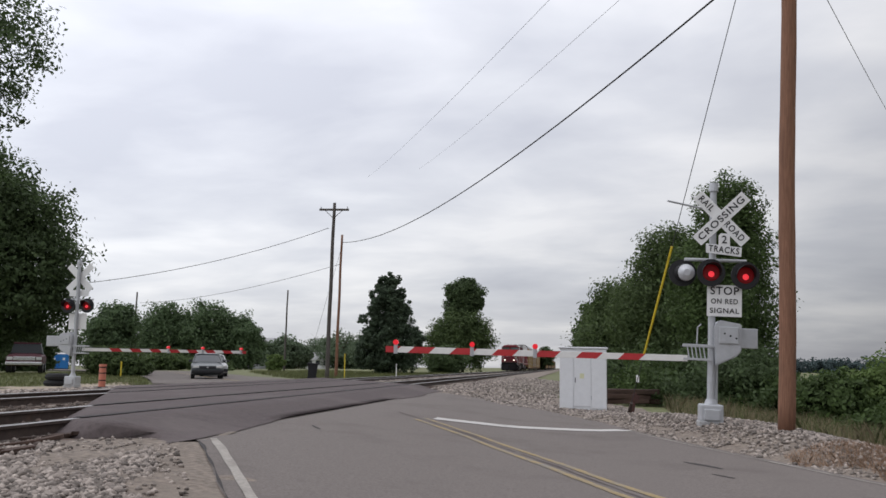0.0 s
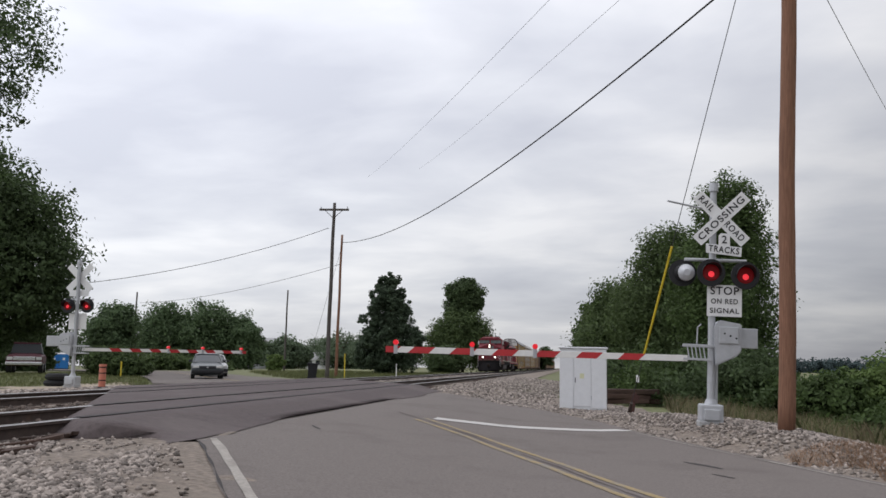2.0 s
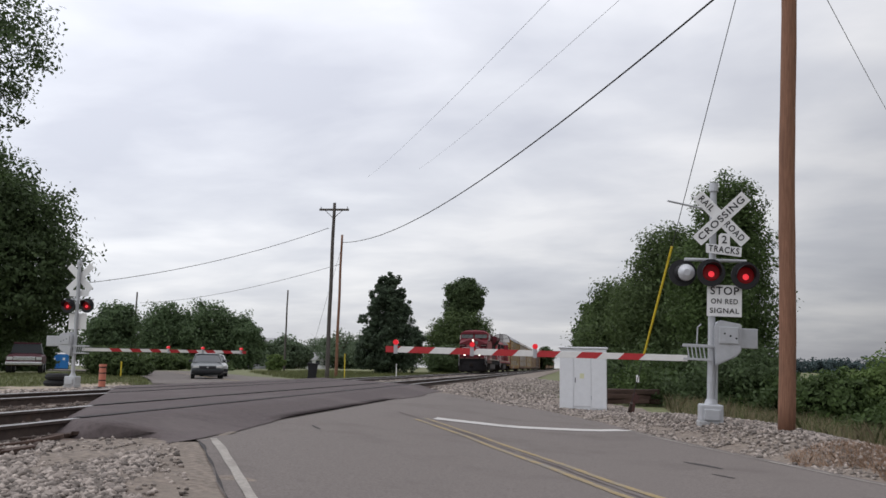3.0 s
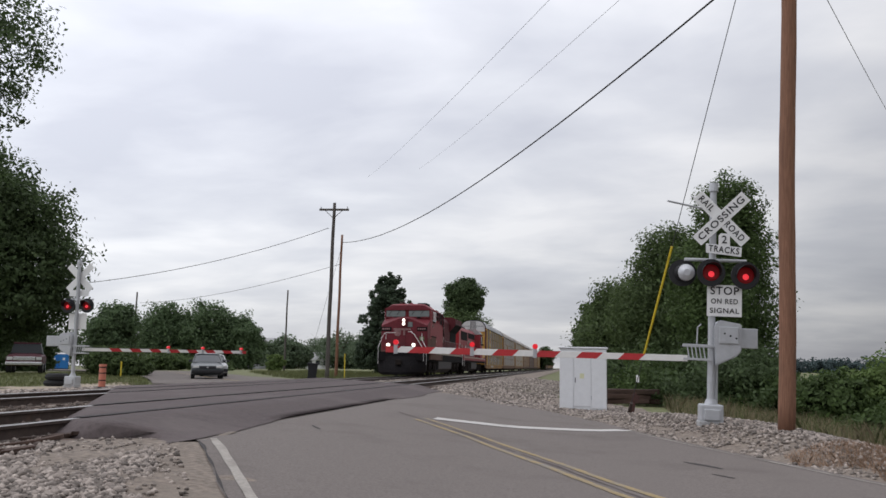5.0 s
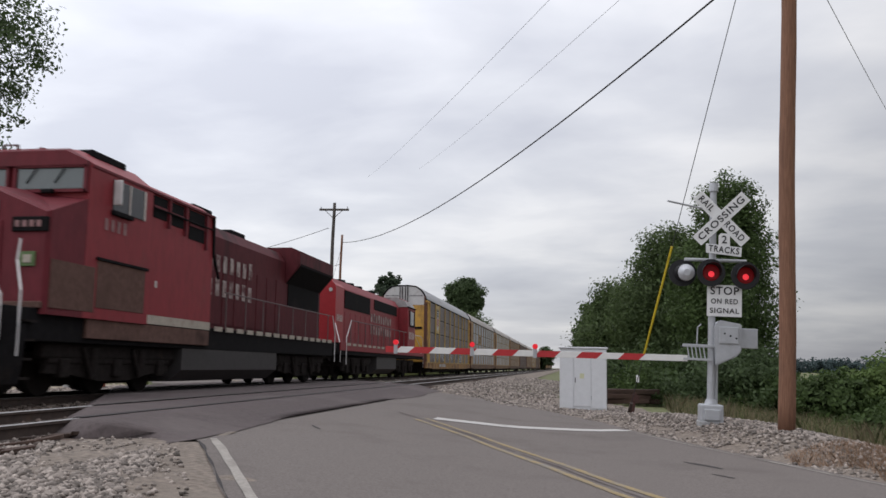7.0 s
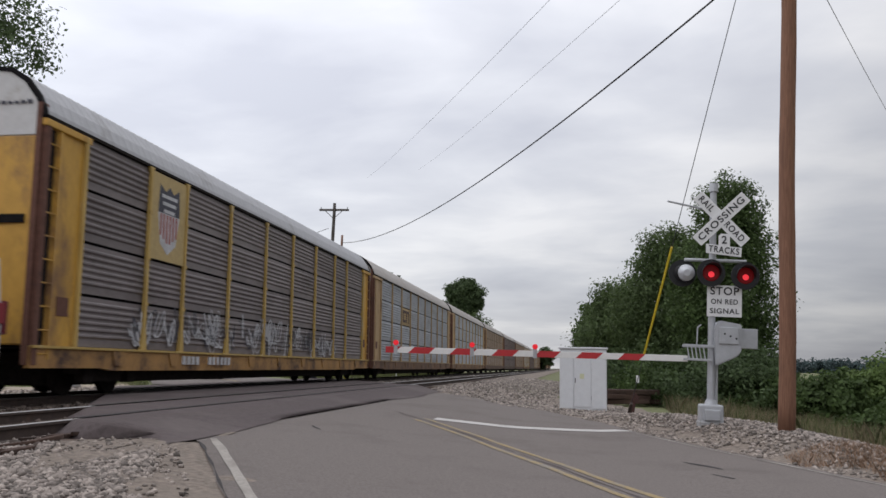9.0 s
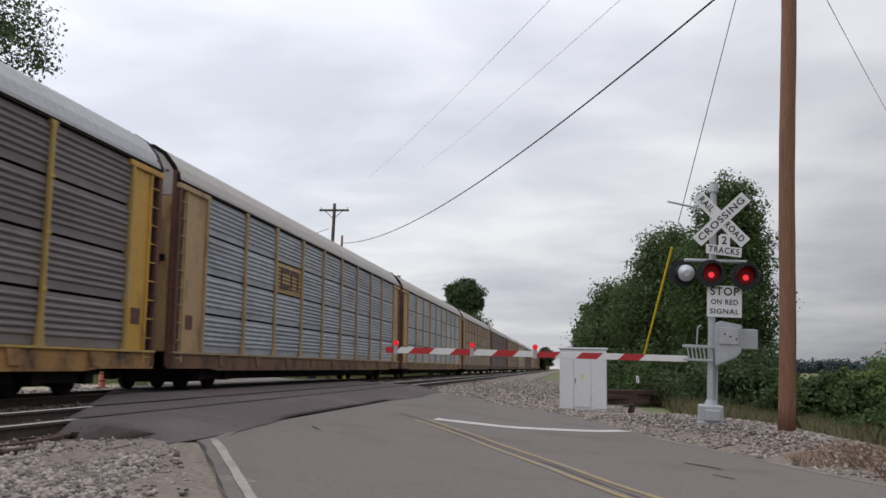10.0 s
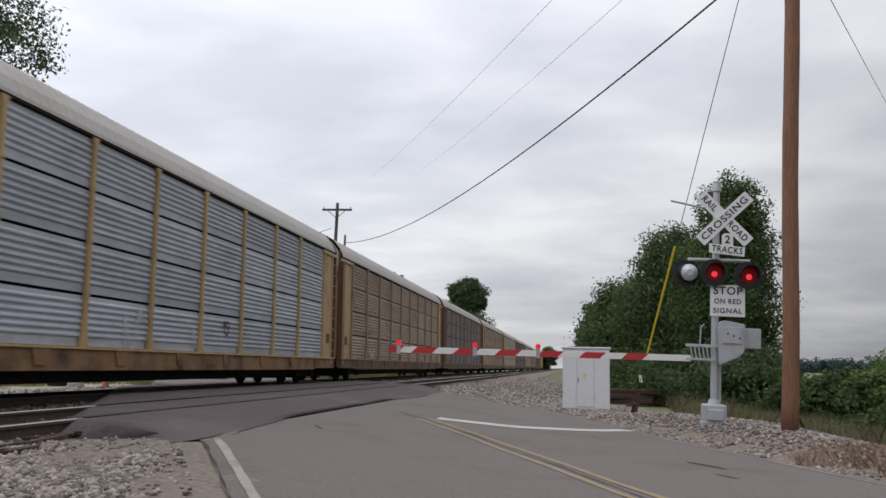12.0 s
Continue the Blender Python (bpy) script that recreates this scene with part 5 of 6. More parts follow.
    part("nose_emblem", em, M_EMBLEM, e, "faded pale round emblem")
    part("emblem_band", box(B(), -0.72, 0.45, 1.03, 1.048, 3.04, 3.16), M_EMBLEM, e, "faded pale emblem band")
    part("emblem_post", box(B(), -0.06, 0.06, 1.02, 1.046, 2.7, 3.04), M_EMBLEM, e, "faded pale emblem bar")
    part("flag_panel", box(B(), 1.04, 1.34, 1.055, 1.085, 2.35, 2.62, 0.01), M_FLAGGREEN, e, "small green and cream panel")
    part("flag_square", box(B(), 1.11, 1.27, 1.045, 1.054, 2.41, 2.56, 0.006), M_CREAM, e)
    handrail(e, [(0.35, 0.6, 2.92), (0.62, 0.3, 2.9), (0.86, 0.1, 2.72), (1.5, -0.05, 1.75), (1.5, -0.05, 1.0)], M_HANDRAIL, 0.02)
    handrail(e, [(1.25, 0.75, 2.8), (1.25, 0.7, 2.42), (1.62, 0.3, 1.85), (1.62, 0.3, 0.75)], M_HANDRAIL, 0.02)
    handrail(e, [(-0.5, 0.6, 2.85), (-1.15, 0.5, 2.85), (-1.3, 0.3, 2.6), (-1.5, -0.05, 1.9)], M_HANDRAIL, 0.018)
    handrail(e, [(-1.15, 0.7, 2.8), (-1.15, 0.7, 2.4)], M_HANDRAIL, 0.018)
    handrail(e, [(-1.5, -0.05, 1.9), (-1.5, -0.05, 0.8)], M_HANDRAIL, 0.018)
    # side windows, mirrors, cab roof gear
    for s in (-1, 1):
        sw = part("side_window", box(B(), min(s * 1.56, s * 1.6), max(s * 1.56, s * 1.6), 3.2, 4.6, 3.74, 4.38, 0.01), M_CABDARK, e, "dark sliding cab window")
        part("window_post", box(B(), min(s * 1.59, s * 1.615), max(s * 1.59, s * 1.615), 3.85, 3.91, 3.74, 4.38), M_LETTER, sw)
        part("window_post", box(B(), min(s * 1.59, s * 1.615), max(s * 1.59, s * 1.615), 4.5, 4.58, 3.74, 4.38), M_LETTER, sw)
        part("arm_rest", box(B(), min(s * 1.56, s * 1.66), max(s * 1.56, s * 1.66), 3.15, 4.0, 3.64, 3.74, 0.02), M_SOOTSHADE, sw)
        part("mirror", box(B(), min(s * 1.6, s * 1.78), max(s * 1.6, s * 1.78), 3.18, 3.24, 3.84, 4.36, 0.02), M_HANDRAIL, e, "pale folding mirror")
        part("cab_door", box(B(), min(s * 1.56, s * 1.59), max(s * 1.56, s * 1.59), 2.75, 4.75, 1.72, 2.66, 0.01), M_RUSTBAND, e, "brown grimy lower cab door")
        part("door_lip", box(B(), min(s * 1.56, s * 1.62), max(s * 1.56, s * 1.62), 2.7, 4.85, 2.66, 2.72, 0.01), M_SOOTSHADE, e)
        part("grime_panel", box(B(), min(s * 1.55, s * 1.585), max(s * 1.55, s * 1.585), 1.2, 2.7, 1.62, 2.5, 0.005), M_RUSTBAND, e, "brown grime on the nose side")
    part("horn", rod(B(), (-0.4, 3.6, 4.95), (-0.4, 3.1, 4.95), 0.03, 0.09, 10), M_SOOTSHADE, e)
    part("antenna_dome", rod(B(), (0.15, 2.9, 4.88), (0.15, 2.9, 5.0), 0.14, 0.06, 14), M_LOCODULL, e)
    part("antenna_frame", box(box(box(B(), -0.6, -0.56, 2.7, 2.74, 4.86, 5.03), -0.3, -0.26, 2.7, 2.74, 4.86, 5.03), -0.6, -0.26, 2.7, 2.74, 5.01, 5.04), M_HANDDULL, e)
    part("cooler", box(B(), 0.55, 1.2, 3.0, 4.4, 4.8, 4.98, 0.04), M_SOOTSHADE, e, "dark roof cooling unit")
    # equipment section behind the cab, flush with it, with an open row of intakes
    eq = loft(B(), [[(-1.54, y, 1.6), (1.54, y, 1.6), (1.54, y, 4.46), (1.2, y, 4.72), (-1.2, y, 4.72), (-1.54, y, 4.46)] for y in (4.97, 8.5)])
    part("equipment_section", eq, M_LOCORED, e)
    for s in (-1, 1):
        for k, (ya, yb, z0) in enumerate(((5.05, 5.75, 3.92), (5.95, 6.65, 3.88), (6.95, 7.9, 3.7))):
            g = part("intake_grille", box(B(), min(s * 1.52, s * 1.555), max(s * 1.52, s * 1.555), ya, yb, z0, 4.42, 0.01), M_SOOTSHADE, e, "dark open air intake")
            part("intake_strut", box(B(), min(s * 1.53, s * 1.6), max(s * 1.53, s * 1.6), yb + 0.04, yb + 0.12, z0 - 0.15, 4.44, 0.01), M_LOCODULL, g)
            part("intake_slat", box(B(), min(s * 1.55, s * 1.57), max(s * 1.55, s * 1.57), ya, yb, (z0 + 4.42) / 2 - 0.03, (z0 + 4.42) / 2 + 0.03), M_LOCODULL, g)
        handrail(e, [(s * 1.6, 5.0, 4.12), (s * 1.6, 8.4, 4.12)], M_SOOTSHADE, 0.022)
        part("downpipe", rod(rod(B(), (s * 1.58, 8.42, 4.5), (s * 1.56, 8.5, 3.5), 0.04, 0.04, 8), (s * 1.56, 8.5, 3.5), (s * 1.56, 8.9, 2.9), 0.04, 0.04, 8), M_SOOTSHADE, e)
        part("gutter", box(B(), min(s * 1.5, s * 1.6), max(s * 1.5, s * 1.6), 2.4, 8.5, 4.45, 4.51, 0.01), M_LOCODULL, e)
        part("tank_mark", box(B(), min(s * 1.54, s * 1.546), max(s * 1.54, s * 1.546), 5.3, 5.42, 2.35, 2.5), M_LETTER, e)
    part("intake_cap", box(B(), -1.1, 1.1, 8.2, 9.4, 4.55, 4.82, 0.02), M_SOOTSHADE, e)
    # engine hood, exhaust and radiator wings
    hood = loft(B(), [[(-1.0, y, 1.6), (1.0, y, 1.6), (1.0, y, 4.21), (0.75, y, 4.55), (-0.75, y, 4.55), (-1.0, y, 4.21)] for y in (8.5, 16.2)])
    part("engine_hood", hood, M_HOODSOOT, e)
    for k in range(8):
        part("hood_door", box(B(), 0.995, 1.02, 8.7 + 0.93 * k, 9.52 + 0.93 * k, 1.75, 3.49, 0.008), M_HOODSOOT, e)
    part("exhaust_stack", box(B(), -0.4, 0.4, 12.6, 13.8, 4.5, 4.83, 0.03), M_SOOTSHADE, e)
    rad = loft(B(), [[(-1.0, y, 1.6), (1.0, y, 1.6), (1.0, y, 3.49), (1.52, y, 4.1), (1.52, y, 4.6), (1.2, y, 4.74), (-1.2, y, 4.74), (-1.52, y, 4.6), (-1.52, y, 4.1), (-1.0, y, 3.49)] for y in (16.2, 20.6)])
    part("radiator_section", rad, M_HOODSOOT, e, "flared radiator housing")
    part("radiator_grille", box(B(), 1.0, 1.03, 16.5, 20.3, 2.7, 3.49, 0.01), M_SOOTSHADE, e)
    # shade under the flared wing, laid on as a black sheet
    part("radiator_wing_shade", prism(B(), [(1.02, 3.47), (1.53, 4.08), (1.535, 4.16), (1.0, 3.6)], "y", 16.3, 20.5), M_SOOTSHADE, e)
    letters(e, 1.03, 8.9, 13.0, 2.55, 3.75, 8, M_LETTERWORN, 3, 2)
    letters(e, 1.585, 2.9, 3.9, 3.3, 3.55, 4, M_EMBLEM, 5)
    # walkway handrails
    for k in range(8):
        handrail(e, [(1.45, 9.8 + 1.5 * k, 1.6), (1.45, 9.8 + 1.5 * k, 2.6)], M_HANDDULL, 0.02)
    handrail(e, [(1.45, 9.7, 2.6), (1.45, 20.6, 2.6)], M_HANDDULL, 0.02)
    handrail(e, [(1.55, 20.6, 2.6), (1.55, 21.0, 1.9), (1.55, 21.0, 0.8)], M_HANDRAIL, 0.02)
    # tank and trucks
    tank = prism(B(), [(-1.45, 1.15), (-1.45, 0.5), (-1.1, 0.22), (1.1, 0.22), (1.45, 0.5), (1.45, 1.15)], "y", 7.1, 14.2)
    part("fuel_tank", tank, M_TANK, e, "grey fuel tank")
    truck(e, 4.3, 3, 2.0, r=0.53)
    truck(e, 17.6, 3, 2.0, r=0.53)
    return e


def locomotive_second():
    """Older hood locomotive running long hood forward; y = 0 at its front coupler face."""
    e = thing("locomotive", "faded red older locomotive with narrow hood", "locomotive", group="locomotives")
    part("underframe", box(B(), -1.45, 1.45, 0.5, 21.9, 1.1, 1.6, 0.02), M_SOOTSHADE, e)
    for sd in (-1, 1):
        part("side_sill", box(B(), min(sd * 1.44, sd * 1.5), max(sd * 1.44, sd * 1.5), 0.6, 21.9, 1.28, 1.62, 0.01), M_LOCORED, e, "dull red side sill")
    part("end_sill", box(B(), -1.5, 1.5, 21.88, 21.98, 1.1, 1.66, 0.02), M_LOCODULL, e)
    part("end_steps", box(box(box(B(), 1.1, 1.5, 21.3, 21.8, 0.4, 0.44), 1.1, 1.5, 21.3, 21.8, 0.75, 0.79), 1.1, 1.5, 21.3, 21.8, 1.08, 1.12), M_GRIME, e)
    for k in range(18):
        part("step_mark", box(B(), 1.5, 1.53, 1.6 + k * 1.0, 2.2 + k * 1.0, 1.5, 1.6), M_CREAM, e)
    hood = loft(B(), [[(-0.95, y, 1.55), (0.95, y, 1.55), (0.95, y, 3.9), (0.7, y, z), (-0.7, y, z), (-0.95, y, 3.9)] for y, z in ((1.6, 4.1), (1.9, 4.25), (16.0, 4.25))])
    part("long_hood", hood, M_LOCORED, e)
    part("end_panel", loft(B(), [[(-0.97, y, 1.6), (0.97, y, 1.6), (0.97, y, 3.92), (0.7, y, 4.2), (-0.7, y, 4.2), (-0.97, y, 3.92)] for y in (1.55, 2.9)]), M_LOCOBRIGHT, e, "brighter red hood end")
    part("radiator_grille", box(B(), 0.94, 0.98, 3.1, 8.2, 3.1, 3.85, 0.01), M_SOOTSHADE, e)
    part("intake_grille", box(B(), 0.94, 0.98, 9.2, 15.2, 3.4, 3.9, 0.01), M_SOOTSHADE, e)
    for k in range(12):
        part("hood_door", box(B(), 0.945, 0.965, 3.2 + 1.0 * k, 4.1 + 1.0 * k, 1.7, 2.95, 0.008), M_LOCORED, e)
    cab = loft(B(), [[(-1.5, y, 1.55), (1.5, y, 1.55), (1.5, y, 3.95), (1.0, y, 4.45), (-1.0, y, 4.45), (-1.5, y, 3.95)] for y in (16.0, 18.4)])
    part("cab", cab, M_LOCORED, e)
    part("side_window", box(B(), 1.49, 1.53, 16.5, 17.9, 3.0, 3.75, 0.01), M_CABGLASS, e)
    sh = loft(B(), [[(-0.95, y, 1.55), (0.95, y, 1.55), (0.95, y, z - 0.2), (0.7, y, z), (-0.7, y, z), (-0.95, y, z - 0.2)] for y, z in ((18.35, 3.45), (20.7, 3.3), (21.0, 3.1))])
    part("short_hood", sh, M_LOCORED, e, "dull red short hood")
    part("cab_gutter", box(B(), 1.46, 1.56, 15.9, 18.5, 3.93, 3.99, 0.01), M_SOOTSHADE, e)
    part("cab_roof", loft(B(), [[(-1.5, y, 3.97), (1.5, y, 3.97), (1.28, y, 4.3), (0.8, y, 4.5), (-0.8, y, 4.5), (-1.28, y, 4.3)] for y in (15.95, 18.45)]), M_ROOFDUST, e, "dusty grey cab roof")
    wf = part("window_frame", box(box(box(B(), 1.5, 1.56, 16.4, 16.5, 2.95, 3.8), 1.5, 1.56, 17.9, 18.0, 2.95, 3.8), 1.5, 1.56, 16.4, 18.0, 2.9, 2.98), M_SOOTSHADE, e, "black window frame")
    part("window_post", box(B(), 1.52, 1.55, 17.15, 17.22, 3.0, 3.75), M_LETTER, wf)
    letters(e, 1.505, 16.3, 18.1, 2.2, 2.62, 4, M_LETTER, 19)
    handrail(e, [(1.45, 18.6, 2.5), (1.45, 20.9, 2.5), (1.45, 21.7, 2.3), (1.45, 21.85, 1.3), (1.45, 21.85, 0.6)], M_HANDRAIL, 0.02)
    handrail(e, [(1.0, 21.05, 2.6), (1.3, 21.6, 1.9), (1.3, 21.6, 1.3)], M_HANDRAIL, 0.02)
    for k in range(4):
        part("sill_mark", box(B(), 1.5, 1.515, 15.4 + 1.7 * k, 15.75 + 1.7 * k, 1.46, 1.56), M_HANDRAIL, e)
    for k, y in enumerate((4.5, 6.2, 7.9)):
        part("roof_fan", rod(B(), (0, y, 4.2), (0, y, 4.4), 0.62, 0.6, 20), M_SOOTSHADE, e)
    part("exhaust_stack", box(B(), -0.3, 0.3, 11.4, 12.2, 4.2, 4.5, 0.03), M_SOOTSHADE, e)
    letters(e, 0.985, 8.3, 13.6, 2.2, 3.2, 9, M_LETTERWORN, 8, 2)
    letters(e, 0.975, 1.75, 2.8, 2.5, 2.8, 4, M_LETTER, 9)
    for k in range(10):
        handrail(e, [(1.45, 2.4 + 1.4 * k, 1.6), (1.45, 2.4 + 1.4 * k, 2.55)], M_HANDDULL, 0.02)
    handrail(e, [(1.45, 2.4, 2.55), (1.45, 15.9, 2.55)], M_HANDDULL, 0.02)
    handrail(e, [(1.5, 2.3, 2.55), (1.5, 1.5, 1.8), (1.5, 1.5, 0.7)], M_HANDRAIL, 0.02)
    handrail(e, [(0.98, 1.5, 2.4), (1.45, 0.7, 1.5), (1.45, 0.7, 0.8)], M_HANDRAIL, 0.02)
    part("marker_lamp", rod(B(), (0.75, 1.5, 3.75), (0.75, 1.56, 3.75), 0.08, 0.08, 12), M_HEADLAMP, e)
    tank = prism(B(), [(-1.4, 1.2), (-1.4, 0.5), (-1.0, 0.25), (1.0, 0.25), (1.4, 0.5), (1.4, 1.2)], "y", 8.0, 13.0)
    part("fuel_tank", tank, M_TANK, e, "grey fuel tank")
    truck(e, 4.4, 3, 1.95)
    truck(e, 16.4, 3, 1.95)
    raise_upper(e, 1.06)
    return e


M_ROOFGREY = mat("galvanised_roof", (0.42, 0.42, 0.435), 0.6, metal=0.2, grain=0.1, grain_scale=4, wear=0.3, wear_colour=(0.28, 0.265, 0.26), wear_scale=0.6, bump=0.05)
M_ROOFWARM = mat("weathered_roof", (0.44, 0.41, 0.385), 0.65, metal=0.1, grain=0.1, grain_scale=4, wear=0.35, wear_colour=(0.4, 0.35, 0.31), wear_scale=0.6, bump=0.05)


def rack_mats(tag, panel, dirt, post, postdirt, sill):
    return dict(panel=mat("panel_" + tag, panel, 0.6, metal=0.25, grain=0.16, grain_scale=3, wear=0.42, wear_colour=dirt, wear_scale=0.55, stretch=(1, 0.5, 1.6), bump=0.06, piece=0.1),
                post=mat("post_" + tag, post, 0.6, grain=0.2, grain_scale=4, wear=0.35, wear_colour=postdirt, wear_scale=1.6, stretch=(1, 1, 0.4), piece=0.12),
                sill=mat("sill_" + tag, sill, 0.65, grain=0.3, grain_scale=3, wear=0.62, wear_colour=(0.075, 0.042, 0.03), wear_scale=1.5))


RACKS = [
    rack_mats("soiled_grey", (0.225, 0.197, 0.196), (0.145, 0.122, 0.12), (0.48, 0.325, 0.1), (0.42, 0.36, 0.25), (0.4, 0.22, 0.075)),
    rack_mats("blue_grey", (0.4, 0.42, 0.46), (0.29, 0.29, 0.3), (0.38, 0.27, 0.15), (0.22, 0.14, 0.08), (0.2, 0.11, 0.06)),
    rack_mats("pale_grey", (0.43, 0.455, 0.5), (0.33, 0.33, 0.35), (0.42, 0.29, 0.13), (0.27, 0.17, 0.08), (0.26, 0.15, 0.07)),
    rack_mats("rusty_tan", (0.36, 0.28, 0.22), (0.23, 0.16, 0.125), (0.3, 0.21, 0.13), (0.16, 0.09, 0.06), (0.16, 0.095, 0.06)),
    rack_mats("dark_maroon", (0.19, 0.155, 0.16), (0.12, 0.095, 0.095), (0.2, 0.15, 0.12), (0.12, 0.08, 0.07), (0.13, 0.09, 0.07)),
]
M_ENDYELLOW = mat("end_door_yellow", (0.56, 0.32, 0.06), 0.55, grain=0.15, wear=0.5, wear_colour=(0.22, 0.12, 0.055), wear_scale=1.1, stretch=(1, 1, 0.5))
M_ENDTAN = mat("end_door_tan", (0.44, 0.3, 0.16), 0.6, grain=0.15, wear=0.4, wear_colour=(0.15, 0.075, 0.05), wear_scale=1.2, stretch=(1, 1, 0.35))
M_ENDRUST = mat("end_rust", (0.13, 0.06, 0.042), 0.8, grain=0.3, wear=0.3, wear_colour=(0.06, 0.035, 0.03))
M_PAINTPALE = mat("spray_paint_pale", (0.5, 0.5, 0.52), 0.6, grain=0.3, wear=0.35, wear_colour=(0.25, 0.24, 0.25), wear_scale=4)
M_LOGOYELLOW = mat("logo_yellow", (0.46, 0.34, 0.15), 0.6, grain=0.15, wear=0.25, wear_colour=(0.5, 0.4, 0.25), wear_scale=2)
M_PAINTDARK = mat("spray_paint_dark", (0.05, 0.05, 0.065), 0.6, grain=0.3)
M_CAPWHITE = mat("end_cap_white", (0.55, 0.55, 0.55), 0.55, grain=0.1, wear=0.3, wear_colour=(0.36, 0.33, 0.3), wear_scale=1.2)
M_LOGOTAN = mat("logo_tan", (0.4, 0.28, 0.13), 0.6, grain=0.15, wear=0.35, wear_colour=(0.3, 0.22, 0.13), wear_scale=2)
M_LOGOWORN = mat("logo_worn_brown", (0.075, 0.045, 0.045), 0.65, grain=0.3, wear=0.2, wear_colour=(0.22, 0.14, 0.08), wear_scale=4)
M_LOGORED = mat("logo_red", (0.33, 0.1, 0.09), 0.6, grain=0.2)
M_LOGODARK = mat("logo_dark", (0.05, 0.05, 0.07), 0.6, grain=0.2)


def panel_outline(s, z0, z1):
    """One course of side sheet with six corrugations over a flat foot, as an (x, z) outline."""
    out = [(s * 1.475, z0 + 0.03), (s * 1.475, z0 + 0.17)]
    h = (z1 - z0 - 0.27) / 6
    for k in range(6):
        z = z0 + 0.19 + k * h
        out += [(s * 1.475, z), (s * 1.509, z + h * 0.25), (s * 1.509, z + h * 0.5), (s * 1.475, z + h * 0.75)]
    out += [(s * 1.475, z1 - 0.03), (s * 1.44, z1 - 0.03), (s * 1.44, z0 + 0.03)]
    return out


POSTS_SHORT = (4.1, 6.0, 8.9, 11.85, 14.55, 17.3, 20.0, 21.95)
POSTS_LONG = (4.6, 7.3, 10.15, 12.85, 15.55, 18.3, 21.05, 23.6)
ROOF_RING = ((1.51, 5.06), (1.49, 5.18), (1.37, 5.44), (1.12, 5.76), (0.82, 5.95), (0.3, 6.02))
COURSES = (0.93, 1.955, 2.98, 4.005, 5.03)


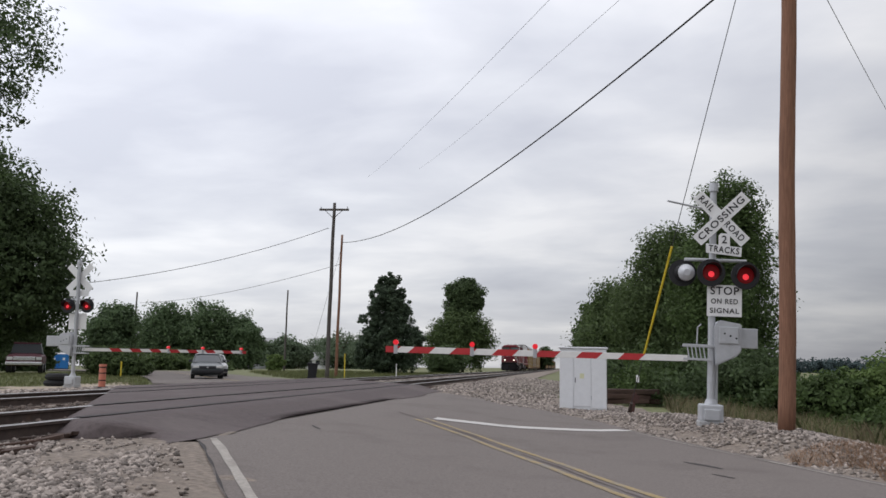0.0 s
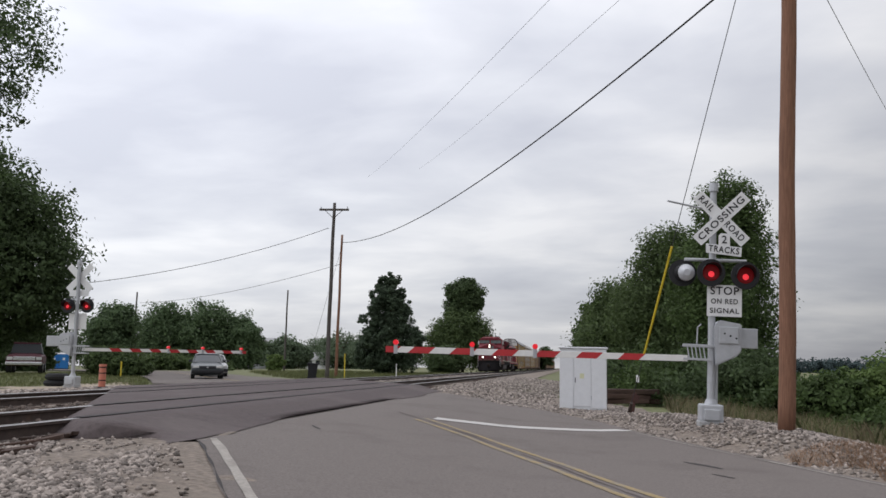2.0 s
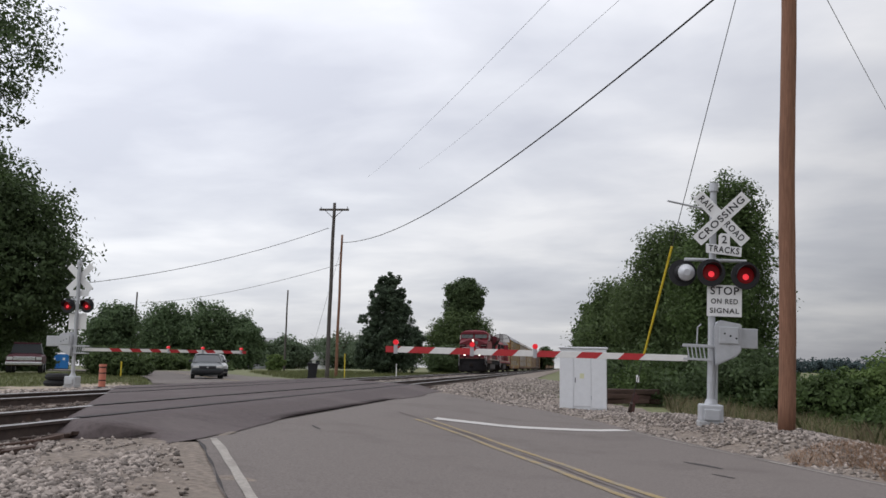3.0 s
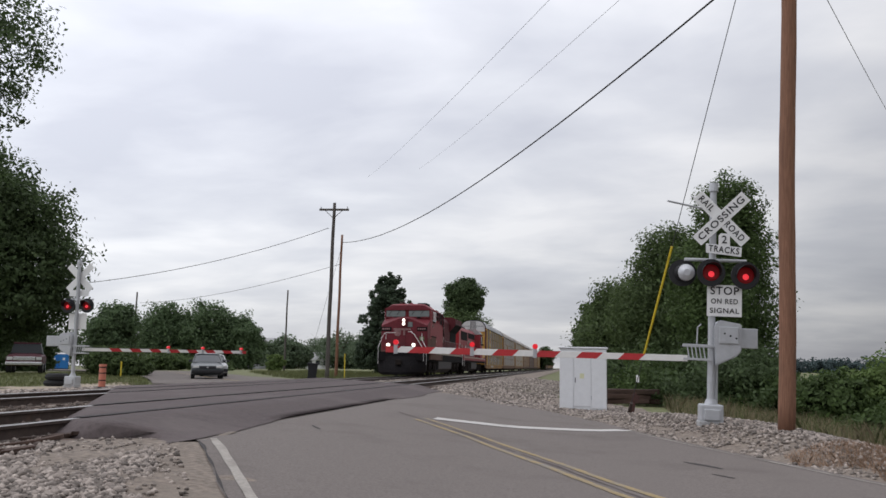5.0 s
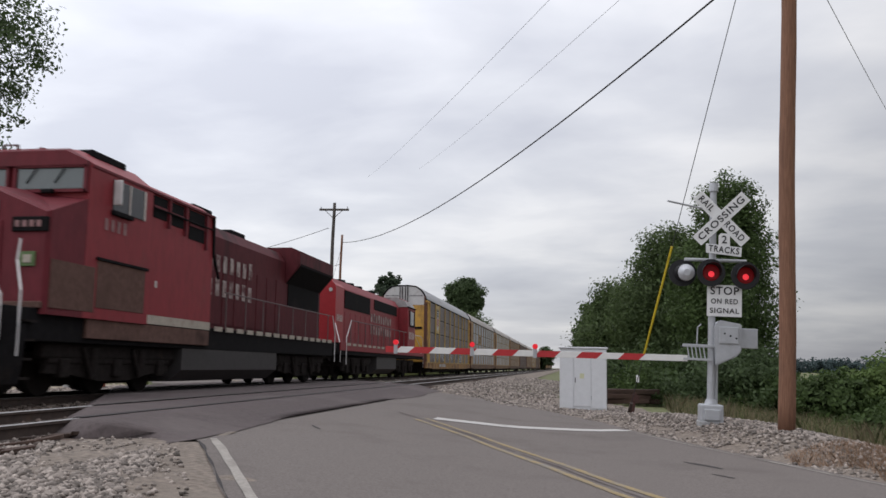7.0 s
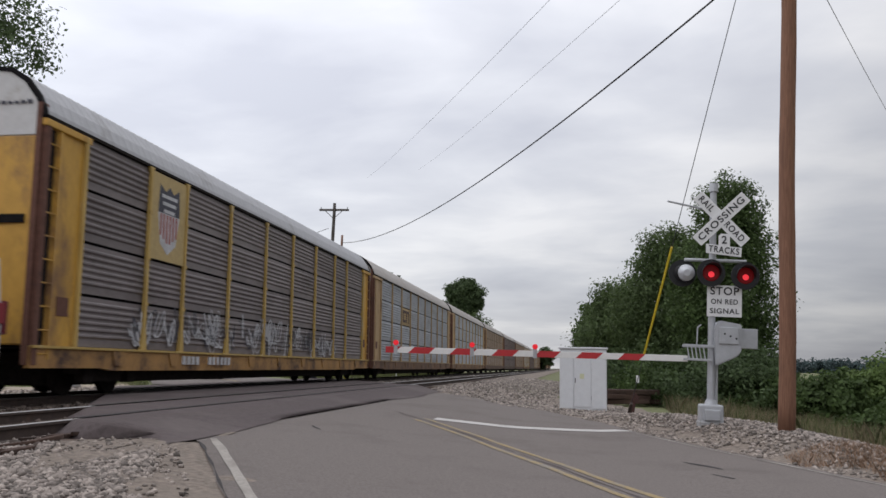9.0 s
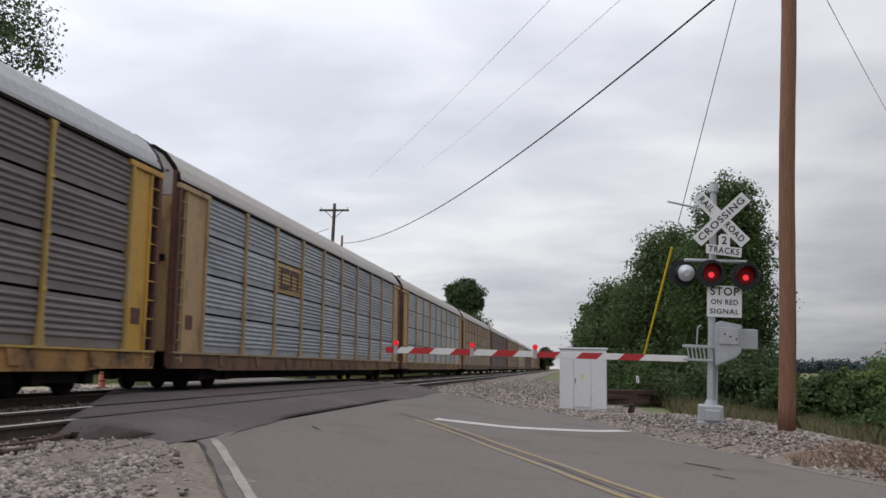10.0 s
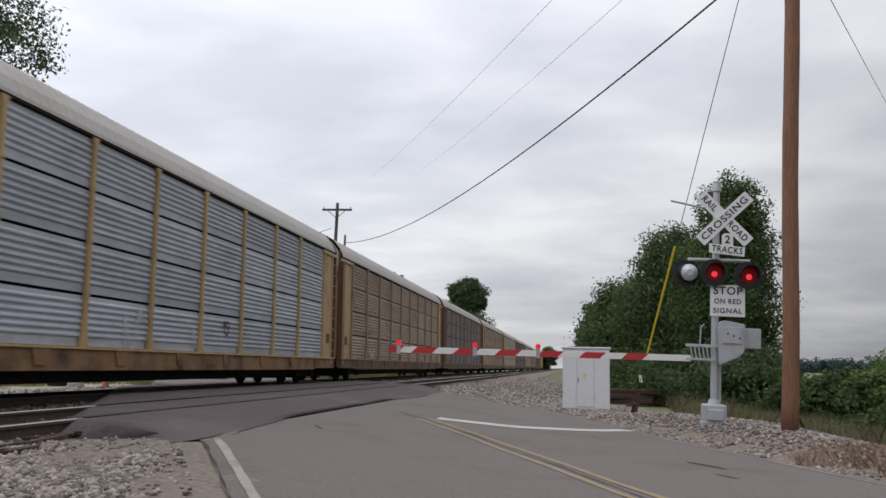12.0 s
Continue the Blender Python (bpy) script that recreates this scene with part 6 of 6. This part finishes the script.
def autorack(mats, roof, end, length, label, logo=None, tags=0, seed=0, cap=None):
    """Enclosed car carrier; y = 0 at the middle, front to -y."""
    a = thing("autorack_car", label, "railway car", group="autorack cars")
    h = length / 2
    bay = 1.45 if length < 27 else 1.8
    posts = POSTS_SHORT if length < 27 else POSTS_LONG
    part("deck_core", box(B(), -1.42, 1.42, -h + 0.15, h - 0.15, 0.9, 5.0), M_SOOTSHADE, a)
    logo_bay = {"shield": 1, "block": 2}.get(logo, -1)
    for s in (-1, 1):
        edges = (bay,) + posts + (length - bay,)
        spans = list(zip(edges, edges[1:])) if s > 0 else [(bay, length - bay)]
        for c, (z0, z1) in enumerate(zip(COURSES, COURSES[1:])):
            for k, (d0, d1) in enumerate(spans):
                painted = s > 0 and logo == "block" and k == logo_bay and c == 2
                part("side_panel", prism(B(), panel_outline(s, z0, z1), "y", -h + d0 + 0.01, -h + d1 - 0.01), M_LOGOTAN if painted else mats["panel"], a, "tan painted emblem panel" if painted else "")
        for k, d in enumerate(posts):
            y = -h + d
            bm = B()
            prism(bm, [(y - 0.055, 1.45), (y - 0.13, 0.93), (y + 0.13, 0.93), (y + 0.055, 1.45), (y + 0.045, 4.86), (y + 0.11, 5.03), (y - 0.11, 5.03), (y - 0.045, 4.86)], "x", s * 1.5, s * 1.57)
            pt = part("side_post", bm, mats["post"], a)
            if s > 0:
                for z in COURSES[1:4]:
                    part("post_clip", box(B(), 1.565, 1.585, y - 0.075, y + 0.075, z - 0.04, z + 0.04, 0.004), mats["post"], pt)
        part("top_rail", box(B(), min(s * 1.46, s * 1.54), max(s * 1.46, s * 1.54), -h + 0.1, h - 0.1, 5.02, 5.09, 0.01), M_GRIME, a)
        sill = prism(B(), [(-h + 0.05, 0.93), (-h + 0.05, 0.55), (-h + 2.4, 0.55), (-h + 2.9, 0.5), (h - 2.9, 0.5), (h - 2.4, 0.55), (h - 0.05, 0.55), (h - 0.05, 0.93)], "x", s * 1.4, s * 1.53)
        sl = part("side_sill", sill, mats["sill"], a, "rust-streaked side sill")
        part("sill_lip", box(B(), min(s * 1.4, s * 1.575), max(s * 1.4, s * 1.575), -h + 0.05, h - 0.05, 0.9, 0.95, 0.005), mats["post"], a)
        for k in range(9):
            y = -h + 2.8 + k * (length - 5.6) / 8
            part("sill_bracket", prism(B(), [(y, 0.9), (y + 0.12, 0.6), (y + 0.42, 0.6), (y + 0.54, 0.9)], "x", s * 1.5, s * 1.56), mats["sill"], sl)
        # flat corner bays with ladders
        for t in (-1, 1):
            ya, yb = sorted((t * (h - 0.45), t * (h - bay + 0.05)))
            part("corner_panel", box(B(), min(s * 1.42, s * 1.5), max(s * 1.42, s * 1.5), ya, yb, 0.95, 4.9, 0.01), end, a)
            part("corner_header", box(B(), min(s * 1.42, s * 1.56), max(s * 1.42, s * 1.56), *sorted((t * (h - 0.02), t * (h - bay - 0.1))), 4.88, 5.01, 0.015), end, a)
            part("corner_post", box(B(), min(s * 1.4, s * 1.55), max(s * 1.4, s * 1.55), min(t * (h - 0.05), t * (h - 0.2)), max(t * (h - 0.05), t * (h - 0.2)), 0.6, 5.0, 0.015), M_ENDRUST, a, "rusty corner post")
            part("recess_strip", box(B(), min(s * 1.4, s * 1.46), max(s * 1.4, s * 1.46), min(t * (h - 0.2), t * (h - 0.45)), max(t * (h - 0.2), t * (h - 0.45)), 0.9, 4.95), M_GRIME, a, "dark recess beside the corner post")
            part("inner_post", box(B(), min(s * 1.4, s * 1.57), max(s * 1.4, s * 1.57), min(t * (h - bay + 0.1), t * (h - bay)), max(t * (h - bay + 0.1), t * (h - bay)), 0.93, 5.0, 0.015), mats["post"], a)
            ld = B()
            for k in range(10):
                rod(ld, (s * 1.53, t * (h - 0.2), 0.8 + 0.42 * k), (s * 1.53, t * (h - 0.55), 0.8 + 0.42 * k), 0.015, 0.015, 5)
            box(ld, min(s * 1.5, s * 1.54), max(s * 1.5, s * 1.54), min(t * (h - 0.5), t * (h - 0.58)), max(t * (h - 0.5), t * (h - 0.58)), 0.7, 4.9)
            part("ladder", ld, end, a)
            part("placard", box(B(), min(s * 1.5, s * 1.51), max(s * 1.5, s * 1.51), *sorted((t * (h - 0.75), t * (h - 1.15))), 1.5, 1.85, 0.003), M_ENDRUST, a, "rusty placard holder")
    ring = list(ROOF_RING) + [(-x, z) for x, z in reversed(ROOF_RING)]
    rf = loft(B(), [[(x, y, z) for x, z in ring] for y in (-h + 0.05, h - 0.05)])
    rp = part("roof", rf, roof, a, "pale corrugated metal roof")
    n = int(length / 0.3)
    ribs = B()
    for k in range(n):
        y = -h + 0.4 + (length - 0.8) * k / (n - 1)
        lo = [ribs.verts.new((x * 1.001, y - 0.06, z + 0.002)) for x, z in ring]
        mid = [ribs.verts.new((x * 1.004, y, z + 0.009)) for x, z in ring]
        hi = [ribs.verts.new((x * 1.001, y + 0.06, z + 0.002)) for x, z in ring]
        for i in range(len(ring) - 1):
            ribs.faces.new((lo[i], mid[i], mid[i + 1], lo[i + 1]))
            ribs.faces.new((mid[i], hi[i], hi[i + 1], mid[i + 1]))
    part("roof_corrugation", ribs, roof, rp)["kind"] = "stuff"
    # end doors, end roof panel, couplers
    for t in (-1, 1):
        y0, y1 = sorted((t * (h - 0.02), t * (h - 0.12)))
        for s in (-1, 1):
            part("end_door", box(B(), min(s * 0.03, s * 1.36), max(s * 0.03, s * 1.36), y0, y1, 0.95, 4.7, 0.03), end, a)
            part("door_slot", box(B(), min(s * 0.4, s * 1.25), max(s * 0.4, s * 1.25), t * h - 0.014, t * h + 0.008, 3.1, 3.26), M_SOOTSHADE, a, "dark slot in the end door")
            part("end_corner", box(B(), min(s * 1.36, s * 1.46), max(s * 1.36, s * 1.46), min(t * (h + 0.01), t * (h - 0.2)), max(t * (h + 0.01), t * (h - 0.2)), 0.6, 5.3, 0.01), M_ENDRUST, a, "dark rusty corner edge")
            for x in (0.1, 0.26):
                part("door_rod", rod(B(), (s * x, t * (h + 0.05), 1.0), (s * x, t * (h + 0.05), 5.9), 0.03, 0.03, 6), M_GRIME, a)
            rng = random.Random(seed + 3)
            for k in range(7):
                x = s * (0.42 + 0.13 * k)
                part("marking_bar", box(B(), x - 0.045, x + 0.045, t * h - 0.002, t * h + 0.006, 5.28, 5.28 + rng.uniform(0.05, 0.08)), M_LOGODARK, a)
        part("end_cap", prism(B(), [(-1.44, 4.71), (1.44, 4.71), (1.47, 5.18), (1.35, 5.42), (1.1, 5.73), (0.8, 5.92), (-0.8, 5.92), (-1.1, 5.73), (-1.35, 5.42), (-1.47, 5.18)], "y", y0, y1), cap or roof, a, "pale upper end panel")
        part("roof_edge", prism(B(), [(x * 1.01, z + 0.01) for x, z in ring] + [(x * 0.965, z - 0.07) for x, z in reversed(ring)], "y", t * (h - 0.0), t * (h - 0.1)), M_SOOTSHADE, a, "black roof edge trim")
        for k, x in enumerate((-0.14, 0.14)):
            part("lock_box", box(B(), x - 0.07, x + 0.07, min(t * h, t * (h + 0.1)), max(t * h, t * (h + 0.1)), 4.3 - 0.9 * k, 4.65 - 0.9 * k, 0.02), M_GRIME, a)
        part("coupler", box(box(B(), -0.12, 0.12, min(t * (h - 0.3), t * (h + 0.55)), max(t * (h - 0.3), t * (h + 0.55)), 0.76, 1.0, 0.03), -0.18, 0.18, min(t * (h + 0.3), t * (h + 0.56)), max(t * (h + 0.3), t * (h + 0.56)), 0.72, 1.04, 0.04), M_GRIME, a)
    # sill and gear filler box, added to keep the space underneath dark
    part("underside_filler", box(B(), -1.15, 1.15, -h + 4.5, h - 4.5, 0.26, 0.6, 0.05), M_GRIME, a)
    truck(a, -h + 3.2, 2, 1.75, r=0.42)
    truck(a, h - 3.2, 2, 1.75, r=0.42)
    if logo == "shield":
        for k in (0, 1, 2, 3, 6, 7, 8, 9, 10, 11):
            part("marking_bar", box(B(), 1.53, 1.566, -h + 6.15 + 0.26 * k, -h + 6.3 + 0.26 * k, 0.64, 0.84), M_PAINTPALE, a)
        y1 = -h + posts[0]
        w = posts[1] - posts[0]
        lp = part("logo_panel", box(B(), 1.515, 1.54, y1 + 0.03, y1 + w - 0.03, 3.0, 4.98), M_LOGOYELLOW, a, "yellow panel with a striped shield shape")
        yc, zc = y1 + w / 2, 4.0
        out = [(yc - 0.5, 0.75 + zc), (yc - 0.2, 0.6 + zc), (yc, 0.75 + zc), (yc + 0.2, 0.6 + zc), (yc + 0.5, 0.75 + zc), (yc + 0.56, 0.1 + zc), (yc + 0.4, -0.6 + zc), (yc, -0.85 + zc), (yc - 0.4, -0.6 + zc), (yc - 0.56, 0.1 + zc)]
        part("shield", prism(B(), out, "x", 1.54, 1.544), M_PAINTPALE, lp)
        part("shield_band", prism(B(), out[:6] + out[9:], "x", 1.544, 1.547), M_LOGODARK, lp)
        for k in range(3):
            part("band_bar", box(B(), 1.547, 1.55, yc - 0.4 + 0.06 * k, yc + 0.4 - 0.06 * k, zc + 0.46 - 0.17 * k, zc + 0.54 - 0.17 * k), M_PAINTPALE, lp)
        for k in range(6):
            part("shield_stripe", box(B(), 1.544, 1.548, yc - 0.44 + 0.16 * k, yc - 0.36 + 0.16 * k, zc - 0.62 + 0.08 * abs(k - 2.5), zc + 0.08), M_LOGORED, lp)
    if logo == "block":
        y1, w = -h + posts[1], posts[2] - posts[1]
        for k, (f0, f1) in enumerate(((0.2, 0.5), (0.56, 0.86))):
            ya, yb = y1 + w * f0, y1 + w * f1
            bm = box(B(), 1.506, 1.518, ya, ya + 0.15, 3.16, 3.84)
            box(bm, 1.506, 1.518, ya + 0.15, yb, 3.7, 3.84)
            box(bm, 1.506, 1.518, *((ya + 0.15, yb) if k == 0 else (yb - 0.15, yb)), 3.16, *((3.3,) if k == 0 else (3.7,)))
            part("emblem_bar", bm, M_LOGOWORN, a, "worn dark brown emblem stroke")
    rng = random.Random(seed)
    # sprayed scrawl: looping ribbons of paint low on the side
    for k in range(tags):
        y0 = -h + 3.6 + (k % 4) * (length * 0.62 / 4) + rng.random() * length * 0.16
        z0 = 1.2 + 0.6 * rng.random() ** 1.4
        a0, a1, p0, w = rng.uniform(0.1, 0.4), rng.uniform(0.12, 0.35), rng.uniform(0, 6.28), rng.uniform(0.01, 0.03)
        turns = rng.uniform(0.5, 1.4)
        bm, x, n = B(), 1.5135 + 0.0004 * k, 18
        pts = [Vector((x, y0 + a0 * math.sin(p0 + turns * 6.28 * j / n) + 0.35 * j / n, z0 + a1 * math.sin(1.7 * p0 + 1.6 * turns * 6.28 * j / n))) for j in range(n + 1)]
        rows = []
        for j, p in enumerate(pts):
            d = (pts[min(n, j + 1)] - pts[max(0, j - 1)]).normalized().cross(Vector((1, 0, 0))) * w
            rows.append((bm.verts.new(p - d), bm.verts.new(p + d)))
        for j in range(n):
            bm.faces.new((rows[j][0], rows[j + 1][0], rows[j + 1][1], rows[j][1]))
        part("sprayed_scrawl", bm, M_PAINTPALE if k % 3 else M_PAINTDARK, a)
    return a


TRAIN = []          # each unit with its offset behind the ditch lights at the start
lead = locomotive_lead()
TRAIN.append((lead, 0.0))
second = locomotive_second()
TRAIN.append((second, 21.6))
PITCH = 29.28
FIRST_GAP = 71.0
racks = [
    (autorack(RACKS[0], M_ROOFGREY, M_ENDYELLOW, 26.4, "soiled grey car carrier with yellow posts and scrawls", "shield", 90, 1, M_CAPWHITE), FIRST_GAP - 0.4 - 13.2),
    (autorack(RACKS[1], M_ROOFWARM, M_ENDTAN, 28.4, "blue-grey corrugated car carrier with tan posts", "block", 0, 2), FIRST_GAP + PITCH * 0.5),
    (autorack(RACKS[2], M_ROOFWARM, M_ENDTAN, 28.4, "pale grey corrugated car carrier with ochre posts", None, 6, 3), FIRST_GAP + PITCH * 1.5),
    (autorack(RACKS[3], M_ROOFWARM, M_ENDTAN, 28.4, "rusty tan corrugated car carrier with worn roof", None, 10, 4), FIRST_GAP + PITCH * 2.5),
    (autorack(RACKS[4], M_ROOFWARM, M_ENDRUST, 28.4, "dark maroon grimy car carrier with pale roof", None, 0, 5), FIRST_GAP + PITCH * 3.5),
]
TRAIN += racks
order = [3, 2, 4, 1, 3, 4, 2, 3, 1, 4, 3]
for k, i in enumerate(order):
    off = FIRST_GAP + PITCH * (4.5 + k)
    TRAIN.append((copy_thing(racks[i][0], pose(TRACK_FAR, 165.3 + off, RAIL)), off))


# ---- loose stones and tall grass ----
ICO = bmesh.new()
bmesh.ops.create_icosphere(ICO, subdivisions=1, radius=1)
ICO_V = np.array([v.co[:] for v in ICO.verts])
ICO_F = np.array([[v.index for v in f.verts] for f in ICO.faces])
ICO.free()


def stones(name, spots, size, seed, label, material=None):
    """Angular stones lying at the given (x, y) spots, as one mesh."""
    rng = np.random.default_rng(seed)
    n = len(spots)
    z = np.array([ground_z(x, y) for x, y in spots])
    r = size * (0.5 + 0.9 * rng.random(n) ** 1.6)
    v = ICO_V[None] * (1 + 0.42 * rng.normal(size=(n, 12, 1)).clip(-1.2, 1.2))
    v = v * (r[:, None] * (0.7 + 0.6 * rng.random((n, 3))))[:, None, :]
    a = rng.random(n) * 6.283
    c, s = np.cos(a)[:, None], np.sin(a)[:, None]
    x, y = v[..., 0] * c - v[..., 1] * s, v[..., 0] * s + v[..., 1] * c
    v = np.stack([x + spots[:, 0, None], y + spots[:, 1, None], v[..., 2] * 0.75 + (z + r * 0.28)[:, None]], -1).reshape(-1, 3)
    f = (ICO_F[None] + 12 * np.arange(n)[:, None, None]).reshape(-1, 3)
    me = bpy.data.meshes.new(name)
    me.vertices.add(len(v))
    me.vertices.foreach_set("co", v.astype(np.float32).ravel())
    me.loops.add(3 * len(f))
    me.loops.foreach_set("vertex_index", f.astype(np.int32).ravel())
    me.polygons.add(len(f))
    me.polygons.foreach_set("loop_start", np.arange(0, 3 * len(f), 3, dtype=np.int32))
    me.materials.append(material or M_STONE)
    me.update(calc_edges=True)
    return tagged(new(name, me), label, "gravel", kind="stuff")


def spots(x0, x1, y0, y1, count, keep, seed, from_edge=False):
    """Scattered (x, y) points; off is counted across the road, or from its right edge."""
    rng = np.random.default_rng(seed)
    p = np.stack([rng.uniform(x0, x1, count), rng.uniform(y0, y1, count)], 1)
    off = 0.894 * p[:, 0] + 0.447 * p[:, 1]
    if from_edge:
        off = off - np.array([right_edge(0.894 * y - 0.447 * x) for x, y in p])
    patch = np.array([noise.noise((x * 0.9, y * 0.9, seed)) for x, y in p])
    return p[keep(p[:, 0], p[:, 1], off, patch)]


stones("ballast_stones", spots(-6.2, -1.5, 2.5, 11.5, 37000, lambda x, y, o, n: (o < 0.1 + 0.3 * n) & (o > -6) & ((o < -0.8) | (x > -4.05)), 1), 0.025, 1, "loose pale crushed stones beside the tracks")
stones("verge_stones", spots(-5, 0, 2.5, 10.5, 5000, lambda x, y, o, n: (o < 0.35) & (o > -1.2) & (x < -1), 2), 0.02, 2, "small pale stones on the dusty verge")
stones("shoulder_stones", spots(-4.3, 6.2, 4, 28, 62000, lambda x, y, o, n: (o > 0.05 + 0.15 * n) & (0.894 * x + 0.447 * y < 11.6 + 2.4 * (x < 1.7) + 0.8 * n) & ((o > 0.6) | (n > -0.1)), 3, True), 0.028, 3, "loose pale crushed stones on the road shoulder")
stones("bank_stones", spots(-5.0, -0.3, 24, 75, 9500, lambda x, y, o, n: (o > 9.2) & (x < -0.3 + 0.6 * n), 4), 0.045, 4, "pale crushed stones on the track bank")
stones("track_stones", spots(-13.3, -5.0, 1, 24, 9000, lambda x, y, o, n: (o < -0.9) & (np.abs(np.abs(x - TRACK_NEAR) - 0.75) > 0.1) & (np.abs(np.abs(x - TRACK_FAR) - 0.75) > 0.1), 5), 0.04, 5, "dark dusty crushed stones between the rails",
       mat("dusty_ballast", (0.1, 0.078, 0.066), 0.95, grain=0.3, grain_scale=12, island=0.45))
stones("far_bank_stones", spots(-15.5, -13.0, 20, 32, 2500, lambda x, y, o, n: o < -0.6, 6), 0.05, 6, "pale crushed stones beyond the tracks")
stones("far_side_stones", spots(-13.2, -9, 40, 90, 5000, lambda x, y, o, n: (o > 9.4) & ((x < -12.2) | ((x > -9.9) & (x < -9.0))), 7), 0.06, 7, "crushed stones between the tracks")
M_SAND = mat("sandy_gravel", (0.3, 0.25, 0.19), 0.95, grain=0.3, grain_scale=10, wear=0.4, wear_colour=(0.24, 0.17, 0.11), wear_scale=0.8, bump=0.6)
tagged(sheet("sand_patch", list(np.arange(-24, -12.8, 0.35)), list(np.arange(18, 40, 0.5)), -0.02, M_SAND, rough=0.03,
             keep=lambda x, y: x * 0.894 + y * 0.447 < -0.5 and x > -18.8 + 0.13 * (30 - y) + 1.6 * noise.noise((x * 0.5, y * 0.4, 1))), "sandy gravel ground around the far signal", "gravel", kind="structure")


def blades(name, p, height, width, seed, material, label, droop=0.35):
    rng = np.random.default_rng(seed)
    n = len(p)
    z = np.array([ground_z(x, y) for x, y in p]) - 0.06
    base = np.stack([p[:, 0], p[:, 1], z], 1)
    h = height * (0.45 + 0.75 * rng.random(n))[:, None]
    a = rng.random(n) * 6.283
    side = np.stack([np.cos(a), np.sin(a), np.zeros(n)], 1) * (width * (0.6 + 0.8 * rng.random(n)))[:, None]
    lean = rng.normal(size=(n, 3)) * droop
    lean[:, 2] = 0
    mid = base + h * (np.array([0, 0, 0.6]) + lean * 0.35)
    top = base + h * (np.array([0, 0, 1.0]) + lean)
    v = np.stack([base - side, base + side, mid + side * 0.7, top, mid - side * 0.7], 1).reshape(-1, 3)
    me = bpy.data.meshes.new(name)
    me.vertices.add(5 * n)
    me.vertices.foreach_set("co", v.astype(np.float32).ravel())
    me.loops.add(5 * n)
    me.loops.foreach_set("vertex_index", np.arange(5 * n, dtype=np.int32))
    me.polygons.add(n)
    me.polygons.foreach_set("loop_start", np.arange(0, 5 * n, 5, dtype=np.int32))
    me.materials.append(material)
    me.update(calc_edges=True)
    return tagged(new(name, me), label, "grass", kind="stuff")


M_DRY = mat("dry_grass", (0.2, 0.165, 0.1), 0.9, grain=0.3, grain_scale=0.7, island=0.4, bump=0)
M_GREENGRASS = mat("tall_grass", (0.085, 0.1, 0.036), 0.9, grain=0.3, grain_scale=0.7, island=0.45, bump=0)
M_LAWN = mat("lawn_grass", (0.125, 0.14, 0.055), 0.9, grain=0.3, grain_scale=0.7, island=0.35, bump=0)
M_BROWNWEED = mat("brown_weeds", (0.3, 0.2, 0.135), 0.9, grain=0.3, grain_scale=0.7, island=0.4, bump=0)
field = lambda x, y, o, n: (o > 11.4 + 0.6 * n) & (x > 2.6 + 0.05 * (y - 20))
blades("dry_tall_grass", spots(1, 14, 5, 40, 56000, field, 11), 0.5, 0.003, 11, M_DRY, "tall dry tan grass behind the gravel shoulder")
blades("green_tall_grass", spots(1, 16, 5, 44, 55000, lambda x, y, o, n: field(x, y, o, n) & (n > -0.25), 12), 0.48, 0.004, 12, M_GREENGRASS, "tall green grass and weeds behind the shoulder")
blades("brown_weeds", spots(2.9, 6, 8.5, 14, 36000, lambda x, y, o, n: (o > 8.15 + 0.5 * n) & (o < 9.6 + 0.5 * n) & (y < 12.9), 13), 0.15, 0.003, 13, M_BROWNWEED, "low reddish brown weeds at the road edge", 0.4)
blades("lawn_tufts", spots(-34, -13.8, 24, 66, 40000, lambda x, y, o, n: ((o < -1.4) & (x < -19.5)) | ((o < 0.2) & (y > 33)), 14), 0.13, 0.012, 14, M_LAWN, "short mown grass beyond the tracks")
blades("roadside_grass", spots(-30, -12.9, 44, 110, 30000, lambda x, y, o, n: (o > 9.3) & (x < -14.2), 15), 0.25, 0.012, 15, M_LAWN, "rough grass between road and tracks")


def motions():
    """The whole train runs at an even speed along the far track."""
    for unit, off in TRAIN:
        walk(unit, [(t, pose(TRACK_FAR, 165.3 + off - SPEED * t, RAIL)) for t in (0, 1.5, 3, 4.5, 6, 7.5, 9, 10.5, 12)])


motions()
